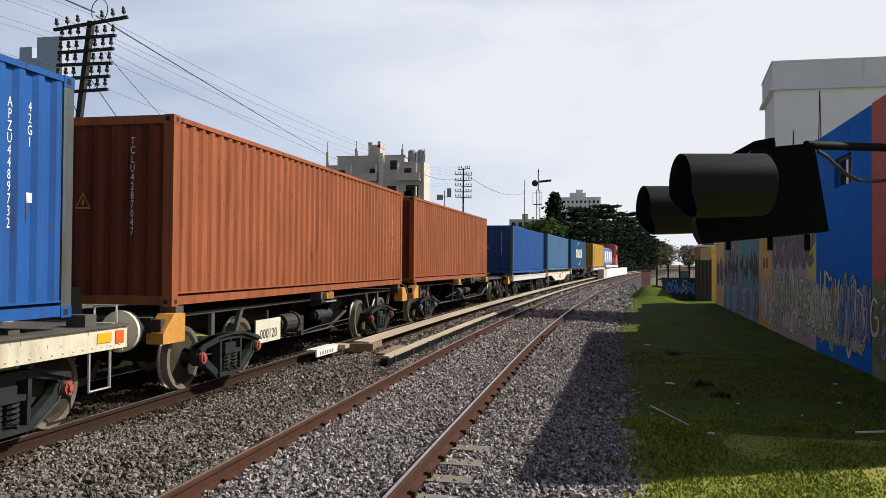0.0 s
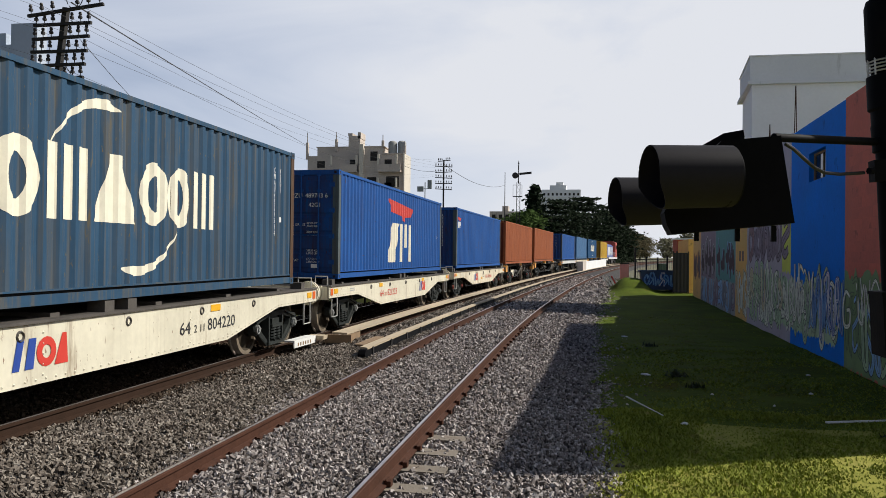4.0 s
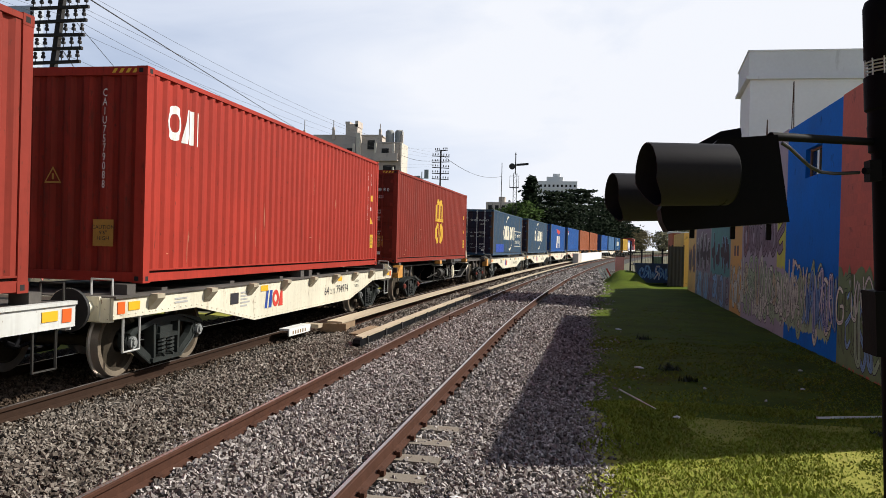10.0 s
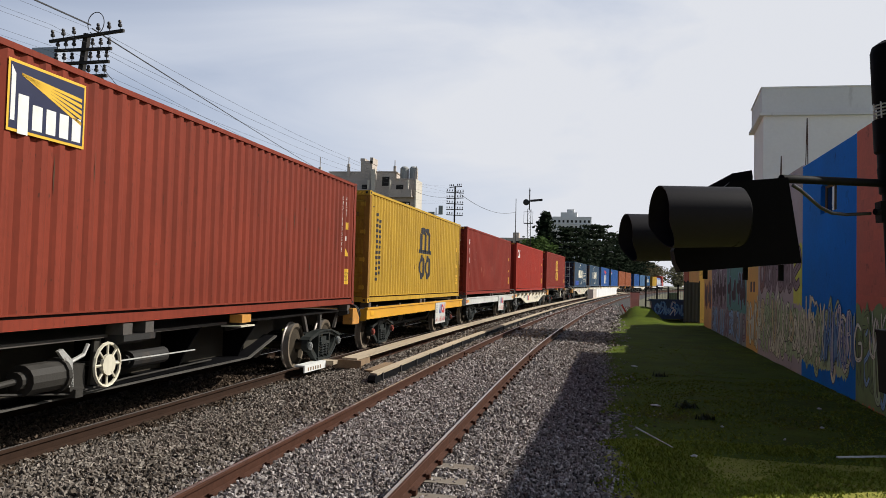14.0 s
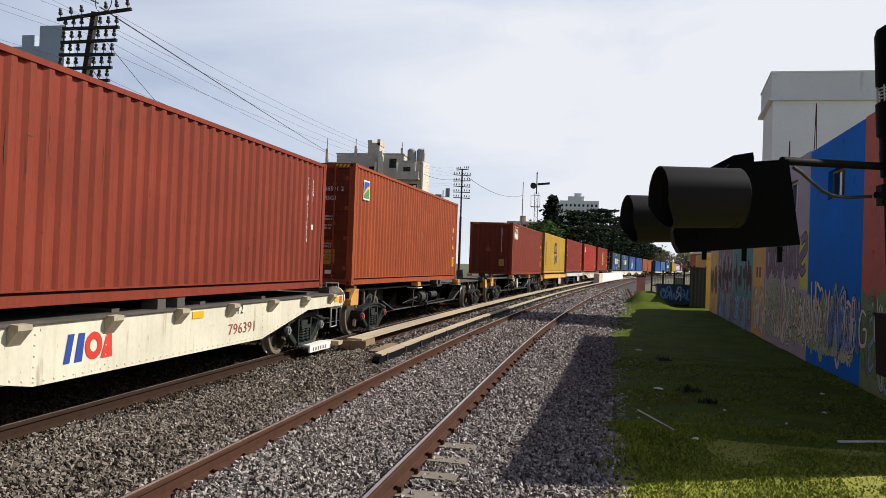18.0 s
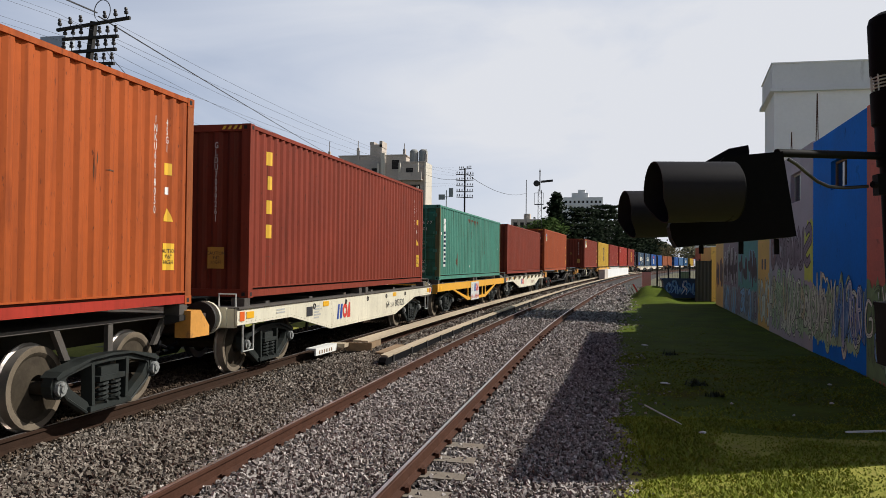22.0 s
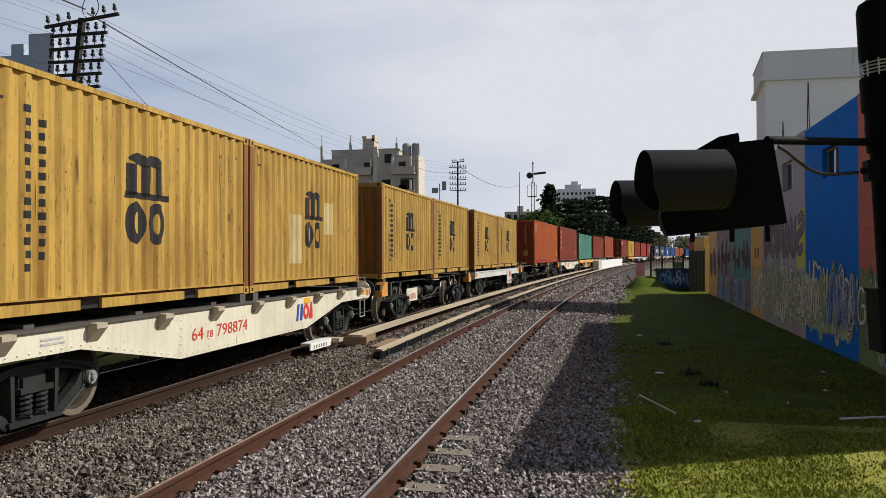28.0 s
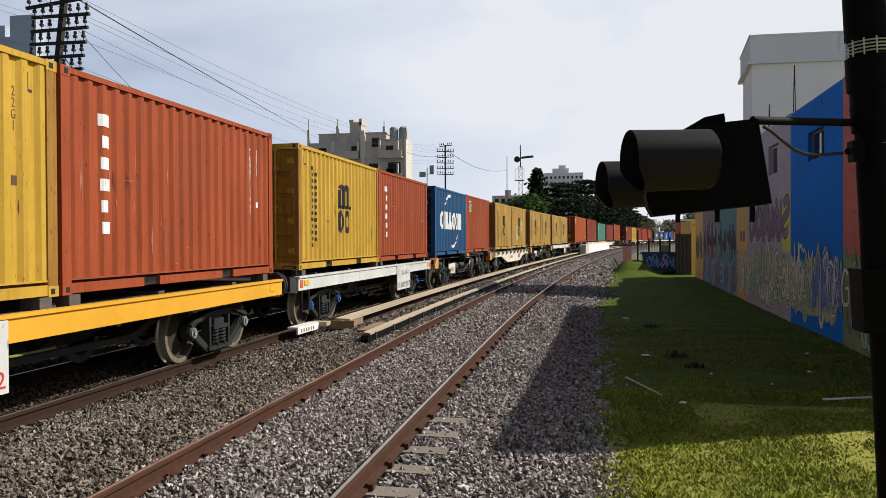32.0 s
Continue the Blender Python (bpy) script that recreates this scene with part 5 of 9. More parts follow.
            m.box(sx * X - 0.06, sx * X + 0.045, -hl, hl, 1.09, 1.13)
            part("side_sill", m, body, ob)
            und = Mesh()
            und.prism([(-hl + 3, 0.9), (-hl + 4.2, 0.5), (hl - 4.2, 0.5), (hl - 3, 0.9), (hl - 3.3, 0.9), (hl - 4.3, 0.58), (-hl + 4.3, 0.58), (-hl + 3.3, 0.9)], "x", sx * 0.8 - 0.04, sx * 0.8 + 0.04)
            part("truss_rod", und, M_DARKFRAME, ob)
        elif kind == "truss":
            m.box(x0, x1, -hl, hl, 0.86, 1.12)
            part("side_sill", m, body, ob)
            t = Mesh()
            t.prism([(-hl + 2.2, 0.88), (-hl + 2.5, 0.88), (-hl + 5.0, 0.50), (hl - 5.0, 0.50), (hl - 2.5, 0.88), (hl - 2.2, 0.88), (hl - 4.9, 0.38), (-hl + 4.9, 0.38)], "x", x0, x1)
            for y in (-hl + 4.9, -1.1, 1.1, hl - 4.9):
                t.prism([(y - 0.16, 0.42), (y + 0.16, 0.42), (y + 0.10, 0.55), (y + 0.05, 0.62), (y + 0.05, 0.88), (y - 0.05, 0.88), (y - 0.05, 0.62), (y - 0.10, 0.55)], "x", x0 + sx * 0.004, x1 + sx * 0.004)
            part("truss_frame", t, body, ob, "amber truss below the sill")
        if kind != "spine":
            for sy in (1, -1):
                r = Mesh()
                a, b = sorted((sy * (hl - 0.32), sy * (hl - 0.58)))
                r.box(sx * (X + 0.022), sx * (X + 0.03), a, b, 0.93, 1.04)
                part("reflector", r, M_REFLECT, ob, "amber reflector plate")
                if colour != "amber":
                    r = Mesh()
                    a, b = sorted((sy * (hl - 0.08), sy * (hl - 0.24)))
                    r.box(sx * (X + 0.022), sx * (X + 0.03), a, b, 0.90, 1.05)
                    part("reflector", r, M_ORANGERED, ob, "orange red reflector plate")
    # pockets and twist locks along the edge
    if pockets:
        m = Mesh()
        m.prism([(X - 0.02, 1.125), (X + 0.15, 1.115), (X + 0.15, 1.06), (X + 0.02, 0.90), (X - 0.02, 0.90)], "y", -0.10, 0.10)
        me = m.data("lashing_pocket", M_POCKET)
        for i in range(9):
            part("lashing_pocket", me, parent=ob, at=pose(0, -hl + 0.9 + i * (L - 1.8) / 8, 0))
    elif kind == "belly":
        m = Mesh()
        m.lathe([(0.035, 0.0), (0.05, 0.02), (0.065, 0.0)], 10, 0, "x", (X + 0.02, 0, 0.98))
        me = m.data("tie_eye", M_DECK)
        for y in (-hl + 3.3, -hl + 5.2, 0.0, hl - 5.2, hl - 3.3):
            part("tie_eye", me, parent=ob, label="small round tie eye", at=pose(0, y, 0))
    for y in (-hl + 0.55, hl - 0.55, -0.25, 0.25):
        for sx in (1, -1):
            lock = Mesh()
            lock.box(sx * 1.1 - 0.12, sx * 1.1 + 0.12, y - 0.1, y + 0.1, 1.11, 1.25)
            part("container_seat", lock, M_DECK, ob)
    n, W = int(L / 2.2), 0.84 if kind == "spine" else 1.1
    for i in range(n) if kind != "spine" else ():
        y = -hl + 1.6 + i * (L - 3.2) / max(n - 1, 1)
        lock = Mesh()
        lock.box(-W, W, y - 0.08, y + 0.08, 1.11, 1.16)
        part("cross_plank", lock, M_DECK, ob)
    # headstocks
    for sy in (1, -1):
        m = Mesh()
        a, b = sorted((sy * hl, sy * (hl - 0.10)))
        m.box(-X + 0.03, X - 0.03, a, b, 0.80, 1.10)
        part("headstock", m, M_HEADSTOCK if colour == "dark" else body, ob)
        if colour != "amber" and kind != "spine":
            step_rail(ob, hl, sy, M_GEAR if colour == "white" else M_LIGHTGREY)
        if kind == "spine":
            for sx in (1, -1):
                m = Mesh()
                y0, y1 = sy * (hl + 0.02), sy * (hl - 0.52)
                m.prism([(y0, 0.92), (y0, 0.78), (y1, 0.78), (y1, 1.16), (sy * (hl - 0.24), 1.16)], "x", sx * 1.20 - 0.12, sx * 1.20 + 0.12)
                part("corner_bracket", m, M_ORANGE, ob, "orange wedge bracket at the corner")
        if kind in ("spine", "belly"):
            m = Mesh()
            a, b = sorted((sy * (hl - 0.15), sy * (hl - 0.32)))
            m.prism([(-0.5, 1.12), (-0.1, 1.12), (-0.14, 1.5), (-0.42, 1.5)], "y", a, b)
            part("end_stop", m, M_CREAM if colour in ("cream", "rusty") else M_DECK, ob, "folding end plate on deck")
    # air tank, brake wheel and gear under the middle
    gx, gz = (0.92, 0.70) if kind == "spine" else (0.72, 0.70)
    m = Mesh()
    m.cyl((gx, -1.75, gz), (gx, -1.20, gz), 0.17, 14)
    m.cyl((gx, -1.20, gz), (gx, -1.14, gz), 0.20, 14)
    m.cyl((gx, -1.83, gz), (gx, -1.75, gz), 0.10, 12)
    m.cyl((gx, -2.35, gz - 0.03), (gx, -1.83, gz), 0.035, 8)
    part("brake_cylinder", m, M_GEAR, ob, "grimy flanged brake cylinder")
    m = Mesh()
    m.cyl((gx - 0.2, 0.55, gz), (gx - 0.2, 1.45, gz), 0.12, 14)
    m.cyl((gx - 0.2, 0.50, gz), (gx - 0.2, 0.55, gz), 0.07, 10)
    part("air_tank", m, M_DARKFRAME, ob)
    m = Mesh()
    m.box(gx - 0.14, gx + 0.10, -1.05, -0.78, 0.50, 0.80)
    m.box(gx - 0.08, gx + 0.14, -1.00, -0.86, 0.42, 0.52)
    part("valve_box", m, M_GEAR, ob)
    m = Mesh()
    m.tube([(gx, -2.35, 0.66), (gx + 0.02, -3.6, 0.58)], 0.016)
    part("brake_rod", m, M_GEAR, ob)
    m = Mesh()
    m.tube([(gx, -2.3, 0.62), (gx + 0.05, -1.0, 0.46), (gx, 0.2, 0.50), (gx - 0.1, 2.8, 0.50)], 0.014)
    part("brake_pipe", m, M_GEAR, ob)
    m = Mesh()
    m.prism([(-2.42, 0.40), (-2.34, 0.40), (-2.26, 0.98), (-2.34, 0.98)], "x", gx - 0.02, gx + 0.02)
    part("brake_lever", m, M_GEAR, ob)
    if kind == "spine":
        for sx in (1, -1):
            for y in (-hl + 6.4, hl - 6.4):
                m = Mesh()
                m.box(sx * 1.18 - 0.1, sx * 1.18 + 0.12, y - 0.17, y + 0.17, 1.108, 1.235)
                part("twist_lock", m, M_ORANGE, ob, "orange twist lock seat")
                m = Mesh()
                m.box(sx * 1.18 - 0.2, sx * 1.18 + 0.15, y - 0.26, y + 0.26, 1.04, 1.065)
                part("lock_plate", m, M_CREAM, ob, "pale plate under the twist lock")
    if hand_wheel:
        y, z = hand_wheel
        m = Mesh()
        m.add(*_hand_wheel())
        part("brake_wheel", m, M_CREAM, ob, "pale spoked brake wheel", at=pose(1.12, y, z))
        m = Mesh()
        m.cyl((0.3, y, z), (1.11, y, z), 0.03, 8)
        m.prism([(y - 0.12, z - 0.24), (y + 0.12, z - 0.24), (y + 0.06, 1.07), (y - 0.06, 1.07)], "x", 0.94, 0.98)
        part("wheel_shaft", m, M_GEAR, ob)
        m = Mesh()
        m.prism([(y - 0.78, 0.98), (y - 0.70, 1.0), (y - 0.52, 0.86), (y - 0.48, 0.55), (y - 0.56, 0.55), (y - 0.60, 0.80)], "x", 0.98, 1.02)
        m.tube([(1.0, y - 0.52, 0.84), (1.0, y - 0.30, 0.90), (1.0, y - 0.22, 1.02)], 0.025, 6)
        part("brake_lever", m, M_LIGHTGREY, ob, "pale bent brake lever")
        m = Mesh()
        m.tube([(1.0, y + 0.1, z), (1.0, y + 2.4, z - 0.02)], 0.012, 5)
        part("brake_rod", m, M_LIGHTGREY, ob)
    buffer_gear(ob, hl, M_CREAM if colour in ("cream", "rusty") else M_DARKFRAME)
    inset = 1.7 if kind == "belly" else 2.15
    for y in (hl - inset, -hl + inset):
        bogie(ob, y, cap, mid, 1.12 if kind == "spine" else 1.03)
    if kind in ("beam", "truss") and badge:
        m = Mesh()
        m.box(X + 0.024, X + 0.045, badge - plate / 2, badge + plate / 2, 0.36, 1.08)
        part("number_plate", m, M_WHITE, ob, "hanging white steel plate")
        if num_mat is None:
            n_badge(ob, X + 0.049, badge + 0.15, 0.86, 0.50)
        else:
            side_mark(ob, text_mesh("K-A  64 2", 0.22), X + 0.049, badge + 0.15, 0.86, num_mat, "stencilled class letters")
        running_number(ob, number, 0.25, X + 0.049, badge, 0.49, num_mat or M_REDMARK, plate * 0.94)
        side_mark(ob, flat_mesh(bars(0.36, 0.3, 5, 0.5, 3)), X + 0.049, badge - plate / 2 + 0.24, 0.86, M_FAINTMARK, "rows of small print")
    elif kind == "belly":
        n_badge(ob, X + 0.026, badge, 0.79, 0.51)
        if number:
            running_number(ob, number, num_size, X + 0.026, num_at, 0.70 if above else 0.75, num_mat or M_REDMARK, 1.8 if len(number) > 10 else 1.3 if len(number) > 6 else 0.95)
        if above:
            side_mark(ob, text_mesh(above, 0.20), X + 0.026, num_at - 0.15, 1.0, M_FADEDMARK, "faded class letters")
        side_mark(ob, flat_mesh(bars(0.42, 0.10, 2, 0.5, 5)), X + 0.026, -hl + 1.7, 0.98, M_FAINTMARK, "rows of small print")
        for y in ambers:
            m = Mesh()
            m.box(X + 0.022, X + 0.03, y - 0.16, y + 0.16, *((0.66, 0.76) if len(ambers) == 1 else (0.95, 1.05)))
            part("reflector", m, M_REFLECT, ob, "amber reflector plate")
        if num_mat == M_BLACKMARK:
            m = Mesh()
            m.box(X + 0.022, X + 0.03, -3.9, -3.6, 0.80, 0.98)
            part("black_patch", m, M_BLACKMARK, ob, "small black square")
            side_mark(ob, flat_mesh(bars(0.42, 0.28, 5, 0.5, 8)), X + 0.026, -3.3, 0.86, M_FAINTMARK, "rows of small print")
        if load_at is not None:
            side_mark(ob, text_mesh("C 50000 K", 0.095), X + 0.026, load_at, 0.89, M_FADEDMARK, "stencilled load limits")
            side_mark(ob, text_mesh("T 20000 K", 0.095), X + 0.026, load_at, 0.77, M_FADEDMARK, "stencilled load limits")
    elif kind == "spine" and badge:
        m = Mesh()
        m.box(1.09, 1.11, badge - plate * 0.4, badge + plate * 0.4, 0.46, 0.86)
        part("number_plate", m, M_CREAM, ob, "dirty cream number board")
        side_mark(ob, text_mesh(number, 0.24), 1.115, badge, 0.60, num_mat or M_BLACKMARK, "stencilled number")
    MOVERS.append((ob, mid, 0.0))
    return ob


def _hand_wheel():
    m = Mesh()
    pts = [(0, 0.26 * math.cos(a), 0.26 * math.sin(a)) for a in np.linspace(0, 2 * math.pi, 17)]
    m.tube(pts, 0.022, 5)
    m.cyl((-0.01, 0, 0), (0.03, 0, 0), 0.13, 14)
    for k in range(4):
        a = k * math.pi / 4
        m.cyl((0, 0.26 * math.cos(a), 0.26 * math.sin(a)), (0, -0.26 * math.cos(a), -0.26 * math.sin(a)), 0.016, 5)
    return m.v, m.f


F40, F20, STD, HIGH = 12.192, 6.058, 2.591, 2.896
WINGS = [[(-1.0, 0.95), (0.95, 0.75), (0.85, 0.45), (0.35, 0.4), (0.2, 0.22), (0.0, 0.42), (-0.75, 0.5)]]
BLOCKS = [[(-0.95, -0.75), (-0.45, -0.75), (-0.15, 0.3), (-0.65, 0.3)], rect(0.02, -0.22, 0.26, 1.05), rect(0.36, -0.02, 0.26, 0.66), rect(0.70, -0.22, 0.26, 1.05)]
SLANTS = [[(-0.2, -0.25), (-0.06, -0.25), (0.06, 0.25), (-0.08, 0.25)], [(0.02, -0.25), (0.12, -0.25), (0.26, 0.25), (0.1, 0.25)], rect(0.02, -0.5, 0.75, 0.14)]
DISC = ring(-0.5, 0, 0.64, 0.64, 0.15, 0, 360, 16) + [[(-0.16, -0.32), (0.04, -0.32), (0.16, 0.32), (0.02, 0.32)], rect(0.26, 0, 0.13, 0.64), rect(0.52, 0, 0.14, 0.64)]
ROWLAB, ARCLAB = "cream rings, bars and wedges in a row", "tapering cream arc"


def striped_placard(ob, y, z, L):
    for lift, mt, pol, lab in ((0.010, M_WHITEMARK, rect(0, 0, 0.48, 0.48), "small white placard"), (0.012, M_BLUEMARK, rect(0, 0, 0.41, 0.41), "blue ground of the placard"),
                               (0.014, SPRAY_GREEN, [(-0.2, -0.2), (0.2, -0.2), (0.2, 0.05), (0.0, -0.02), (-0.2, -0.14)], "green swathe of the placard"),
                               (0.014, M_YELLOWMARK, [(-0.2, -0.13), (0.0, -0.01), (0.2, 0.06), (0.2, 0.12), (-0.02, 0.06), (-0.2, -0.07)], "yellow swathe of the placard")):
        mark(ob, on_side(flat_mesh([pol]), y, z, L, flat=True, lift=lift), mt, lab)


def rings_marks(y0, y1, z0, z1, top, low, material=None):
    mt = material or M_CREAMMARK
    t, l = [(a, b - 1.25) for a, b in top], [(a, b - 1.25) for a, b in low]
    return [(fitted(logo_row(), y0, y1, z0, z1), mt, ROWLAB), (crescent(t[0], t[1], 0.24, 0.17), mt, ARCLAB), (crescent(l[1], l[0], 0.24, 0.17), mt, ARCLAB)]


def build_train():
    # head of the train: one locomotive, far ahead
    down = "words written downwards, as blocks"
    locomotive(104.2)
    wagon("beam", 90.0, 103.2, "64 2 11", "white")
    container("mustard shipping container on a white flat wagon", F40, STD, "mustard", 90.58, marks=[(word_column(-4.2, 3.5, 1.6, 0.5, 8), M_BLACKMARK, "black " + down)])
    wagon("spine", 70.9, 89.2, colour="dark")
    container("dark slate blue shipping container on a long skeleton wagon", F40, STD, "navy", 71.58, True, marks=rings_marks(-2.2, 2.5, 2.2, 3.05, ((-1.35, 3.04), (-0.08, 3.59)), ((-0.03, 1.64), (1.37, 2.15))))
    wagon("belly", 56.7, 70.1, colour="cream")
    container("pale blue shipping container on a cream flat wagon", F40, STD, "pale", 57.4)
    wagon("beam", 42.5, 55.8, colour="white")
    container("plain blue shipping container with a vertical number", F40, STD, "blue", 43.03, code="APZU 3218841")
    wagon("spine", 23.25, 41.6, colour="dark")
    container("faded orange shipping container leaving a bare deck ahead", F40, STD, "faded", 23.47)
    wagon("spine", 9.55, 22.3, "000120", "dark", badge=-2.65, plate=1.3, cap="red")
    container("faded orange shipping container, number TCLU 428704 7", F40, STD, "faded", 9.9, code="TCLU 428704 7")
    wagon("belly", -5.3, 8.7, "64 2 11 815662", "rusty", "red", badge=-2.05, num_at=1.55, ambers=(-0.45,), load_at=0.0)
    container("blue shipping container with small orange and white emblem", F40, STD, "blue", -4.39, code="APZU 4489732", kind_code="42G1",
              marks=[(fitted(WINGS, -5.77, -5.02, 3.27, 3.46), M_REDMARK, "small orange emblem"), (fitted(BLOCKS, -5.75, -5.05, 2.98, 3.25), M_WHITEMARK, "small white blocks")])
    wagon("belly", -20.5, -6.3, "64 18 821223", "cream", "grey", badge=2.25, num_at=-2.0)
    container("bright blue shipping container with large orange and white emblem", F40, STD, "blue", -19.63, True, code="APZU 489743 6", kind_code="42G1",
              marks=[(fitted(WINGS, -1.55, 1.46, 2.86, 3.49), M_REDMARK, "orange winged emblem"), (fitted(BLOCKS, -1.6, 1.32, 1.61, 2.8), M_CREAMMARK, "white blocks under the emblem")])
    wagon("belly", -35.8, -21.5, "64 2 11 804220", "cream", badge=-1.7, num_at=2.2, num_mat=M_BLACKMARK)
    container("slate teal shipping container with cream rings and arcs", F40, STD, "teal", -34.83, True, code="CMAU 452953 4", kind_code="42G1",
              marks=rings_marks(-2.17, 2.67, 2.2, 3.05, ((-1.25, 3.04), (0.05, 3.59)), ((0.1, 1.64), (1.5, 2.15))))
    wagon("belly", -51.1, -36.8, "64 2 11 803817", "cream", badge=-1.9, num_at=2.2, num_mat=M_BLACKMARK)
    eco = container("slate teal shipping container with a repainted blue patch", F40, STD, "teal", -50.1, True, code="CMAU 904168 5", kind_code="42G1",
                    marks=rings_marks(-2.27, 2.38, 2.2, 3.05, ((-1.35, 3.04), (-0.08, 3.59)), ((-0.03, 1.64), (1.37, 2.15))))
    mark(eco, on_side(flat_mesh([rect(0, 0, 2.85, 0.50)]), -3.47, 0.41, F40), PATCH_BLUE, "bright blue repainted patch")
    mark(eco, on_side(flat_mesh([rect(0, 0.49, 2.99, 0.035), rect(0, -0.49, 2.99, 0.035), rect(-1.48, 0, 0.035, 0.95), rect(1.48, 0, 0.035, 0.95)]), 3.85, 1.05, F40), M_CREAMMARK, "thin white frame")
    mark(eco, on_side(text_mesh("eco container", 0.42), 3.85, 1.28, F40), M_CREAMMARK, "white words")
    mark(eco, on_side(text_mesh("bamboo flooring", 0.36), 3.85, 0.84, F40), M_CREAMMARK, "white words")
    wagon("spine", -70.35, -52.0, colour="dark", cap="red", hand_wheel=(0.45, 0.72))
    container("brick red high cube container with a yellow emblem", F40, HIGH, "maroon", -70.4, True, code="MEDU 948808 0", kind_code="45G1",
              marks=[(fitted(logo_arch(), -0.48, 1.02, 1.9, 3.6), M_YELLOWMARK, "yellow arched uprights over two rings")])
    wagon("belly", -85.7, -71.3, "64 2 12 794974", "cream", badge=-2.1, num_at=1.83, num_mat=M_BLACKMARK, pockets=True, ambers=(-2.5, 2.05), load_at=3.45)
    container("bright red high cube container with white emblem", F40, HIGH, "red", -84.89, code="CAIU 757908 8", kind_code="45G1",
              marks=[(fitted(DISC, -5.52, -4.57, 3.25, 3.75), M_WHITEMARK, "white ring and bars")])
    wagon("beam", -99.8, -86.5, "64 2 11 812552", "white", badge=2.21)
    container("dull maroon high cube container with white vertical blocks", F40, HIGH, "maroon", -99.36, True, code="TEMU 794808 7", kind_code="45G1",
              marks=[(word_column(-5.44, 3.72, 2.54, 0.34, 3), M_WHITEMARK, "white " + down)])
    wagon("beam", -113.3, -100.6, "64 2 11 811604", "amber", "red", badge=2.2, plate=1.6)
    container("mustard high cube container with black uprights and rings", F40, HIGH, "mustard", -112.99, True, code="MEDU 784520 0", kind_code="45G1",
              marks=[(fitted(logo_arch(), -0.75, 1.08, 1.89, 3.6), M_BLACKMARK, "black arched uprights over two rings"), (word_column(-5.3, 3.65, 1.79, 0.15, 13), M_BLACKMARK, "black " + down),
                     (word_column(-5.04, 3.49, 1.96, 0.13, 11, 2), M_BLACKMARK, "black " + down)])
    wagon("spine", -132.9, -114.0, colour="dark", cap="grey", hand_wheel=(-0.5, 0.76))
    bm = container("dull brown high cube container with a dark blue placard", F40, HIGH, "brown", -126.47, code="BMOU 680534 4", kind_code="45G1")
    mark(bm, on_side(flat_mesh([rect(0, 0, 1.21, 0.72)]), -4.95, 2.365, F40, flat=True, lift=0.010), M_YELLOWMARK, "yellow placard edge")
    mark(bm, on_side(flat_mesh([rect(0, 0, 1.15, 0.66)]), -4.95, 2.365, F40, flat=True, lift=0.012), M_BLUEDARK, "dark blue placard")
    mark(bm, on_side(flat_mesh([[(-0.42, 0.17), (0.54, 0.10 - 0.065 * i), (0.54, 0.14 - 0.065 * i), (-0.42, 0.19)] for i in range(5)]), -4.95, 2.42, F40, flat=True, lift=0.014), M_YELLOWMARK, "yellow rays")
    mark(bm, on_side(flat_mesh([rect(-0.38 + 0.21 * i, -0.17, 0.15, 0.26 if i else 0.40) for i in range(5)] + [[(-0.56, -0.25), (-0.5, -0.25), (-0.5, 0.22), (-0.56, 0.3)]]), -4.95, 2.365, F40, flat=True, lift=0.014), M_WHITEMARK, "white blocks and edge")
    wagon("spine", -152.7, -133.9, colour="dark", cap="red")
    ra = container("faded oxide red high cube container with a small striped placard", F40, HIGH, "rust", -152.61, True, code="FCIU 866591 2", kind_code="45G1")
    striped_placard(ra, -5.2, 2.33, F40)
    wagon("belly", -167.8, -153.6, "796391", "cream", badge=-1.98, num_at=2.0, num_mat=M_BROWNRED, num_size=0.24, pockets=True, ambers=(-4.8, 0.55, 4.75), above="64 2")
    container("dull brown shipping container, number TCLU 473693 4", F40, STD, "brown", -166.9, code="TCLU 473693 4", kind_code="42G1")
    wagon("truss", -181.9, -168.4, "64 2 11 905604", "amber", "grey", badge=-0.56)
    gr = container("sea green shipping container with a white upright strip", F40, STD, "green", -181.29, True, code="UACU 832617 7", kind_code="42G1",
                   marks=[([rect(-5.28, 1.305, 0.39, 1.69)], M_WHITEMARK, "white upright strip"), ([rect(-0.67, 1.72, 0.14, 0.28)], M_FAINTDARK, "square rusty patch"),
                          ([rect(-5.81, 1.61, 0.08, 0.09), rect(-1.04, 0.46, 0.06, 0.08)], M_WHITEMARK, "small white labels")])
    mark(gr, on_side(flat_mesh([[(-1.4 + 0.19 * i, 2.30 + 0.03 * (i % 3)), (-1.3 + 0.19 * i, 2.26 - 0.07 * (i % 4)), (-1.24 + 0.19 * i, 2.32), (-1.33 + 0.19 * i, 2.37)] for i in range(11)]), 0, 0, F40), SCRAPE["dark"], "ragged rust along the top")
    mark(gr, on_side(flat_mesh([[(-3.42, 0.62), (-3.3, 0.42), (-3.2, 0.66), (-3.27, 0.98)]]), 0, 0, F40), SCRAPE["dark"], "torn rusty scrape")
    mark(gr, on_side(flat_mesh(word_column(-5.27, 2.98, 1.76, 0.26, 8)), 0, 0, F40, lift=0.003), M_BLUEDARK, "dark blue blocks on the strip")
    mark(gr, on_side(flat_mesh([[(-5.40, 1.82), (-5.28, 1.95), (-5.16, 2.10), (-5.30, 2.0)]]), 0, 0, F40, lift=0.003), M_FAINTMARK, "grey emblem on the strip")
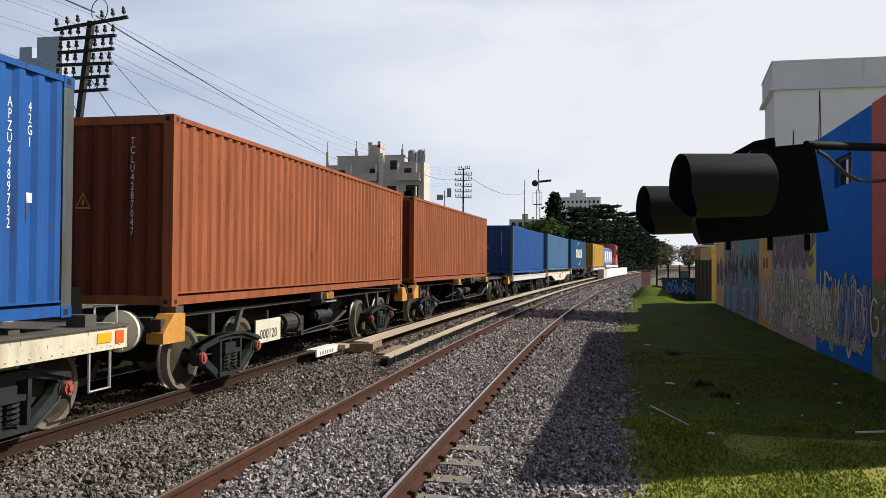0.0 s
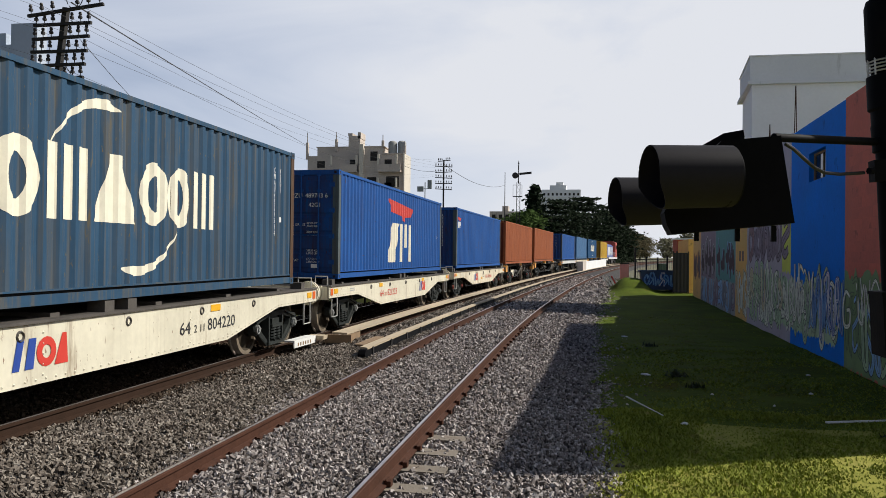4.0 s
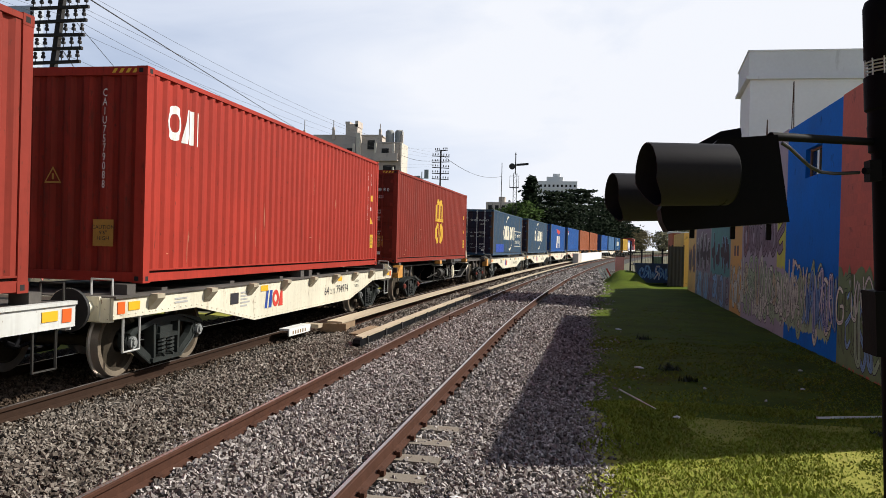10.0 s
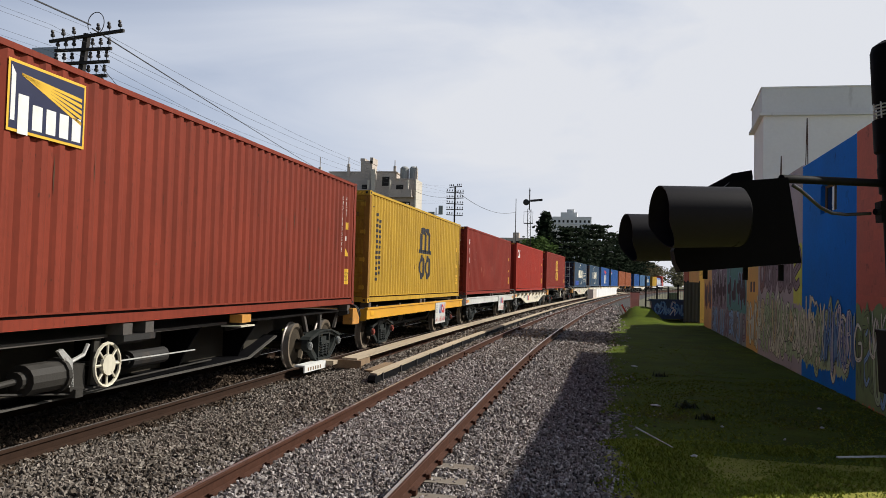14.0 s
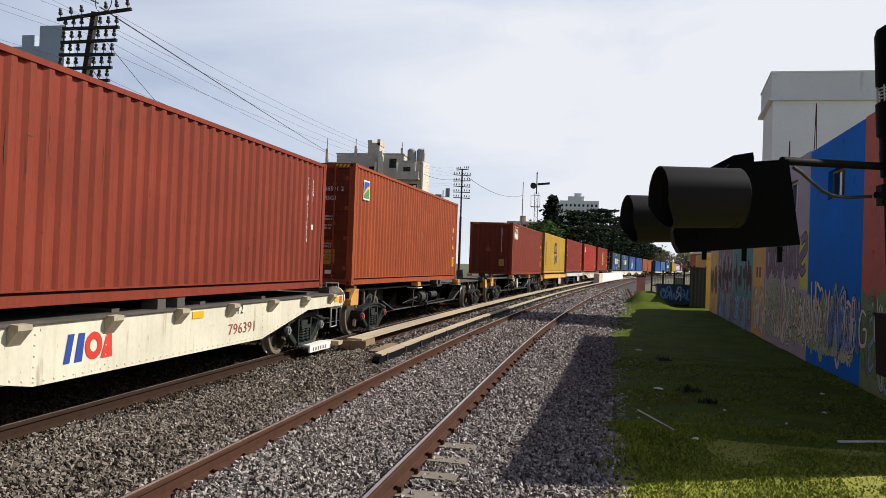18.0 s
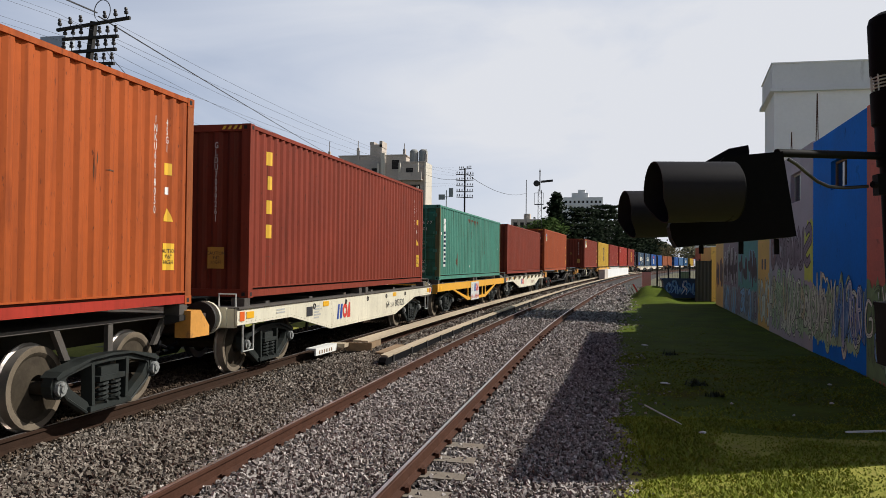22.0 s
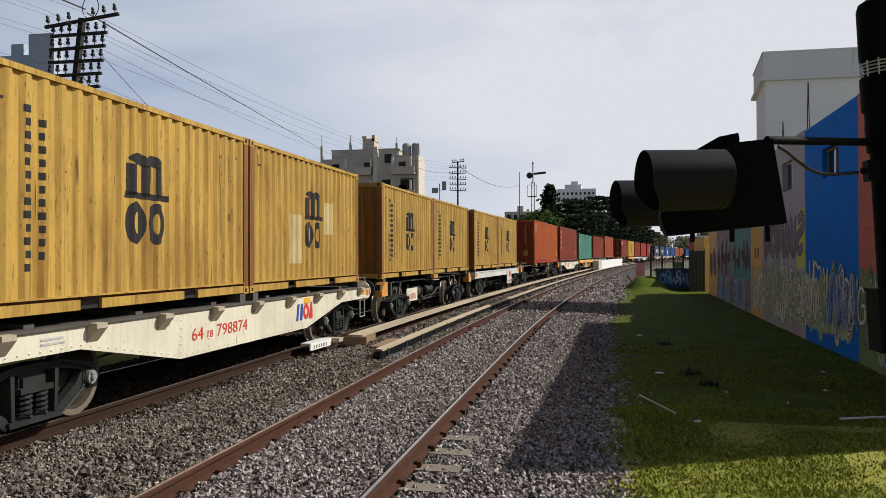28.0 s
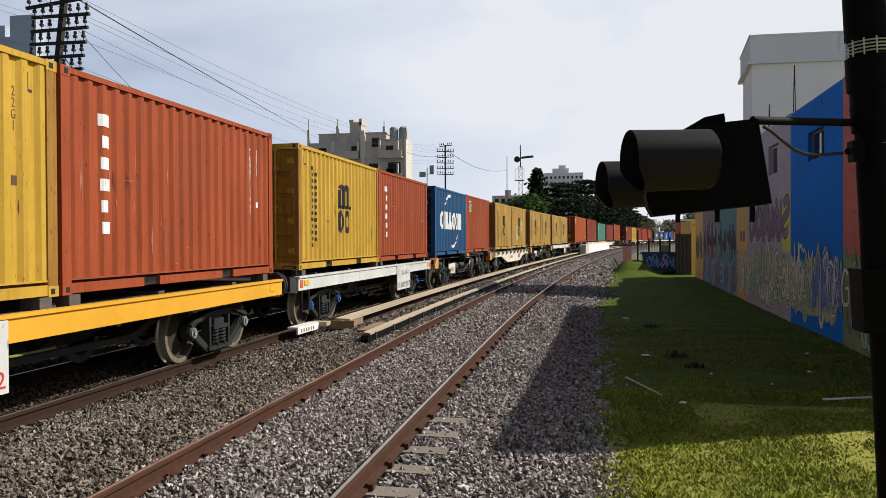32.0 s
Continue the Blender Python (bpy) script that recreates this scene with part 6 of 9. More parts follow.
    wagon("belly", -196.4, -182.8, "64 2 11 803320", "cream", badge=-1.8, num_at=2.5, num_mat=M_BLACKMARK)
    container("brown high cube container with yellow upright blocks", F40, HIGH, "brown", -195.82, code="GLDU 709926 1", kind_code="45G1",
              marks=[(word_column(-5.25, 3.87, 2.17, 0.34, 4), M_YELLOWMARK, "yellow " + down)])
    wagon("spine", -216.2, -197.4, colour="dark", cap="grey")
    container("orange high cube container streaked with rust", F40, HIGH, "orange", -209.94, code="INKU 661805 0", kind_code="45G1",
              marks=[(fitted(SLANTS, -5.44, -5.05, 3.4, 3.9), M_CREAMMARK, "cream slanted bars")])
    # twenty foot pairs
    MSC = [(fitted(logo_arch(), -0.5, 0.55, 2.03, 3.2), M_FADEDMARK, "black arched uprights over two rings"), (word_column(-2.19, 3.47, 1.69, 0.14, 13), M_FADEDMARK, "black " + down),
           (word_column(-1.96, 3.35, 1.81, 0.12, 11, 2), M_FADEDMARK, "black " + down)]
    patched = MSC[:1] + [([rect(0.92, 1.42, 0.58, 0.68)], M_PALEPATCH, "pale painted-over patch"), ([rect(-0.9, 0.95, 0.62, 0.95)], M_PALEPATCH, "pale painted-over patch")]
    TRI = [(word_column(-2.16, 3.46, 1.89, 0.34, 6), M_WHITEMARK, "white " + down)]

    def pair(tail, kind, colour, rear, front, number, badge, head_gap=0.2, **kw):
        wagon(kind, tail - head_gap, tail + 12.2 + head_gap, number, colour, badge=badge, **kw)
        for (lab, col, doors, code, marks), s in ((rear, tail), (front, tail + 6.14)):
            container(lab, F20, STD, col, s, doors, True, code, "22G1", marks)
    yel = "mustard twenty foot container with black emblem and rust streaks"
    tri = "oxide red twenty foot container with white upright blocks"
    pair(-229.6, "beam", "white", (yel, "yellow", False, "MEDU 168202 4", MSC), (yel, "yellow", False, "MEDU 274416 1", MSC), "64 2 13 812420", 2.7, plate=1.45)
    pair(-243.04, "spine", "dark", (yel, "yellow", False, "MEDU 269141 3", MSC), (yel, "yellow", True, "MEDU 350072 5", MSC), "64 00705", -2.45, num_mat=M_REDMARK)
    pair(-257.3, "belly", "cream", (yel, "yellow", False, "MEDU 310555 2", MSC), (yel, "yellow", True, "MEDU 297748 0", patched), "64 18 798874", 2.2, 0.6, num_at=-1.2, pockets=True)
    pair(-271.5, "spine", "dark", ("navy twenty foot container with cream rings and arcs", "navy", True, "CMAU 108559 0",
                                   rings_marks(-2.06, 1.97, 2.26, 2.95, ((-1.35, 2.97), (-0.07, 3.58)), ((-0.07, 1.6), (1.28, 2.14)), M_WHITEMARK)),
         ("oxide red twenty foot container with a striped placard", "rust", False, "LTIU 850533 4", []), "007013", -2.53, 0.35)
    striped_placard(MOVERS[-1][0], -2.09, 2.1, F20)
    pair(-285.0, "beam", "white", (yel, "mustard", True, "MEDU 192633 7", MSC), (tri, "rust", False, "TRHU 050569", TRI), "11 609297", 2.32, num_mat=M_BLACKMARK, cap="blue")
    pair(-298.6, "beam", "amber", (yel, "mustard", True, "MEDU 220184 3", MSC), (tri, "rust", False, "TRHU 312447", TRI), "64 11 605512", -1.78)


SPRAY_GREEN = mat("green placard paint", (0.06, 0.25, 0.05), 0.5, 0, 0.1, 4, 30, 0.02)
M_BLUEDARK = mat("dark blue placard paint", (0.008, 0.012, 0.05), 0.5, 0, 0.15, 4, 30, 0.02)
PATCH_BLUE = mat("bright blue patch paint", (0.012, 0.066, 0.40), 0.55, 0, 0.1, 2, 20, 0.05)
M_LOCOWHITE = mat("loco white", (0.7, 0.7, 0.68), 0.4, 0, 0.08, 2, 20, 0.03)
M_LOCOBLUE = mat("loco blue", (0.02, 0.07, 0.30), 0.4, 0, 0.08, 2, 20, 0.03)
M_LOCORED = mat("loco red", (0.5, 0.06, 0.03), 0.4, 0, 0.08, 2, 20, 0.03)


def locomotive(tail):
    ob = thing("locomotive", "Red, white and blue diesel locomotive hauling the train", "locomotive")
    hl = 8.6
    m = Mesh()
    m.box(-1.4, 1.4, -hl, hl, 1.05, 1.35)
    part("underframe", m, M_LOCOWHITE, ob)
    m = Mesh()
    m.box(-0.95, 0.95, -hl + 1.0, hl - 4.6, 1.35, 3.45)
    m.prism([(-0.95, 3.45), (0.95, 3.45), (0.6, 3.7), (-0.6, 3.7)], "y", -hl + 1.2, hl - 4.8)
    part("long_hood", m, M_LOCOBLUE, ob)
    for y in (-6.2, -3.6, -1.0, 1.4):
        m = Mesh()
        m.box(0.955, 0.975, y, y + 1.7, 1.7, 3.2)
        part("hood_door", m, M_LOCOWHITE, ob, "white hood door stripe")
    m = Mesh()
    m.box(-1.45, 1.45, hl - 4.6, hl - 2.0, 1.35, 4.1)
    m.prism([(-1.5, 4.1), (1.5, 4.1), (0.9, 4.35), (-0.9, 4.35)], "y", hl - 4.7, hl - 1.9)
    cab = part("cab", m, M_LOCORED, ob)
    for y in (hl - 4.2, hl - 3.2):
        m = Mesh()
        m.box(1.452, 1.47, y, y + 0.75, 2.8, 3.6)
        part("cab_window", m, M_GLASS, cab)
    m = Mesh()
    m.box(-0.9, 0.9, hl - 2.0, hl - 0.5, 1.35, 2.8)
    part("short_hood", m, M_LOCORED, ob)
    m = Mesh()
    m.box(-1.2, 1.2, -1.8, 1.8, 0.35, 1.05)
    part("fuel_tank", m, M_DARKFRAME, ob)
    for sx in (-1, 1):
        m = Mesh()
        for i in range(12):
            y = -hl + 0.4 + i * 1.5
            m.cyl((sx * 1.38, y, 1.35), (sx * 1.38, y, 2.2), 0.02, 5)
        m.tube([(sx * 1.38, -hl + 0.4, 2.2), (sx * 1.38, hl - 0.4, 2.2)], 0.02, 5)
        part("handrail", m, M_LOCOWHITE, ob)
    buffer_gear(ob, hl)
    bogie(ob, hl - 3.0, "grey", tail + hl)
    bogie(ob, -hl + 3.0, "grey", tail + hl)
    MOVERS.append((ob, tail + hl, 0.0))


build_train()

# ---- crossing signal beside the camera ----


def tunnel_hood(mesh, c, ax, r, top, low, n=28, thick=0.004):
    """A tube hood with its underside cut back."""
    u = Vector((0, 0, 1))
    w = ax.cross(u).normalized()
    u = w.cross(ax).normalized()
    vs = []
    for layer in (r, r - thick):
        for k in range(n):
            a = 2 * math.pi * k / n
            q = u * math.sin(a) * layer + w * math.cos(a) * layer
            f = (1 + math.sin(a)) / 2
            vs += [tuple(c + q * (1 - 0.06 * max(0.0, -math.sin(a)))), tuple(c + q + ax * (low + (top - low) * min(1, f * 2.8)))]
    k1, fs = 2 * n, []
    for base in (0, k1):
        fs += [(base + 2 * k, base + 2 * k + 1, base + 2 * ((k + 1) % n) + 1, base + 2 * ((k + 1) % n)) for k in range(n)]
    fs += [(2 * k + 1, 2 * ((k + 1) % n) + 1, k1 + 2 * ((k + 1) % n) + 1, k1 + 2 * k + 1) for k in range(n)]
    return mesh.add(vs, fs)


def crossing_signal():
    ob = thing("crossing_signal", "Black level crossing signal with two hooded lamps on an arm", "crossing signal", pose(1.30, 4.08, 0))
    # the mast leans a little towards the track
    lean = Matrix.Translation((0.02, 0, 2.85)) @ Matrix.Rotation(radians(-2.86), 4, "Y") @ Matrix.Translation((0, 0, -2.85))
    m = Mesh()
    m.lathe([(0.0, GRASS_Z - 0.1), (0.16, GRASS_Z - 0.1), (0.16, GRASS_Z + 0.05), (0.066, GRASS_Z + 0.08), (0.062, 1.45), (0.0, 1.45)], 24)
    part("mast_base", m, M_BLACK, ob, smooth=True, at=lean)
    m = Mesh()
    m.box(-0.112, 0.112, -0.09, 0.09, 1.42, 1.70)
    m.box(-0.116, 0.116, -0.094, 0.094, 1.70, 1.715)
    part("junction_box", m, M_BLACK, ob, "black junction box on the mast", at=lean)
    m = Mesh()
    m.lathe([(0.082, 1.55), (0.082, 2.44), (0.0, 2.44)], 20)
    part("mast", m, M_BLACK, ob, smooth=True, at=lean)
    m = Mesh()
    m.lathe([(0.0, 2.40), (0.095, 2.42), (0.098, 2.47), (0.095, 2.48), (0.095, 2.54), (0.107, 2.55), (0.107, 2.70), (0.085, 2.71), (0.085, 2.78)], 24)
    part("bell_base", m, M_BLACK, ob, smooth=True, at=lean)
    m = Mesh()
    for i in range(4):
        z = 2.715 + 0.016 * i
        m.lathe([(0.099, z), (0.103, z + 0.004), (0.099, z + 0.008)], 24)
    for i in range(12):
        a = 2 * math.pi * i / 12
        m.cyl((0.1 * math.cos(a), 0.1 * math.sin(a), 2.70), (0.1 * math.cos(a), 0.1 * math.sin(a), 2.78), 0.004, 4)
    part("bell_grille", m, M_LIGHTGREY, ob, "wire grille of the bell", at=lean)
    m = Mesh()
    m.lathe([(0.10, 2.775), (0.104, 2.785), (0.104, 3.02), (0.095, 3.05), (0.06, 3.072), (0.0, 3.077)], 24)
    part("bell_cap", m, M_BLACK, ob, smooth=True, at=lean)
    m = Mesh()
    m.lathe([(0.083, 2.23), (0.094, 2.235), (0.094, 2.29), (0.083, 2.295)], 20)
    m.lathe([(0.083, 2.35), (0.094, 2.355), (0.094, 2.44), (0.083, 2.445)], 20)
    m.box(-0.125, -0.075, -0.10, -0.02, 2.215, 2.31)
    m.cyl((-0.13, -0.09, 2.262), (-0.15, -0.10, 2.262), 0.016, 8)
    m.cyl((0.08, -0.06, 2.38), (0.17, -0.08, 2.38), 0.016, 8)
    m.cyl((0.08, -0.06, 2.30), (0.14, -0.08, 2.30), 0.012, 8)
    part("clamp", m, M_BLACK, ob, smooth=True, at=lean)
    m = Mesh()
    m.cyl((-0.02, 0.0, 2.398), (-0.58, -0.44, 2.362), 0.018, 12)
    part("arm", m, M_BLACK, ob, "black steel pipe arm", smooth=True)
    m = Mesh()
    pts = [(-0.535, -0.44, 2.335), (-0.50, -0.43, 2.315), (-0.44, -0.35, 2.285), (-0.37, -0.24, 2.258), (-0.30, -0.15, 2.243), (-0.22, -0.09, 2.242), (-0.16, -0.08, 2.246), (-0.11, -0.07, 2.25)]
    m.tube([Vector(p) for p in pts], 0.008, 8)
    part("cable", m, M_CABLE, ob, "hanging black cable", smooth=True)
    ax = Vector((-0.965, -0.26, -0.015)).normalized()
    # one lamp behind the other along the track
    for i, c in enumerate((Vector((-0.835, -0.755, 2.166)), Vector((-0.925, 0.215, 2.138)))):
        m = Mesh()
        m.cyl(c - ax * (0.04 if i == 0 else 0.16), c - ax * 0.002, 0.110, 26, 0, 0.117)
        lamp = part("lamp_housing", m, M_BLACK, ob, smooth=True)
        hood = Mesh()
        tunnel_hood(hood, c - ax * 0.03, ax, 0.122, 0.32, 0.27)
        part("hood", hood, M_HOOD, lamp, "faded black tube hood", smooth=True)
        lens = Mesh()
        lens.lathe([(0.085, 0.0), (0.06, 0.012), (0.0, 0.02)], 20)
        rot = ax.to_track_quat("Z", "Y").to_matrix().to_4x4()
        part("lens", lens, M_LENS, lamp, "dark red lens", at=Matrix.Translation(c) @ rot, smooth=True)
    # black sheet box that carries the lamps
    m = Mesh()
    m.prism([(-1.004, 1.951), (-0.534, 1.999), (-0.588, 2.347), (-0.814, 2.329), (-1.00, 2.12), (-1.035, 2.04), (-1.025, 1.99)], "y", -0.60, -0.42)
    m.prism([(-0.80, 1.975), (-0.512, 2.005), (-0.568, 2.36), (-0.795, 2.34)], "y", -0.42, -0.20)
    board = part("terminal_box", m, M_BLACK, ob, "black sheet steel terminal box")
    m = Mesh()
    m.cyl((-0.785, -0.60, 2.19), (-0.785, -0.612, 2.19), 0.009, 8)
    part("lock_stud", m, M_LIGHTGREY, board)
    m = Mesh()
    m.prism([(-0.90, 2.33), (-0.856, 2.352), (-0.745, 2.415), (-0.66, 2.43), (-0.655, 2.40), (-0.66, 2.33)], "y", -0.22, -0.14)
    part("rear_hood", m, M_BLACK, ob, "hood of the lamp facing the other way")
    for x in (-0.90, -0.74, -0.60):
        m = Mesh()
        m.box(x - 0.009, x + 0.009, -0.55, -0.53, 1.925, 1.99)
        part("drain_bolt", m, M_BLACK, ob)
    m = Mesh()
    m.cyl((-0.72, -0.45, 2.10), (-0.80, 0.30, 2.10), 0.035, 12)
    part("cross_arm", m, M_BLACK, ob)
    return ob


M_LENS = pane("dark red lens", (0.06, 0.006, 0.005))

# ---- painted wall on the right ----
WX = lambda y: 4.42 + 0.029 * y
WALLPAINT = {
    "red": mat("brick red wall paint", (0.64, 0.155, 0.10), 0.85, 0, 0.2, 0.8, 12, 0.3, (0.2, 0.05, 0.035), 0.4, 2),
    "blue": mat("strong blue wall paint", (0.008, 0.20, 0.74), 0.85, 0, 0.18, 0.8, 12, 0.3, (0.002, 0.055, 0.24), 0.4, 2, spec=0.1),
    "lilac": mat("faded lilac wall paint", (0.47, 0.42, 0.47), 0.85, 0, 0.16, 0.8, 12, 0.3, (0.22, 0.2, 0.22), 0.4, 2),
    "orange": mat("ochre wall paint", (0.800, 0.474, 0.124), 0.85, 0, 0.16, 0.8, 12, 0.3, (0.3, 0.16, 0.06), 0.4, 2),
    "grey": mat("grey teal wall paint", (0.30, 0.33, 0.35), 0.85, 0, 0.3, 0.8, 12, 0.3, (0.1, 0.16, 0.17), 0.6, 1.2),
    "yellow": mat("yellow ochre wall paint", (0.790, 0.491, 0.176), 0.85, 0, 0.16, 0.8, 12, 0.3, (0.3, 0.2, 0.1), 0.4, 2),
    "plum": mat("dark wall paint", (0.176, 0.124, 0.105), 0.85, 0, 0.25, 0.8, 12, 0.3),
}
SPRAY = {
    "cream": mat("pale spray paint", (0.750, 0.780, 0.630), 0.7, 0, 0.2, 3, 20, 0.02),
    "lime": mat("pale green spray paint", (0.420, 0.570, 0.330), 0.7, 0, 0.2, 3, 20, 0.02),
    "black": mat("black spray paint", (0.025, 0.022, 0.03), 0.7, 0, 0.2, 3, 20, 0.02),
    "brown": mat("plum spray paint", (0.10, 0.06, 0.065), 0.7, 0, 0.2, 3, 20, 0.02),
    "sky": mat("light blue spray paint", (0.240, 0.450, 0.675), 0.7, 0, 0.2, 3, 20, 0.02),
    "lemon": mat("yellow green spray paint", (0.630, 0.660, 0.075), 0.7, 0, 0.2, 3, 20, 0.02),
    "mauve": mat("mauve spray paint", (0.26, 0.20, 0.24), 0.8, 0, 0.2, 3, 20, 0.02),
    "plum": mat("dark plum spray paint", (0.05, 0.025, 0.03), 0.8, 0, 0.2, 3, 20, 0.02),
    "teal": mat("teal spray paint", (0.10, 0.30, 0.28), 0.8, 0, 0.2, 3, 20, 0.02),
    "moss": mat("dull green spray paint", (0.20, 0.30, 0.12), 0.8, 0, 0.3, 2, 20, 0.02),
    "lemonpale": mat("pale yellow spray paint", (0.66, 0.60, 0.36), 0.8, 0, 0.25, 3, 20, 0.02),
    "rosedull": mat("dull rose spray paint", (0.30, 0.17, 0.18), 0.8, 0, 0.25, 3, 20, 0.02),
    "greydull": mat("grey blue spray paint", (0.20, 0.23, 0.27), 0.8, 0, 0.3, 3, 20, 0.02),
    "blue": mat("blue spray paint", (0.01, 0.08, 0.34), 0.8, 0, 0.2, 3, 20, 0.02),
    "orange": mat("orange spray paint", (0.62, 0.25, 0.05), 0.8, 0, 0.2, 3, 20, 0.02),
    "white": mat("white spray paint", (0.70, 0.70, 0.70), 0.7, 0, 0.2, 3, 20, 0.02),
    "rose": mat("pink spray paint", (0.675, 0.180, 0.150), 0.7, 0, 0.2, 3, 20, 0.02),
}


def wall_piece(name, y0, y1, z1, colour, label, openings=(), thick=0.3):
    """A stretch of wall with real openings: (ya, yb, za, zb)."""
    m = Mesh()
    z0 = GRASS_Z - 0.3

    def slab(a, b, lo, hi):
        if b - a > 0.002 and hi - lo > 0.002:
            m.prism([(WX(a), a), (WX(a) + thick, a), (WX(b) + thick, b), (WX(b), b)], "z", lo, hi)
    cur = y0
    for ya, yb, za, zb in sorted(openings):
        slab(cur, ya, z0, z1)
        slab(ya, yb, z0, za)
        slab(ya, yb, zb, z1)
        cur = yb
    slab(cur, y1, z0, z1)
    ob = part(name, m, WALLPAINT[colour])
    tagged(ob, label, "wall", kind="structure")
    return ob


def wall_window(ob, ya, yb, za, zb, label, frame_mat=None):
    fr = Mesh()
    x = WX((ya + yb) / 2) + 0.12
    t = 0.05
    fr.box(x, x + 0.06, ya, ya + t, za, zb)
    fr.box(x, x + 0.06, yb - t, yb, za, zb)
    fr.box(x, x + 0.06, ya + t, yb - t, za, za + t)
    fr.box(x, x + 0.06, ya + t, yb - t, zb - t, zb)
    fr.box(x + 0.005, x + 0.05, (ya + yb) / 2 - 0.025, (ya + yb) / 2 + 0.025, za + t, zb - t)
    win = part("window_frame", fr, frame_mat or M_LIGHTGREY, ob, label)
    g = Mesh()
    g.box(x + 0.025, x + 0.032, ya + t, yb - t, za + t, zb - t)
    part("pane", g, M_GLASS, win)


def smooth_line(pts, n=5):
    """Points of a smooth curve through the given ones."""
    out = []
    for i in range(len(pts) - 1):
        p0, p1, p2, p3 = pts[max(i - 1, 0)], pts[i], pts[i + 1], pts[min(i + 2, len(pts) - 1)]
        for k in range(n):
            t = k / n
            out.append(tuple(0.5 * (2 * b + (c - a) * t + (2 * a - 5 * b + 4 * c - d) * t * t + (3 * b - a - 3 * c + d) * t ** 3) for a, b, c, d in zip(p0, p1, p2, p3)))
    return out + [pts[-1]]


def ribbon(mesh, pts, put, e, w, ends=0.5):
    """A flat painted stroke along points (u, v), lifted by e."""
    n, vs = len(pts), []
    for i, (u, v) in enumerate(pts):
        a, b = pts[max(i - 1, 0)], pts[min(i + 1, n - 1)]
        du, dv = b[0] - a[0], b[1] - a[1]
        ll = math.hypot(du, dv) or 1
        k = w * (ends + (1 - ends) * min(1, 4 * i / n, 4 * (n - 1 - i) / n))
        vs += [put(u - dv / ll * k, v + du / ll * k, e), put(u + dv / ll * k, v - du / ll * k, e)]
    mesh.add(vs, [(2 * i, 2 * i + 1, 2 * i + 3, 2 * i + 2) for i in range(n - 1)])


STROKES = (
    [(0.8, 0.85), (0.35, 1.0), (0.1, 0.72), (0.5, 0.5), (0.85, 0.28), (0.55, 0.0), (0.1, 0.15)],
    [(0.75, 0.85), (0.3, 0.95), (0.1, 0.5), (0.3, 0.05), (0.8, 0.1), (0.85, 0.45), (0.5, 0.5)],
    [(0.1, 1.0), (0.12, 0.35), (0.4, 0.0), (0.75, 0.3), (0.8, 1.0)],
    [(0.05, 0.9), (0.25, 0.1), (0.5, 0.75), (0.72, 0.05), (0.95, 1.0)],
    [(0.2, 0.0), (0.25, 0.9), (0.7, 1.0), (0.8, 0.65), (0.35, 0.5), (0.9, 0.0)],
    [(0.5, 1.0), (0.1, 0.55), (0.45, 0.0), (0.9, 0.5), (0.5, 1.0), (0.4, 0.6)],
    [(0.15, 1.0), (0.3, 0.55), (0.2, 0.0), (0.6, 0.1), (0.7, 0.6), (0.9, 0.95)],
)


def sprayed(parent, put, u0, u1, v0, v1, n, fills, seed, line="black", fat=0.075, thin=0.013, wide=1.25, base=0.004, label="sprayed bubble shapes", size=(0.62, 1.0)):
    """Rows of looping bubble strokes with dark outlines, overlapping; put(u, v, lift) lays a point on the wall."""
    rnd = random.Random(seed)
    fill, out = {k: Mesh() for k in fills}, Mesh()
    cell = (u1 - u0) / n
    for i in range(n):
        cu, hh = u0 + cell * i, (v1 - v0) * rnd.uniform(*size)
        cv = rnd.uniform(v0, v1 - hh)
        flip, lean = rnd.random() < 0.5, rnd.uniform(-0.25, 0.25)
        raw = STROKES[rnd.randrange(len(STROKES))]
        pts = smooth_line([(cu + cell * wide * ((1 - a if flip else a) + lean * b - 0.1) + rnd.uniform(-0.06, 0.06) * cell, cv + hh * (b + rnd.uniform(-0.06, 0.06))) for a, b in raw])
        e, w = base + 0.0005 * (i % 9), fat * rnd.uniform(0.7, 1.2)
        ribbon(out, pts, put, e, w + thin * 1.6, 0.8)
        ribbon(fill[rnd.choice(fills)], pts, put, e + 0.00022, w, 0.7)
        ribbon(out, pts[3:-3], put, e + 0.0004, thin * 0.45, 0.2)
    for k, f in fill.items():
        if f.v:
            part("spray_fill", f, SPRAY[k], parent, label)
    part("spray_outline", out, SPRAY[line], parent, "looping sprayed outlines")


def ragged(parent, put, u0, u1, v0, v1, colour, seed, base=0.0022, teeth=0.35, label="ragged patch of sprayed paint"):
    """A ground of paint with an uneven top and runs at the foot."""
    rnd = random.Random(seed)
    m = Mesh()
    n = max(8, int((u1 - u0) / 0.07))
    us = [u0 + (u1 - u0) * i / n for i in range(n + 1)]
    top = [v1 - teeth * abs(math.sin(3.1 * u + seed) * 0.6 + math.sin(7.7 * u) * 0.4) * rnd.uniform(0.5, 1) for u in us]
    low = [v0 + 0.12 * rnd.random() for u in us]
    m.add([put(u, b, base) for u, b in zip(us, low)] + [put(u, b, base) for u, b in zip(us, top)], [(i, i + 1, n + 2 + i, n + 1 + i) for i in range(n)])
    part("spray_ground", m, SPRAY[colour], parent, label)


def on_wall(u, v, e):
    return (WX(u) - e, u, v)


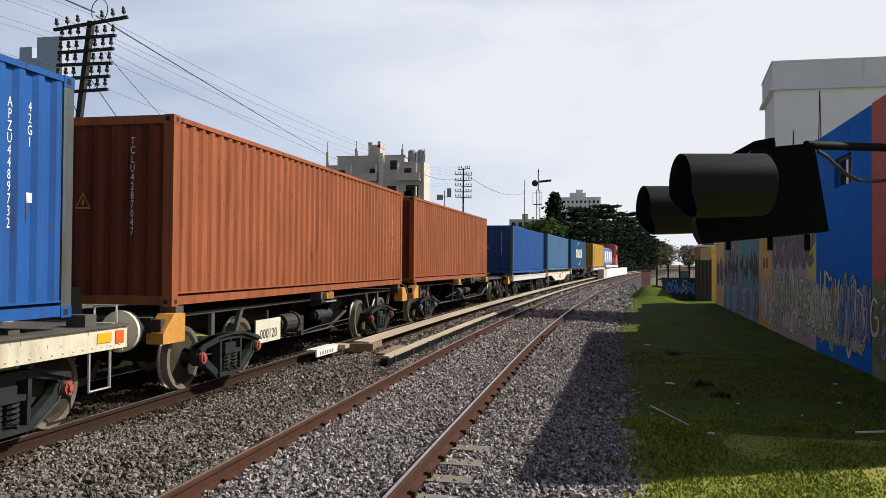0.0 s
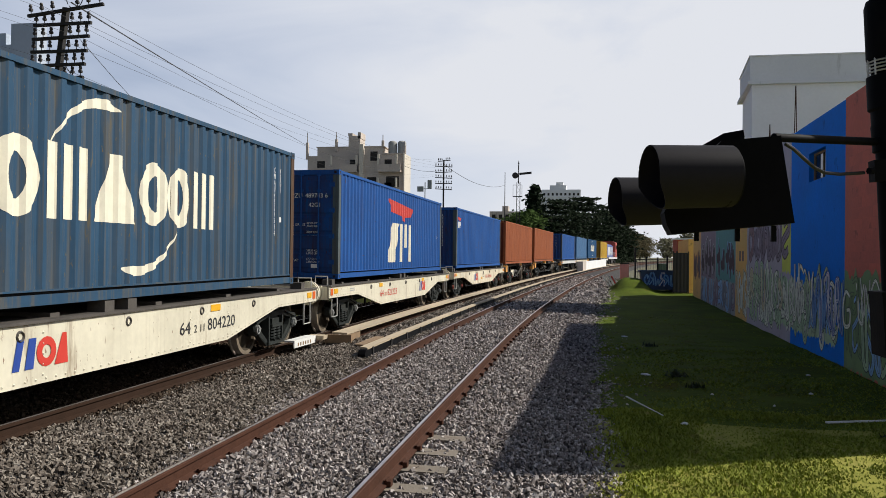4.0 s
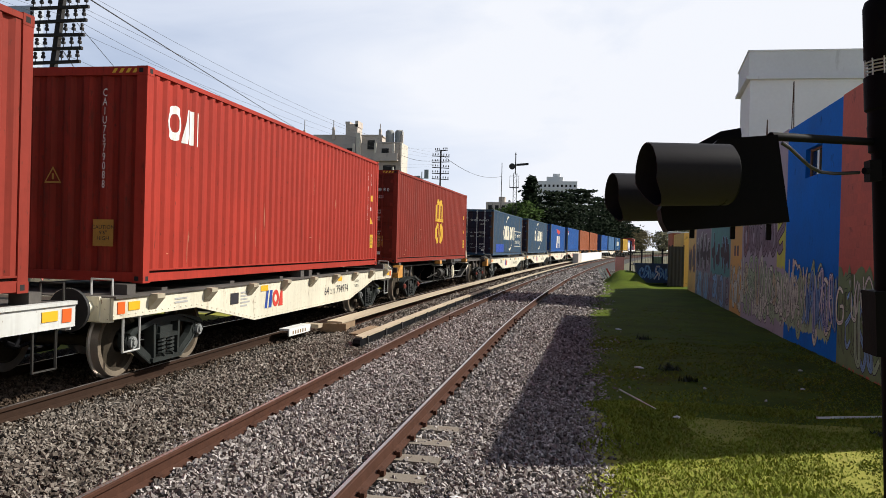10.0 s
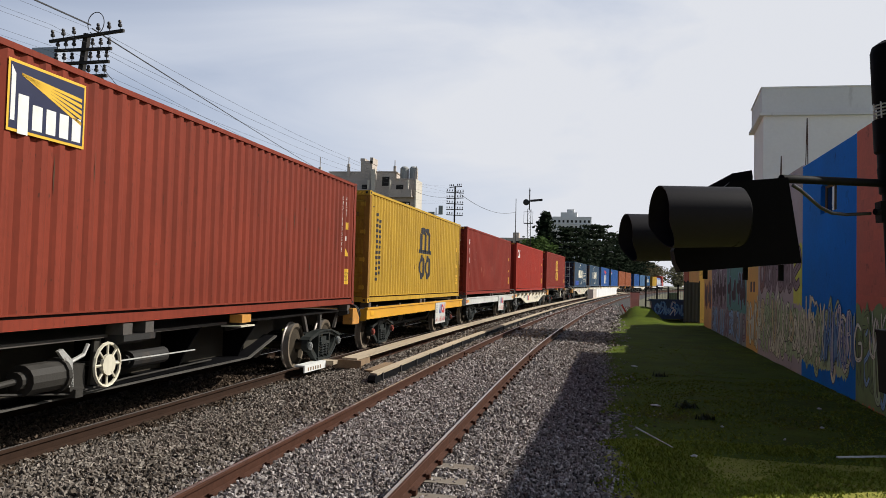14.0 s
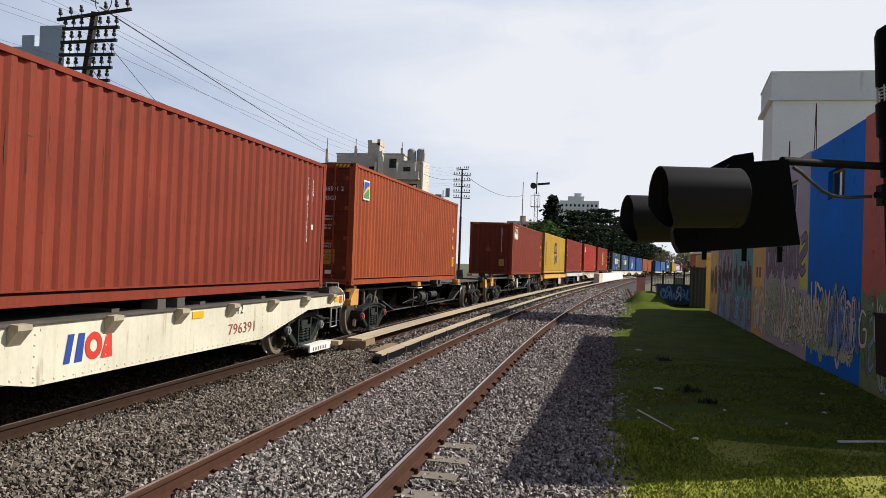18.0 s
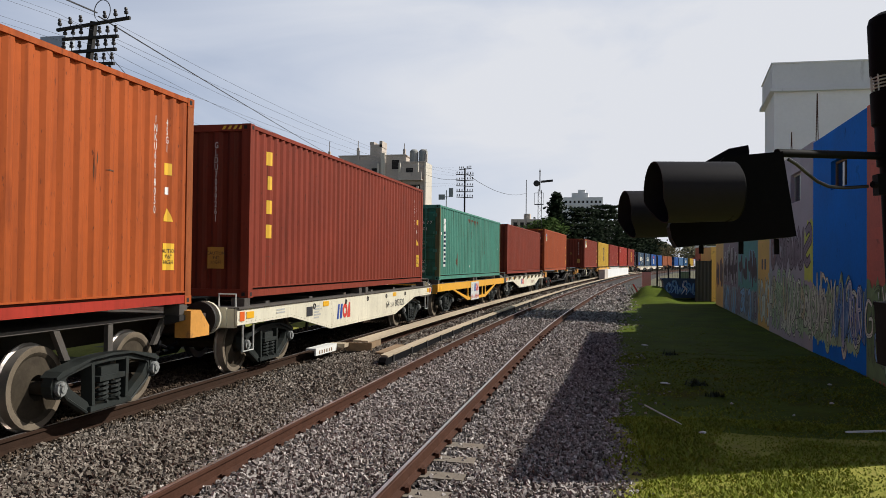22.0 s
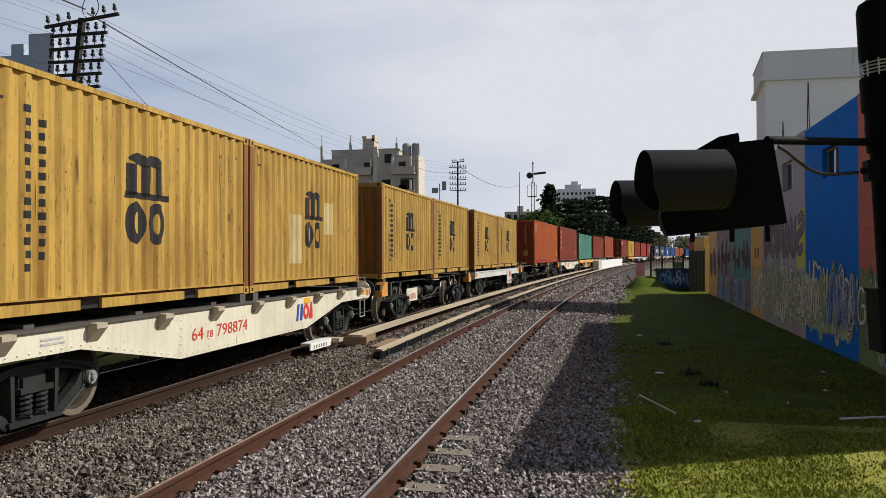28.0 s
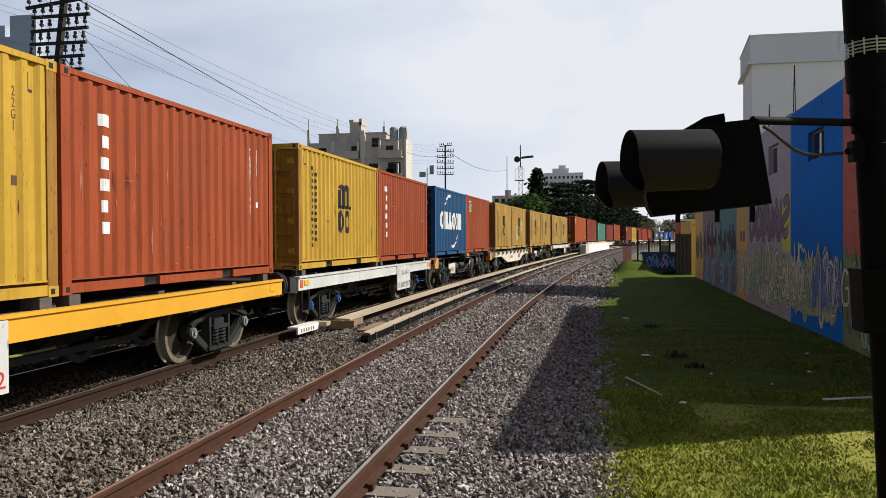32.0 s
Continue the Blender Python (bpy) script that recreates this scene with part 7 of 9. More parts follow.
def tall_figures(parent, y0, y1, z0, z1, n, dark, pale, seed):
    """Dark upright paired strokes joined by a bar, edged with pale paint."""
    rnd = random.Random(seed)
    d, p = Mesh(), Mesh()
    st = (y1 - y0) / n
    for i in range(n):
        a = y0 + st * (i + rnd.uniform(-0.12, 0.12))
        lo, hi = z0 + rnd.uniform(0, 0.4), z1 - rnd.uniform(0, 0.5)
        mid = lo + (hi - lo) * rnd.uniform(0.35, 0.65)
        for q in (0.12, 0.38, 0.7)[:rnd.randint(2, 3)]:
            w = st * rnd.uniform(0.08, 0.17)
            l2, h2 = lo + rnd.uniform(-0.1, 0.25), hi + rnd.uniform(-0.3, 0.1)
            pts = smooth_line([(a + st * q + rnd.uniform(-0.1, 0.1), l2 + (h2 - l2) * k / 4) for k in range(5)])
            ribbon(p, [(u + 0.07 * st, v + 0.03) for u, v in pts], on_wall, 0.0035, w * 1.05, 0.7)
            ribbon(d, pts, on_wall, 0.0045, w, 0.6)
        ribbon(d, smooth_line([(a, mid - 0.15), (a + st * 0.3, mid + 0.1), (a + st * 0.6, mid - 0.05), (a + st * 0.9, mid + 0.1)]), on_wall, 0.005, 0.2, 0.4)
    part("spray_fill", p, SPRAY[pale], parent, "pale edges of the figures")
    part("spray_fill", d, SPRAY[dark], parent, "dark sprayed upright figures")


def right_side():
    red = wall_piece("wall_1", 10.35, 16.65, 4.97, "red", "brick red painted block wall with a high window", [(13.9, 14.8, 3.45, 4.2)])
    wall_window(red, 13.9, 14.8, 3.45, 4.2, "small window in the red wall")
    blue = wall_piece("wall_2", 16.65, 21.3, 4.95, "blue", "strong blue painted wall with a small window, graffiti below", [(18.1, 19.5, 3.6, 4.25)])
    wall_window(blue, 18.1, 19.5, 3.6, 4.25, "small brown framed window", M_PLANKSIDE)
    lilac = wall_piece("wall_3", 21.3, 27.7, 5.0, "lilac", "faded lilac wall with a dark window and plum graffiti", [(22.8, 24.2, 3.64, 4.45)])
    wall_window(lilac, 22.8, 24.2, 3.64, 4.45, "dark window in the lilac wall")
    orange = wall_piece("wall_4", 27.7, 30.1, 3.7, "orange", "ochre painted strip of wall with small dark numerals worn away")
    grey = wall_piece("wall_5", 30.1, 41.0, 3.6, "grey", "grey and teal wall covered with dark sprayed figures")
    yel = wall_piece("wall_6", 41.0, 44.6, 3.4, "yellow", "yellow ochre wall at the end of the row")
    wall_piece("wall_7", 47.3, 54.0, 2.9, "orange", "low orange wall behind the yard gate")
    red_put = lambda u, v, e: on_wall(u, v, e + 0.008)
    ragged(red, red_put, 10.5, 16.62, -0.3, 1.72, "moss", 4, teeth=0.4, label="dull green sprayed ground")
    sprayed(red, red_put, 12.6, 16.4, -0.1, 1.3, 12, ["lime", "sky", "moss"], 25, "black", 0.06, 0.012, 1.5)
    sprayed(red, red_put, 13.0, 16.6, 0.5, 1.6, 9, ["cream", "moss"], 26, "black", 0.035, 0.008, 1.5, 0.009)
    ragged(blue, on_wall, 17.2, 21.28, 0.05, 1.45, "lime", 6, teeth=0.55)
    sprayed(blue, on_wall, 16.7, 21.2, -0.05, 1.45, 34, ["cream", "lime", "sky", "lime"], 5, "black", 0.062, 0.012, 3.0, size=(0.35, 0.62))
    sprayed(blue, on_wall, 17.0, 21.2, 0.35, 1.75, 15, ["lime", "cream", "cream"], 15, "black", 0.05, 0.012, 2.0, base=0.009, size=(0.5, 0.8))
    sprayed(blue, on_wall, 16.7, 19.0, 0.2, 1.5, 9, ["sky", "white"], 17, "blue", 0.035, 0.02, base=0.014)
    ragged(lilac, on_wall, 21.3, 22.3, 1.45, 3.1, "lemon", 8, teeth=0.5, label="yellow green sprayed halo")
    ragged(lilac, on_wall, 21.3, 24.2, 0.1, 1.45, "lime", 9, teeth=0.5)
    sprayed(lilac, on_wall, 21.3, 27.4, -0.1, 1.5, 36, ["cream", "lime", "cream"], 7, "black", 0.085, 0.016, 3.0, size=(0.3, 0.55))
    sprayed(lilac, on_wall, 21.4, 27.5, 0.3, 1.75, 16, ["cream", "lemonpale", "lime"], 37, "black", 0.075, 0.016, 1.9, base=0.009, size=(0.5, 0.8))
    sprayed(lilac, on_wall, 21.6, 27.2, 1.85, 2.95, 9, ["mauve", "mauve", "rosedull"], 12, "plum", 0.12, 0.024, 1.5)
    sprayed(orange, on_wall, 27.7, 29.9, -0.1, 1.55, 5, ["cream", "lemonpale"], 9, "black", 0.09, 0.018)
    ragged(grey, on_wall, 30.2, 35.4, 0.9, 3.3, "teal", 14, teeth=0.2, label="teal sprayed ground")
    ragged(grey, on_wall, 35.6, 40.9, 0.9, 3.3, "mauve", 16, teeth=0.3, label="mauve sprayed ground")
    tall_figures(grey, 30.4, 35.2, 0.95, 2.7, 4, "plum", "sky", 10)
    tall_figures(grey, 35.8, 40.8, 0.95, 2.8, 4, "plum", "white", 11)
    sprayed(grey, on_wall, 30.2, 40.8, -0.2, 0.95, 14, ["sky", "mauve", "greydull"], 13, "plum", 0.12, 0.02)
    tall_figures(yel, 41.4, 44.2, 0.6, 2.3, 2, "brown", "orange", 18)
    m = Mesh()
    for y in (29.1, 28.5):
        m.box(WX(y) - 0.008, WX(y) - 0.004, y - 0.12, y + 0.12, 1.75, 2.1)
    part("worn_numeral_bar", m, SPRAY["brown"], orange, "dark worn bars")
    # courses of blocks on the red wall
    m = Mesh()
    m.box(-0.006, 0.004, 0.006, 0.394, 0.006, 0.194)
    me = m.data("block", WALLPAINT["red"])
    for k in range(22):
        for i in range(8):
            y = 13.0 + 0.4 * i + (0.2 if k % 2 else 0.0)
            if y + 0.4 < 16.6 and not (y + 0.4 > 13.9 and y < 14.8 and 3.2 < -0.2 + 0.2 * k < 4.2):
                part("block", me, parent=red, at=pose(WX(y + 0.2), y, -0.24 + 0.2 * k + 0.04, 0, 0, -math.degrees(0.029)))
    # building body behind the wall
    m = Mesh()
    m.prism([(WX(15) + 0.3, 15), (14.0, 15), (14.0, 27.7), (WX(27.7) + 0.3, 27.7)], "z", 4.6, 4.75)
    m.prism([(WX(15) + 0.3, 15), (14.0, 15), (14.0, 15.3), (WX(15.3) + 0.3, 15.3)], "z", GRASS_Z - 0.3, 4.6)
    m.prism([(13.7, 15.3), (14.0, 15.3), (14.0, 27.4), (13.7, 27.4)], "z", GRASS_Z - 0.3, 4.6)
    m.prism([(WX(27.4) + 0.3, 27.4), (14.0, 27.4), (14.0, 27.7), (WX(27.7) + 0.3, 27.7)], "z", GRASS_Z - 0.3, 4.6)
    tagged(part("wall_8", m, WALLPAINT["grey"]), "plain roof and rear walls of the painted building", "wall", kind="structure")
    # reinforcing rods on top
    for y, h in ((21.6, 1.3), (24.9, 0.8)):
        rb = thing("reinforcing_rods", "thin bent steel rods standing up from the wall top", "steel rods", pose(WX(y) + 0.15, y, 4.95 if y < 22 else 5.0), group="rods on the wall")
        for d in (-0.12, 0.12):
            m = Mesh()
            m.cyl((0, d, -0.1), (0, 0.01 * (1 if d > 0 else -1), h), 0.012, 5)
            part("rod", m, M_RAIL, rb)
    # tall white building behind
    wb = thing("white_building", "plain white rendered building with an overhanging parapet", "building")
    # plan: the track side runs slightly away from the line
    P = [(6.62, 34.3), (17.0, 34.3), (17.4, 38.4), (7.02, 38.4)]

    def grown(g):
        return [(P[0][0] - g, P[0][1] - g), (P[1][0] + g, P[1][1] - g), (P[2][0] + g, P[2][1] + g), (P[3][0] - g, P[3][1] + g)]
    m = Mesh()
    m.prism(P, "z", GRASS_Z - 0.3, 8.95)
    part("body", m, M_RENDER, wb)
    m = Mesh()
    m.prism(grown(0.10), "z", 9.04, 10.05)
    part("parapet", m, M_RENDER2, wb, "greyer parapet band")
    m = Mesh()
    m.prism(grown(0.20), "z", 8.92, 9.04)
    part("drip_moulding", m, M_RENDER2, wb, "thin projecting moulding")
    m = Mesh()
    m.prism(grown(0.14), "z", 10.05, 10.10)
    part("coping", m, M_RENDER, wb)


M_RENDER = mat("white wall render", (0.82, 0.81, 0.79), 0.85, 0, 0.08, 0.5, 9, 0.1, (0.45, 0.43, 0.4), 0.3, 1.2, 1)
M_RENDER2 = mat("grey white render", (0.70, 0.70, 0.69), 0.85, 0, 0.1, 0.5, 9, 0.1, (0.36, 0.35, 0.33), 0.4, 1.2, 1)
M_CONCRETE = mat("raw concrete", (0.50, 0.435, 0.375), 0.9, 0, 0.2, 0.5, 8, 0.25, (0.17, 0.155, 0.14), 0.5, 0.9, 1)
M_BLOCK = mat("rough block wall", (0.165, 0.138, 0.105), 0.95, 0, 0.45, 1.2, 10, 1.0, (0.07, 0.062, 0.05), 0.9, 1.4)
M_GREYBLUE = mat("blue grey render", (0.40, 0.46, 0.54), 0.9, 0, 0.12, 0.4, 8, 0.15, (0.30, 0.35, 0.42), 0.4, 0.8, 1)
M_CREAMHOUSE = mat("cream house render", (0.60, 0.55, 0.46), 0.85, 0, 0.1, 0.5, 9, 0.15, (0.35, 0.31, 0.26), 0.4, 1.0, 1)
M_PALEGREY = mat("pale grey render", (0.25, 0.275, 0.27), 0.85, 0, 0.12, 0.5, 9, 0.15, (0.24, 0.25, 0.25), 0.4, 1.0, 1)
M_BRICK = mat("worn brick and plaster", (0.33, 0.22, 0.15), 0.95, 0, 0.35, 1.0, 12, 0.8, (0.38, 0.33, 0.27), 0.6, 1.1)
M_TILE = mat("roof tile", (0.24, 0.10, 0.06), 0.85, 0, 0.25, 2, 15, 0.3)
M_TANK = mat("grey water tank", (0.33, 0.33, 0.31), 0.8, 0, 0.15, 1.5, 12, 0.15, (0.2, 0.2, 0.19), 0.4, 2, 1)
# near-black sheets that paint the shade of rooms onto solid walls
M_DARKSHEET = mat("dark sheet for unlit rooms", (0.02, 0.018, 0.016), 0.9, 0, 0.2, 2, 10, 0.0)
M_TERRACE = mat("stained yellow grey plaster", (0.27, 0.235, 0.175), 0.95, 0, 0.35, 1.2, 10, 0.5, (0.10, 0.085, 0.06), 0.8, 1.6, 1)
M_YARDWALL = mat("dirty yard wall plaster", (0.092, 0.08, 0.06), 0.95, 0, 0.5, 1.5, 9, 1.0, (0.05, 0.043, 0.032), 0.9, 1.8, 1, specks=(0.26, 0.23, 0.18), speck_amt=1.0)
M_IRON = mat("black iron railing", (0.03, 0.028, 0.027), 0.7, 0.2, 0.2, 4, 30, 0.1)
M_SHRUB = mat("dusty shrub leaf", (0.06, 0.075, 0.025), 0.7, 0, 0.4, 6, 40, 0.0, (0.12, 0.10, 0.05), 0.4, 6)


def yard():
    """Skip, gate, mound furniture where the wall ends."""
    sk = thing("rubbish_skip", "dark blue steel skip with sprayed pale shapes beside the mound", "skip", pose(4.35, 49.3, ground_z(4.35, 49.3)))
    m = Mesh()
    m.prism([(-0.95, 0.12), (0.95, 0.12), (1.1, 1.2), (-1.1, 1.2)], "y", -0.75, 0.75)
    part("tub", m, M_SKIP, sk)
    m = Mesh()
    for y in (-0.78, 0.78):
        m.box(-1.15, 1.15, y - 0.03, y + 0.03, 1.14, 1.24)
    for x in (-1.12, 1.12):
        m.box(x - 0.04, x + 0.04, -0.81, 0.81, 1.14, 1.24)
    part("rim", m, M_SKIP, sk)
    for x in (-0.7, 0.7):
        m = Mesh()
        m.box(x - 0.06, x + 0.06, -0.8, 0.8, 0, 0.14)
        part("skid", m, M_IRON, sk)
    sprayed(sk, lambda u, v, e: (u, -0.752 - e, v), -0.9, 0.85, 0.3, 1.1, 6, ["white", "sky"], 3, "blue", 0.05, 0.02, 1.2, label="sprayed pale loops")
    bh = thing("brick_hut", "small red brick hut with a flat roof behind the yard fence", "hut", pose(8.0, 62.0, ground_z(8.0, 62)))
    m = Mesh()
    m.box(-1.2, 1.2, 0, 3.0, -0.2, 3.3)
    part("wall", m, M_HUT, bh)
    m = Mesh()
    m.box(-1.3, 1.3, -0.12, 3.12, 3.3, 3.42)
    part("roof", m, M_RENDER2, bh)
    window(bh, -0.6, 0.0, 1.1, 0.6, 0.7, "-y", M_PALEGREY)
    gl = thing("sheet_gate", "dark steel sheet gate leaf beside the painted wall", "gate", pose(5.36, 47.0, ground_z(5.36, 47.0)))
    m = Mesh()
    folds = [(-0.40 + 0.05 * i, 0.02 * (i // 2 % 2)) for i in range(17)]
    m.prism(folds + [(x, y + 0.006) for x, y in reversed(folds)], "z", 0.05, 2.3)
    part("sheet", m, M_IRON, gl)
    for x in (-0.41, 0.41):
        m = Mesh()
        m.box(x - 0.03, x + 0.03, -0.01, 0.05, -0.2, 2.38)
        part("post", m, M_IRON, gl)
    # fence and gate across the yard
    fe = thing("yard_fence", "rusty steel mesh fence with posts and a gate closing the yard", "fence")
    for i, (x, h) in enumerate(((3.2, 2.3), (3.9, 2.0), (4.6, 2.0), (5.2, 2.1), (5.8, 2.4))):
        m = Mesh()
        z = ground_z(x, 53)
        m.box(x - 0.05, x + 0.05, 52.95, 53.05, z - 0.1, z + h)
        part("post", m, M_IRON, fe)
    m = Mesh()
    z = ground_z(4.5, 53)
    for zz in (0.25, 1.05, 1.85):
        m.box(3.2, 5.8, 52.98, 53.02, z + zz - 0.025, z + zz + 0.025)
    for i in range(26):
        m.cyl((3.25 + 0.1 * i, 53, z + 0.25), (3.25 + 0.1 * i, 53, z + 1.85), 0.008, 4)
    part("mesh_panel", m, M_IRON, fe)
    m = Mesh()
    m.box(4.55, 5.15, 53.05, 53.09, z + 0.5, z + 1.6)
    part("sheet", m, SPRAY["lime"], fe, "pale green sheet tied to the fence")
    pk = thing("pink_cabinet", "small faded pink cabinet on the bank by the track", "cabinet", pose(2.62, 55.0, ground_z(2.62, 55)))
    m = Mesh()
    m.box(-0.28, 0.28, -0.25, 0.25, 0.0, 1.45)
    part("body", m, mat("faded pink paint", (0.75, 0.33, 0.32), 0.7, 0, 0.12, 2, 20, 0.1), pk)
    m = Mesh()
    m.box(-0.31, 0.31, -0.28, 0.28, 1.45, 1.52)
    part("lid", m, M_IRON, pk)
    bd = thing("striped_boards", "red and white boards leaning on the mound", "boards", pose(1.9, 54.3, ground_z(1.9, 54.3)))
    for i, x in enumerate((-0.35, -0.15, 0.05, 0.2)):
        m = Mesh()
        m.box(-0.05, 0.05, -0.02, 0.02, 0, 0.75)
        part("board", m, M_REDMARK if i == 3 else M_WHITEMARK, bd, at=pose(x, 0, 0, 0, -28, 0))


M_HUT = mat("red brick", (0.42, 0.10, 0.05), 0.9, 0, 0.25, 2, 14, 0.4, (0.25, 0.07, 0.04), 0.5, 3)
M_SKIP = mat("dark blue skip paint", (0.03, 0.06, 0.13), 0.6, 0, 0.25, 2, 15, 0.15, (0.1, 0.05, 0.03), 0.4, 3, 1)


# ---- third rail cover boards between the tracks ----


def cover_boards():
    # along the far track
    a = thing("third_rail_cover", "long weathered timber boards covering a conductor rail", "timber cover", group="conductor rail covers")
    OFF, s0, w = 1.72, 16.75, 0.34
    s = s0
    while s < 150:
        ln = 4.5 if s < 60 else 9.0
        m = Mesh()
        sweep(m, [(-w / 2, 0.115), (w / 2, 0.105), (w / 2, 0.145), (-w / 2, 0.155)], OFF, s, s + ln - 0.012, (ln - 0.012) / 3)
        part("board", m, M_PLANK, a)
        s += ln
    m = Mesh()
    x, y, z, h = line(s0 - 0.02, OFF)
    m.box(x - 0.30, x + 0.28, y - 0.05, y - 0.01, -0.075, 0.105)
    m.box(x + 0.12, x + 0.155, y - 0.01, y + 1.1, -0.075, 0.10)
    part("end_board", m, M_PLANKSIDE, a)
    m = Mesh()
    sweep(m, [(-0.045, -0.13), (0.045, -0.13), (0.035, 0.03), (-0.035, 0.03)], OFF - 0.05, s0 + 0.1, 150, 2.0)
    part("conductor_rail", m, M_RAIL, a)
    # white slotted end ramp
    rp = thing("ramp_guard", "white painted slotted end guard of the conductor rail", "rail guard")
    x, y, z, h = line(15.7, 1.17)
    T = pose(x, y, 0.0, 0, 0, -2)
    m = Mesh()
    m.box(-0.11, 0.11, -0.45, 0.70, 0.075, 0.11, 0, T)
    m.box(0.08, 0.11, -0.45, 0.70, -0.04, 0.075, 0, T)
    part("channel", m, M_WHITEMARK, rp)
    for i in range(6):
        m = Mesh()
        m.box(0.111, 0.116, -0.28 + 0.13 * i, -0.23 + 0.13 * i, -0.015, 0.055, 0, T)
        part("slot", m, M_PLANKSIDE, rp, "dark slot")
    m = Mesh()
    m.box(-0.10, 0.28, 0.72, 1.02, 0.02, 0.10, 0, T)
    part("ramp_block", m, M_PLANK, rp)
    # along the near track
    b = thing("third_rail_cover", "narrow pale cover boards over a black conductor rail", "timber cover", group="conductor rail covers")
    OFF, s0, w = 2.76, 15.0, 0.14
    s = s0
    while s < 150:
        ln = 4.5 if s < 60 else 9.0
        m = Mesh()
        sweep(m, [(-w / 2, 0.03), (w / 2, 0.012), (w / 2, 0.05), (-w / 2, 0.07)], OFF, s, s + ln - 0.012, (ln - 0.012) / 3)
        part("board", m, M_PLANK, b)
        s += ln
    m = Mesh()
    m.box(-0.06, 0.07, -0.04, 0.04, -0.17, 0.03)
    me = m.data("bracket", M_IRON)
    for i in range(int((110 - s0) / 1.5)):
        part("bracket", me, parent=b, at=on_line(s0 + 0.4 + 1.5 * i, OFF + 0.02))
    m = Mesh()
    sweep(m, [(-0.05, -0.14), (0.075, -0.14), (0.06, 0.012), (-0.035, 0.012)], OFF, s0, 150, 1.5)
    part("conductor_rail", m, M_BLACK, b)
    m = Mesh()
    x, y, z, h = line(s0 - 0.02, OFF)
    m.prism([(y - 0.16, -0.06), (y - 0.13, -0.12), (y + 0.02, -0.14), (y + 0.02, 0.03), (y - 0.10, 0.015)], "x", x - 0.07, x + 0.075)
    part("rail_nose", m, M_BLACK, b, "rounded black end of the conductor rail")
    m = Mesh()
    x, y, z, h = line(16.9, 2.34)
    m.box(x - 0.10, x + 0.10, y - 0.8, y + 0.9, -0.16, -0.02)
    part("spacer_plank", m, M_PLANKSIDE, b, "loose plank lying between the covers")
    # low concrete wall between the tracks far ahead
    c = thing("concrete_barrier", "low white concrete wall standing between the two tracks", "barrier")
    m = Mesh()
    sweep(m, [(-0.28, -0.25), (0.28, -0.25), (0.28, 0.98), (-0.28, 0.98)], 2.35, 92, 122, 2.0)
    part("wall", m, M_RENDER2, c)
    m = Mesh()
    sweep(m, [(-0.3, -0.25), (0.3, -0.25), (0.3, 1.02), (-0.3, 1.02)], 2.35, 88.0, 92.0, 1.0)
    part("end_block", m, M_CONCRETE, c)


# ---- things left of the line ----


def telegraph_pole(x, y, ztop, arms, lean, label, loop=False, turn=0.0, width=2.4):
    base = ground_z(x, y)
    H = ztop - base
    ob = thing("telegraph_pole", label, "telegraph pole", Matrix.Translation((x, y, base)) @ Euler((0, radians(lean), 0)).to_matrix().to_4x4() @ Euler((0, 0, radians(turn))).to_matrix().to_4x4(), group="telegraph poles")
    m = Mesh()
    m.cyl((0, 0, -0.3), (0, 0, H * 0.58), 0.135, 12, 0, 0.11)
    part("lower_pole", m, M_POLEWOOD, ob, smooth=True)
    m = Mesh()
    m.box(-0.07, 0.07, -0.07, 0.07, H * 0.56, H + 0.05)
    part("upper_pole", m, M_POLEWOOD, ob)
    for i in range(arms):
        z = 0
        gap = 0.36 if lean else 0.56
        w = width * (0.5 if lean else 0.27) if i == 0 else width * 0.385 - 0.01 * i
        sh = 0.06 if i == 0 else 0.02
        m = Mesh()
        m.box(-w + sh, w + sh, -0.14, -0.06, -0.038, 0.038)
        # the arms stay nearly level while the pole leans
        slope = -lean + ((-6.0 if i == 0 else 0.3 - 0.8 * (i % 3)) if lean else (3.0 if i % 2 else -4.5 + 1.3 * i))
        arm = part("crossarm", m, M_POLEWOOD, ob, at=pose(0, 0, H - 0.05 - gap * i) @ Euler((0, radians(slope), 0)).to_matrix().to_4x4())
        for k in range(3):
            for sg in (-1, 1):
                u = sh + sg * w * (0.33 + 0.29 * k)
                g = Mesh()
                g.cyl((u, -0.105, z + 0.04), (u, -0.105, z + 0.12), 0.012, 5)
                g.lathe([(0.0, 0.30), (0.035, 0.29), (0.045, 0.24), (0.03, 0.21), (0.058, 0.17), (0.052, 0.12), (0.0, 0.11)], 8, 0, "z", (u, -0.105, z))
                part("insulator", g, M_CERAMIC, arm)
    if loop:
        m = Mesh()
        pts = [(0.28 + 0.24 * math.cos(a), -0.1, H + 0.33 + 0.30 * math.sin(a)) for a in np.linspace(-2.2, 3.9, 22)]
        m.tube(pts, 0.012, 5)
        part("cable_loop", m, M_WIRE, ob, "loop of spare cable")
        m = Mesh()
        m.tube([(0.15, -0.1, H * 0.66), (0.42, -0.15, H * 0.62), (0.52, -0.15, H * 0.56), (0.4, -0.12, H * 0.46)], 0.022, 6)
        m.box(0.05, 0.75, -0.16, -0.08, H * 0.66, H * 0.66 + 0.08)
        part("cable_bend", m, M_WIRE, ob, "drooping cable tail")
    return ob


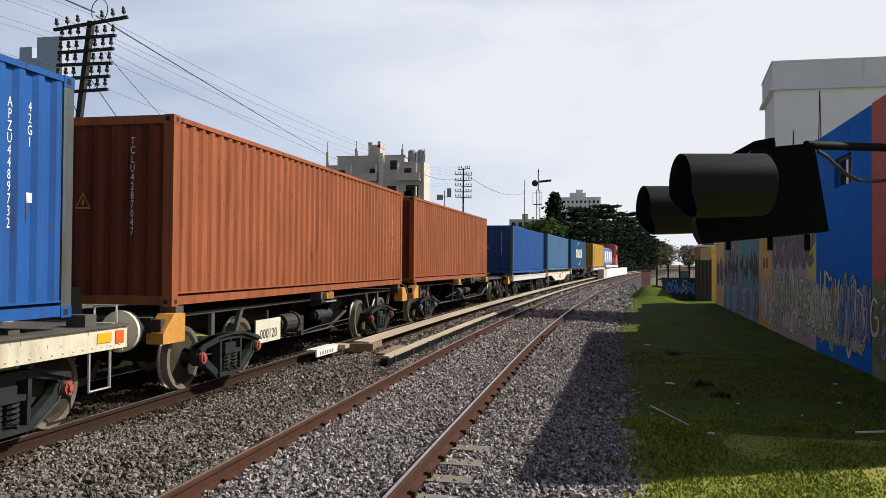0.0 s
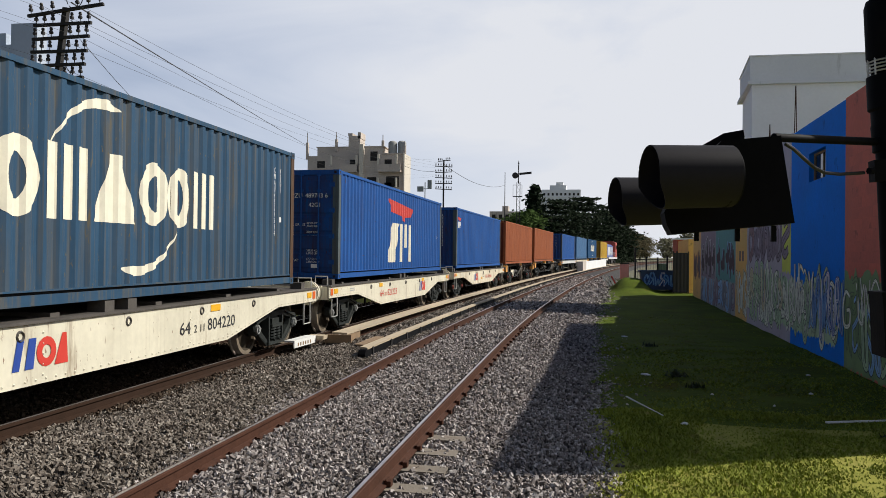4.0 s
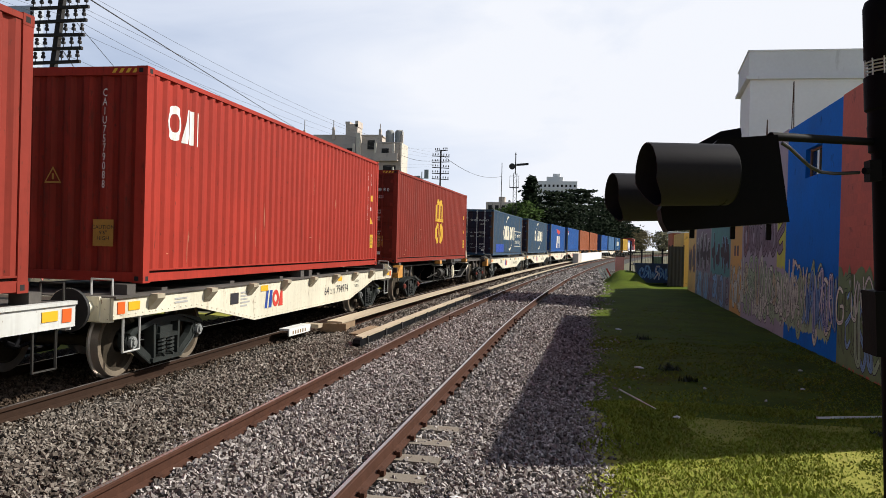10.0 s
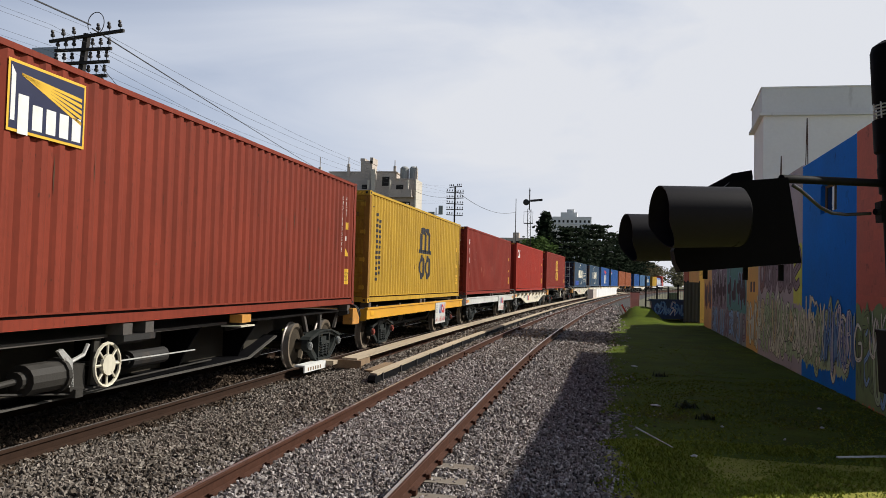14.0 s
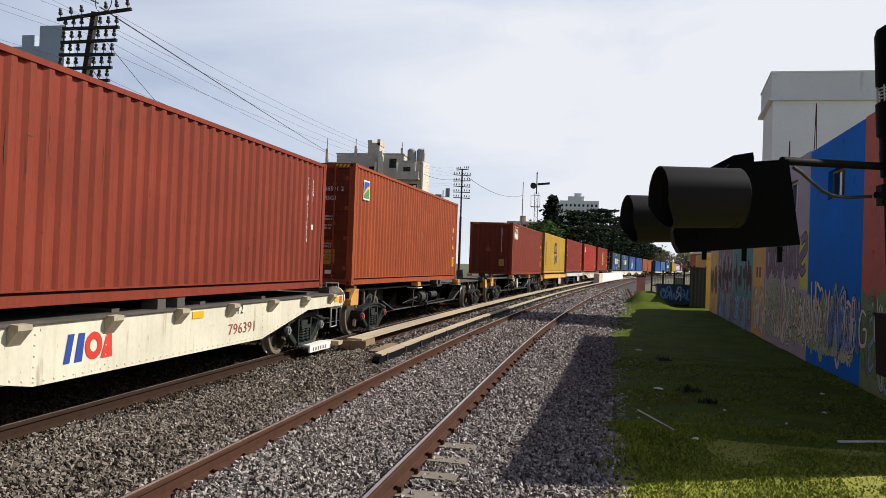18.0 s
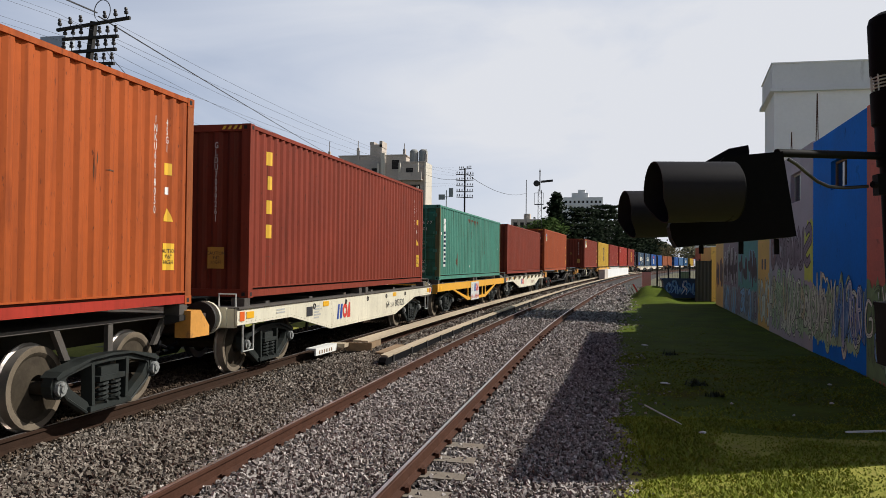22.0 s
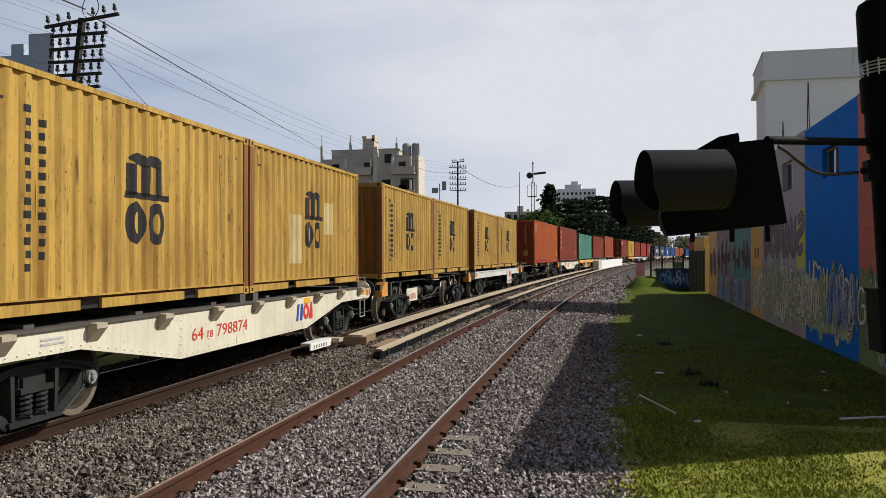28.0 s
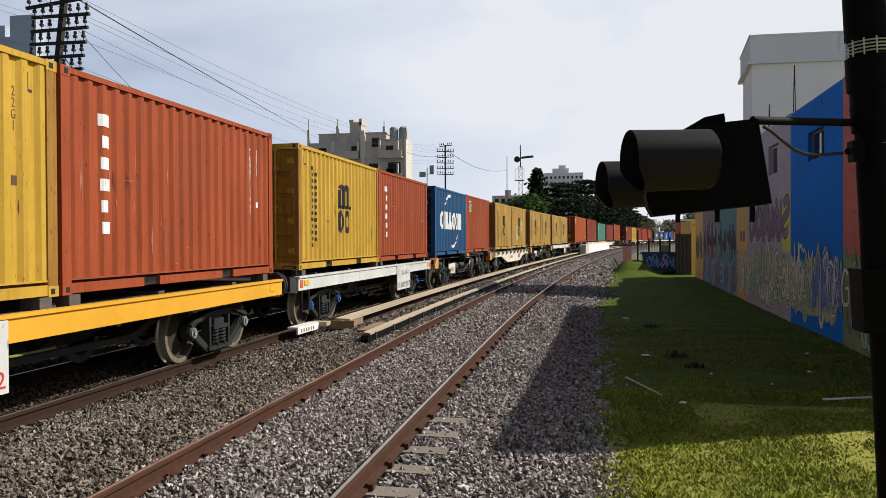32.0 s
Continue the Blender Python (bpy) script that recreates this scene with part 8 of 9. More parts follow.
def wire(a, b, sag, r=0.012, n=14):
    a, b = Vector(a), Vector(b)
    m = Mesh()
    pts = [a.lerp(b, t) - Vector((0, 0, sag * 4 * t * (1 - t))) for t in np.linspace(0, 1, n)]
    m.tube(pts, r, 4)
    ob = part("overhead_wire", m, M_WIRE)
    return tagged(ob, "thin sagging overhead wire between the poles", "wire", "overhead wires")


def window(parent, x, y, z, w, h, face, frame_mat=None, bars_n=0):
    """A framed pane set in a wall: face 'x' looks to +x, '-y' looks to the camera. (x, y, z) is the lower middle."""
    fr, gl = Mesh(), Mesh()
    t = 0.06

    def put(mesh, a0, a1, d0, d1, z0, z1):
        if face == "x":
            mesh.box(x + d0, x + d1, y + a0, y + a1, z + z0, z + z1)
        else:
            mesh.box(x + a0, x + a1, y - d1, y - d0, z + z0, z + z1)
    put(gl, -w / 2, w / 2, 0.004, 0.014, 0, h)
    put(fr, -w / 2 - t, -w / 2, 0.0, 0.05, -t, h + t)
    put(fr, w / 2, w / 2 + t, 0.0, 0.05, -t, h + t)
    put(fr, -w / 2, w / 2, 0.0, 0.05, h, h + t)
    put(fr, -w / 2 - 0.04, w / 2 + 0.04, 0.0, 0.10, -t - 0.03, 0)
    put(fr, -0.025, 0.025, 0.014, 0.04, 0, h)
    for i in range(bars_n):
        zz = h * (i + 1) / (bars_n + 1)
        put(fr, -w / 2, w / 2, 0.014, 0.03, zz - 0.015, zz + 0.015)
    win = part("window", fr, frame_mat or M_PALEGREY, parent)
    part("pane", gl, M_GLASS, win)


def left_side():
    X = -16.5
    g = lambda y: ground_z(X, y) - 0.2
    # rough block yard wall with a barred window and painted mural
    h1 = thing("block_house", "rough grey block house with a barred window and a water tank", "house")
    m = Mesh()
    m.box(X - 5, X, 15.0, 21.6, g(18), 4.1)
    part("wall", m, M_BLOCK, h1)
    window(h1, X, 20.7, 1.72, 1.2, 0.98, "x", M_CONCRETE, 3)
    window(h1, X, 17.2, 1.75, 0.95, 0.75, "x", M_CONCRETE, 2)
    m = Mesh()
    m.box(X - 2.8, X - 0.6, 21.3, 22.6, 3.4, 5.3)
    part("tank_plinth", m, M_CREAMHOUSE, h1)
    m = Mesh()
    m.lathe([(0, 0), (0.45, 0), (0.46, 0.74), (0.42, 0.78), (0.42, 0.84), (0.3, 0.92), (0, 0.94)], 20, 0, "z", (X - 1.25, 22.0, 5.3))
    part("water_tank", m, M_TANK, h1, "round grey water tank", smooth=True)
    mural(h1, X, 15.2, 20.0, 0.0, 1.5, ["white", "sky"], 21)
    h2 = thing("yard_wall", "weathered block yard wall with a sprayed mural and railing", "wall")
    m = Mesh()
    m.box(X - 0.3, X, 21.62, 26.6, g(24), 3.42)
    part("wall", m, M_YARDWALL, h2)
    m = Mesh()
    for i in range(24):
        y = 21.8 + 0.19 * i
        m.cyl((X - 0.15, y, 3.42), (X - 0.15, y, 4.5), 0.012, 4)
    m.box(X - 0.17, X - 0.13, 21.7, 26.4, 4.46, 4.5)
    part("railing", m, M_IRON, h2, "thin black iron railing")
    m = Mesh()
    m.cyl((X - 0.4, 24.15, 3.0), (X - 0.4, 24.15, 5.35), 0.08, 8)
    part("vent_pipe", m, M_IRON, h2)
    mural(h2, X, 24.0, 25.0, 0.5, 1.9, ["rose", "lemon", "cream"], 22)
    mural(h2, X, 22.0, 23.6, 0.5, 1.5, ["cream", "rose"], 23)
    # grey shed with a gable end
    h3 = thing("gabled_shed", "pale grey rendered shed with a sloping gable top", "building")
    m = Mesh()
    m.prism([(28.12, g(24)), (32.45, g(24)), (32.45, 6.66), (28.12, 6.80)], "x", X - 1.2, X - 0.8)
    part("wall", m, M_PALEGREY, h3)
    m = Mesh()
    m.prism([(18.5, g(24)), (28.1, g(24)), (28.1, 5.75), (24.2, 4.75), (18.5, 3.4)], "x", X - 1.2, X - 0.82)
    part("lean_to", m, M_PALEGREY, h3)
    m = Mesh()
    m.prism([(28.1, 6.80), (32.45, 6.66), (32.45, 6.72), (28.1, 6.86)], "x", X - 0.9, X - 0.76)
    part("wall_cap", m, M_GREYBLUE, h3)
    # crumbling terrace behind a low wall
    h4 = thing("terrace_house", "crumbling pale concrete terrace house with broken balustrade", "house")
    m = Mesh()
    m.box(X - 3, X - 0.6, 26.9, 30.62, g(28), 3.12)
    part("wall", m, M_TERRACE, h4)
    m = Mesh()
    m.box(X - 3, X - 0.35, 26.8, 30.75, 3.12, 3.3)
    part("balcony_slab", m, M_TERRACE, h4)
    for y in (26.95, 28.15, 29.3, 30.55):
        m = Mesh()
        m.box(X - 0.62, X - 0.38, y - 0.13, y + 0.13, 3.3, 4.32 + 0.1 * math.sin(y * 7))
        m.box(X - 0.66, X - 0.34, y - 0.17, y + 0.17, 4.2, 4.28)
        part("balustrade_post", m, M_TERRACE, h4)
    for y0, y1 in ((27.08, 28.02), (29.43, 30.42)):
        m = Mesh()
        m.box(X - 0.58, X - 0.42, y0, y1, 4.0, 4.14)
        part("balustrade_rail", m, M_TERRACE, h4)
    for k in range(15):
        y = 27.2 + 0.225 * k
        if k in (6, 9):
            continue
        m = Mesh()
        m.lathe([(0.05, 0), (0.05, 0.06), (0.03, 0.12), (0.065, 0.32), (0.03, 0.55), (0.05, 0.62), (0.05, 0.7)], 8, 0, "z", (X - 0.5, y, 3.3))
        part("baluster", m, M_TERRACE, h4, smooth=True)
    window(h4, X - 0.6, 28.85, 1.9, 1.15, 0.58, "x", M_WHITE, 3)
    m = Mesh()
    m.box(X - 0.62, X - 0.2, 28.1, 30.6, 2.56, 2.66)
    part("window_ledge", m, M_TERRACE, h4, "thin stained concrete ledge")
    lw = thing("low_wall", "low stained block wall with black and white sprayed loops", "wall")
    m = Mesh()
    m.box(X - 0.25, X, 26.62, 34.4, g(30), 1.70)
    part("wall", m, M_YARDWALL, lw)
    m = Mesh()
    m.box(X - 0.35, X + 0.10, 26.6, 34.45, 1.74, 1.82)
    part("coping", m, M_CONCRETE, lw)
    for k in range(17):
        m = Mesh()
        m.box(X - 0.2, X + 0.05, 30.8 + 0.21 * k, 30.92 + 0.21 * k, 1.66, 1.74)
        part("brick", m, M_BRICK, lw)
    m = Mesh()
    m.add([(X + 0.004, y, z) for y, z in ((26.9, 0.2), (30.7, 0.25), (30.95, 0.8), (30.6, 1.5), (29.6, 1.42), (28.4, 1.58), (27.2, 1.5), (26.8, 0.9))], [tuple(range(8))])
    part("spray_fill", m, SPRAY["black"], lw, "black sprayed ground")
    sprayed(lw, lambda u, v, e: (X + 0.004 + e, u, v), 26.95, 30.8, 0.2, 1.5, 7, ["white"], 77, "black", 0.07, 0.03, 1.3, label="white sprayed loops")
    sh = thing("shrub", "dusty dark green shrub growing behind the low wall", "shrub")
    rnd = random.Random(31)
    m = Mesh()
    for k in range(5):
        m.tube([(X - 0.42, 27.4, g(27)), (X - 0.42 + rnd.uniform(-0.1, 0.1), 27.4 + rnd.uniform(-0.3, 0.3), 1.6), (X - 0.4, 27.4 + rnd.uniform(-0.5, 0.5), 2.5)], 0.02, 5)
    part("stem", m, M_IRON, sh)
    m = Mesh()
    for k in range(420):
        c = Vector((X - 0.42 + rnd.gauss(0, 0.09), 27.42 + rnd.gauss(0, 0.32), 2.12 + rnd.gauss(0, 0.34)))
        u = Vector((rnd.gauss(0, 1), rnd.gauss(0, 1), rnd.gauss(0, 1))).normalized()
        v = u.orthogonal()
        m.add([tuple(c - u * 0.06), tuple(c + v * 0.03), tuple(c + u * 0.06), tuple(c - v * 0.03)], [(0, 1, 2, 3)])
    part("foliage", m, M_SHRUB, sh)
    h5 = thing("cream_house", "cream rendered house with small windows and tiled coping", "house")
    m = Mesh()
    m.box(X - 8, X - 0.6, 32.5, 43.0, g(36), 6.28)
    part("wall", m, M_CREAMHOUSE, h5)
    m = Mesh()
    m.box(X - 8.1, X - 0.45, 32.47, 43.2, 6.28, 6.46)
    part("roof_edge", m, M_TILE, h5, "dark tiled roof edge")
    for y, w in ((34.0, 0.5), (36.75, 1.2), (39.7, 1.1), (41.9, 0.9)):
        window(h5, X - 0.6, y, 3.22, w, 1.1, "x", M_WHITE, 0)
    m = Mesh()
    m.box(X - 0.6, X + 0.1, 33.0, 43.0, 1.98, 2.08)
    part("canopy", m, M_TILE, h5, "thin rusty canopy over the ground floor")
    m = Mesh()
    m.box(X - 0.6, X - 0.55, 35.1, 36.2, g(36), 1.85)
    part("doorway", m, M_DARKSHEET, h5, "dark sheet standing for an unlit doorway")
    m = Mesh()
    m.box(X - 0.3, X, 37.0, 47.2, g(40), 1.75)
    part("garden_wall", m, M_BLOCK, h5, "stained grey garden wall")
    mural(h5, X, 37.4, 43.0, 0.2, 1.4, ["white", "cream"], 25)
    h6 = thing("brick_outhouse", "patched brick outhouse with a sloping tin roof", "house")
    m = Mesh()
    m.prism([(47.4, g(50)), (62.5, g(50)), (62.5, 3.2), (47.4, 4.5)], "x", X - 6, X)
    part("wall", m, M_BRICK, h6)
    m = Mesh()
    m.prism([(47.0, 4.53), (63.0, 3.16), (63.0, 3.26), (47.0, 4.65)], "x", X - 6.2, X + 0.25)
    part("roof", m, M_PALEGREY, h6, "pale corrugated roof edge")
    window(h6, X, 52.4, 1.8, 1.9, 1.15, "x", M_BRICK, 0)
    mural(h6, X, 48.0, 50.5, 0.3, 1.3, ["white"], 26)
    mural(h6, X, 54.5, 61.0, 0.3, 1.4, ["sky", "white"], 27)
    # blue grey building behind
    h7 = thing("apartment_block", "blank blue grey rendered apartment block behind the houses", "building")
    m = Mesh()
    m.box(-46, -27.0, 34.4, 36.0, -1, 11.78)
    part("wall", m, M_GREYBLUE, h7)
    m = Mesh()
    m.box(-27.3, -25.9, 34.2, 34.9, -1, 12.72)
    part("stair_tower", m, M_GREYBLUE, h7)
    m = Mesh()
    m.box(-28.6, -27.9, 34.6, 35.4, 11.78, 12.4)
    part("chimney", m, M_GREYBLUE, h7)
    # pale block farther along
    for i, (x0, x1, y, zt) in enumerate(((-60, -34, 60, 7.5), (-70, -30, 120, 8.0))):
        h8 = thing("low_houses", "row of low pale houses beyond the line", "house", group="low houses")
        m = Mesh()
        m.box(x0, x1, y, y + 12, -1, zt)
        part("wall", m, M_PALEGREY, h8)


def mural(parent, x, y0, y1, z0, z1, fills, seed):
    """Sprayed bubble strokes on a wall that faces +x."""
    put = lambda u, v, e: (x + e, u, v)
    n = max(3, int((y1 - y0) / 0.5))
    sprayed(parent, put, y0, y1, z0, z1, n, fills, seed, "black", 0.09, 0.02, 1.2)


def concrete_building():
    """Unfinished flats with roof tanks."""
    ob = thing("concrete_flats", "unfinished grey concrete apartment building with roof water tanks", "apartment building")
    X0, X1, Y = -31.4, -19.9, 87.0
    x = lambda f: X0 + (X1 - X0) * f
    depth = 3.2

    def block(name, a, b, z0, z1, y0=0.0, y1=depth, label="", mt=None):
        m = Mesh()
        m.box(x(a), x(b), Y + y0, Y + y1, z0, z1)
        return part(name, m, mt or M_CONCRETE, ob, label)
    block("left_wing", 0.0, 0.53, -1, 12.98, 0.5)
    block("right_wing", 0.53, 0.985, -1, 13.05, 0.3)
    # side wall, pier and posts get cream render, sunlight put into the colour
    m = Mesh()
    m.box(x(0.985), x(1.0), Y + 0.0, Y + depth, -1, 13.1)
    part("side_wall", m, M_CREAMHOUSE, ob, "side wall painted paler for sunlight")
    block("attic", 0.085, 0.41, 12.98, 14.0, 1.0, 3.0)
    block("attic_coping", 0.075, 0.42, 14.0, 14.1, 0.95, 3.05)
    block("stair_tower", 0.41, 0.53, 12.98, 15.3, 0.9, 2.9)
    block("tower_top", 0.405, 0.45, 15.3, 15.6, 0.9, 2.9)
    block("tower_top", 0.505, 0.535, 15.0, 15.7, 0.9, 2.9)
    block("pier", 0.545, 0.585, 9.0, 14.2, -0.1, 0.3, "projecting pier painted paler for sunlight", M_CREAMHOUSE)
    block("upper_room", 0.59, 0.78, 13.05, 13.9, 0.32, 2.8)
    block("upper_coping", 0.58, 0.79, 13.9, 14.02, 0.25, 2.9)
    block("tank_slab", 0.77, 0.985, 13.05, 13.2, 0.2, 2.8)
    for f, z0, z1 in ((-0.005, 12.6, 15.7), (0.295, 13.5, 15.7), (0.77, 13.6, 15.3), (0.99, 13.1, 14.6)):
        m = Mesh()
        m.box(x(f) - 0.13, x(f) + 0.13, Y + 0.4, Y + 0.7, z0, z0 + (z1 - z0) * 0.62)
        m.cyl((x(f), Y + 0.55, z0 + (z1 - z0) * 0.6), (x(f), Y + 0.55, z1), 0.05, 5)
        part("column_stub", m, M_CONCRETE, ob, "column stub with bare rods")
    for f in (0.862, 0.955):
        m = Mesh()
        m.lathe([(0, 0), (0.5, 0), (0.5, 1.2), (0.47, 1.25), (0.3, 1.42), (0.0, 1.47)], 16, 0, "z", (x(f), Y + 0.9, 13.2))
        part("water_tank", m, M_TANK, ob, "round roof water tank", smooth=True)
    # dark sheets on the wall stand for unlit openings, with balconies floor by floor
    def opening(a, b, z0, z1, y0):
        m = Mesh()
        m.box(x(a), x(b), Y + y0 - 0.012, Y + y0 + 0.01, z0, z1)
        w = part("window", m, M_DARKSHEET, ob, "dark sheet standing for an unlit opening")
        m = Mesh()
        m.box(x(a) - 0.08, x(b) + 0.08, Y + y0 - 0.12, Y + y0, z0 - 0.1, z0)
        part("sill", m, M_CONCRETE, w)
    opening(0.65, 0.723, 12.34, 13.4, 0.3)
    for k in range(4):
        z = 2.6 * k
        opening(0.794, 0.866, 11.85 - z, 12.49 - z, 0.3)
        opening(0.437, 0.51, 11.81 - z, 12.52 - z, 0.5)
        opening(0.62, 0.712, 9.6 - z, 10.5 - z, 0.3)
        opening(0.811, 0.939, 9.2 - z, 10.59 - z, 0.3)
        opening(0.10, 0.18, 11.6 - z, 12.4 - z, 0.5)
        for a, b, dy, zt in ((0.738, 0.97, -0.7, 11.86), (0.255, 0.525, -0.3, 11.9)):
            m = Mesh()
            m.box(x(a), x(b), Y + dy, Y + 0.5, zt - 0.85 - z, zt - 0.7 - z)
            m.box(x(a), x(b), Y + dy, Y + dy + 0.12, zt - 0.7 - z, zt - z)
            part("balcony", m, M_CONCRETE, ob)
        for f in (0.262, 0.522, 0.75, 0.93):
            m = Mesh()
            dy = -0.3 if f < 0.53 else -0.7
            m.box(x(f) - 0.1, x(f) + 0.1, Y + dy, Y + dy + 0.2, 11.9 - z, 12.95 - z)
            part("post", m, M_CREAMHOUSE, ob, "post painted paler for sunlight")


def semaphore():
    x, y = -8.9, 108.2
    ob = thing("semaphore_signal", "tall lattice railway semaphore with ladder and raised arm", "semaphore", pose(x, y, ground_z(x, y)))
    for sx in (-0.22, 0.22):
        m = Mesh()
        m.box(sx - 0.04, sx + 0.04, -0.04, 0.04, 0, 11.7)
        part("upright", m, M_IRON, ob)
    m = Mesh()
    for i in range(14):
        z = 0.6 + 0.8 * i
        m.cyl((-0.22, 0, z), (0.22, 0, z + 0.4), 0.02, 4)
        m.cyl((0.22, 0, z + 0.4), (-0.22, 0, z + 0.8), 0.02, 4)
    part("lattice", m, M_IRON, ob)
    m = Mesh()
    m.cyl((0, 0, 11.5), (0, 0, 14.1), 0.07, 8)
    m.lathe([(0, 14.1), (0.12, 14.2), (0.05, 14.4), (0.0, 14.7)], 8)
    part("finial", m, M_IRON, ob)
    m = Mesh()
    m.prism([(0.1, 12.65), (1.75, 12.80), (1.75, 13.10), (0.1, 12.95)], "y", -0.05, 0.02)
    part("arm", m, M_IRON, ob, "dark signal arm")
    m = Mesh()
    m.lathe([(0, -0.2), (0.42, -0.12), (0.42, 0.12), (0, 0.2)], 14, 0, "y", (-0.45, 0, 12.6))
    part("spectacle", m, M_IRON, ob, "round spectacle plate")
    m = Mesh()
    m.box(-0.7, 0.5, -0.3, 0.4, 9.7, 9.78)
    for sx in (-0.7, 0.5):
        m.cyl((sx, -0.3, 9.7), (sx, -0.3, 11.3), 0.03, 4)
    m.box(-0.7, 0.5, -0.32, -0.28, 11.25, 11.3)
    part("platform", m, M_IRON, ob)
    p = thing("thin_mast", "thin grey mast standing among the far houses", "mast", pose(-11.9, 120, -0.2))
    m = Mesh()
    m.cyl((0, 0, 0), (0, 0, 14.6), 0.09, 6, 0, 0.05)
    part("tube", m, M_IRON, p)


def far_buildings():
    t = thing("white_tower_block", "distant white apartment block with rows of windows", "apartment building", pose(-11.5, 395, -0.6))
    m = Mesh()
    m.box(-9.5, 9.5, 0, 14, 0, 35)
    part("body", m, M_TOWER, t)
    m = Mesh()
    m.box(-5.5, 2.5, 1, 10, 35, 37.2)
    m.box(-2.5, 1.0, 2, 8, 37.2, 38.8)
    part("roof_house", m, M_TOWER, t)
    for k in range(5):
        for i in range(9):
            w = Mesh()
            xx = -8.6 + 2.05 * i
            w.box(xx, xx + 0.95, -0.04, -0.01, 32.1 - 2.9 * k, 33.3 - 2.9 * k)
            part("window", w, M_DARKSHEET, t)
    for k in range(5):
        b = Mesh()
        b.box(-9.5, 9.5, -0.5, 0, 31.2 - 2.9 * k, 31.5 - 2.9 * k)
        part("balcony", b, M_TOWER, t)
    g = thing("grey_flats", "distant grey flats with a roof mast", "building", pose(-20, 200, -0.3))
    m = Mesh()
    m.box(-3.6, 3.6, 0, 10, 0, 13.2)
    m.box(-0.5, 1.0, 1, 4, 13.2, 14.6)
    part("body", m, M_CONCRETE, g)
    for i in range(4):
        for k in range(3):
            w = Mesh()
            w.box(-3.0 + 1.7 * i, -2.1 + 1.7 * i, -0.03, -0.01, 11.2 - 2.8 * k, 12.4 - 2.8 * k)
            part("window", w, M_DARKSHEET, g)
    for x, y, w, d, h in ((-48, 180, 14, 10, 9), (60, 420, 20, 10, 9)):
        b = thing("distant_building", "hazy pale building beyond the curve", "building", pose(x, y, 0), group="distant buildings")
        m = Mesh()
        m.box(-w / 2, w / 2, 0, d, 0, h)
        part("body", m, M_TOWER, b)
        for i in range(int(w / 2.4)):
            for k in range(int(h / 3)):
                q = Mesh()
                q.box(-w / 2 + 0.7 + 2.4 * i, -w / 2 + 1.7 + 2.4 * i, -0.03, -0.01, h - 2.4 - 3 * k, h - 1.0 - 3 * k)
                part("window", q, M_DARKSHEET, b)
    # antenna cluster by the second pole
    a = thing("antenna_frame", "pale antenna boxes on a rooftop frame", "antenna", pose(-30.2, 150, 1.2))
    m = Mesh()
    m.cyl((0, 0, -2.2), (0, 0, 14.5), 0.1, 6)
    m.box(-1.5, -0.3, -0.15, 0.15, 12.7, 13.7)
    m.box(0.5, 1.3, -0.15, 0.15, 13.2, 14.9)
    m.box(-1.4, 1.2, -0.05, 0.05, 13.2, 13.3)
    part("frame", m, M_PALEGREY, a)


M_TOWER = mat("distant white render", (0.80, 0.80, 0.79), 0.9, 0, 0.06, 0.2, 5, 0.05, (0.45, 0.45, 0.44), 0.3, 0.4)


# ---- trees ----


def leaf_material(name, col):
    return mat(name, col, 0.8, 0, 0.4, 0.5, 6, 0.0, spec=0.06)


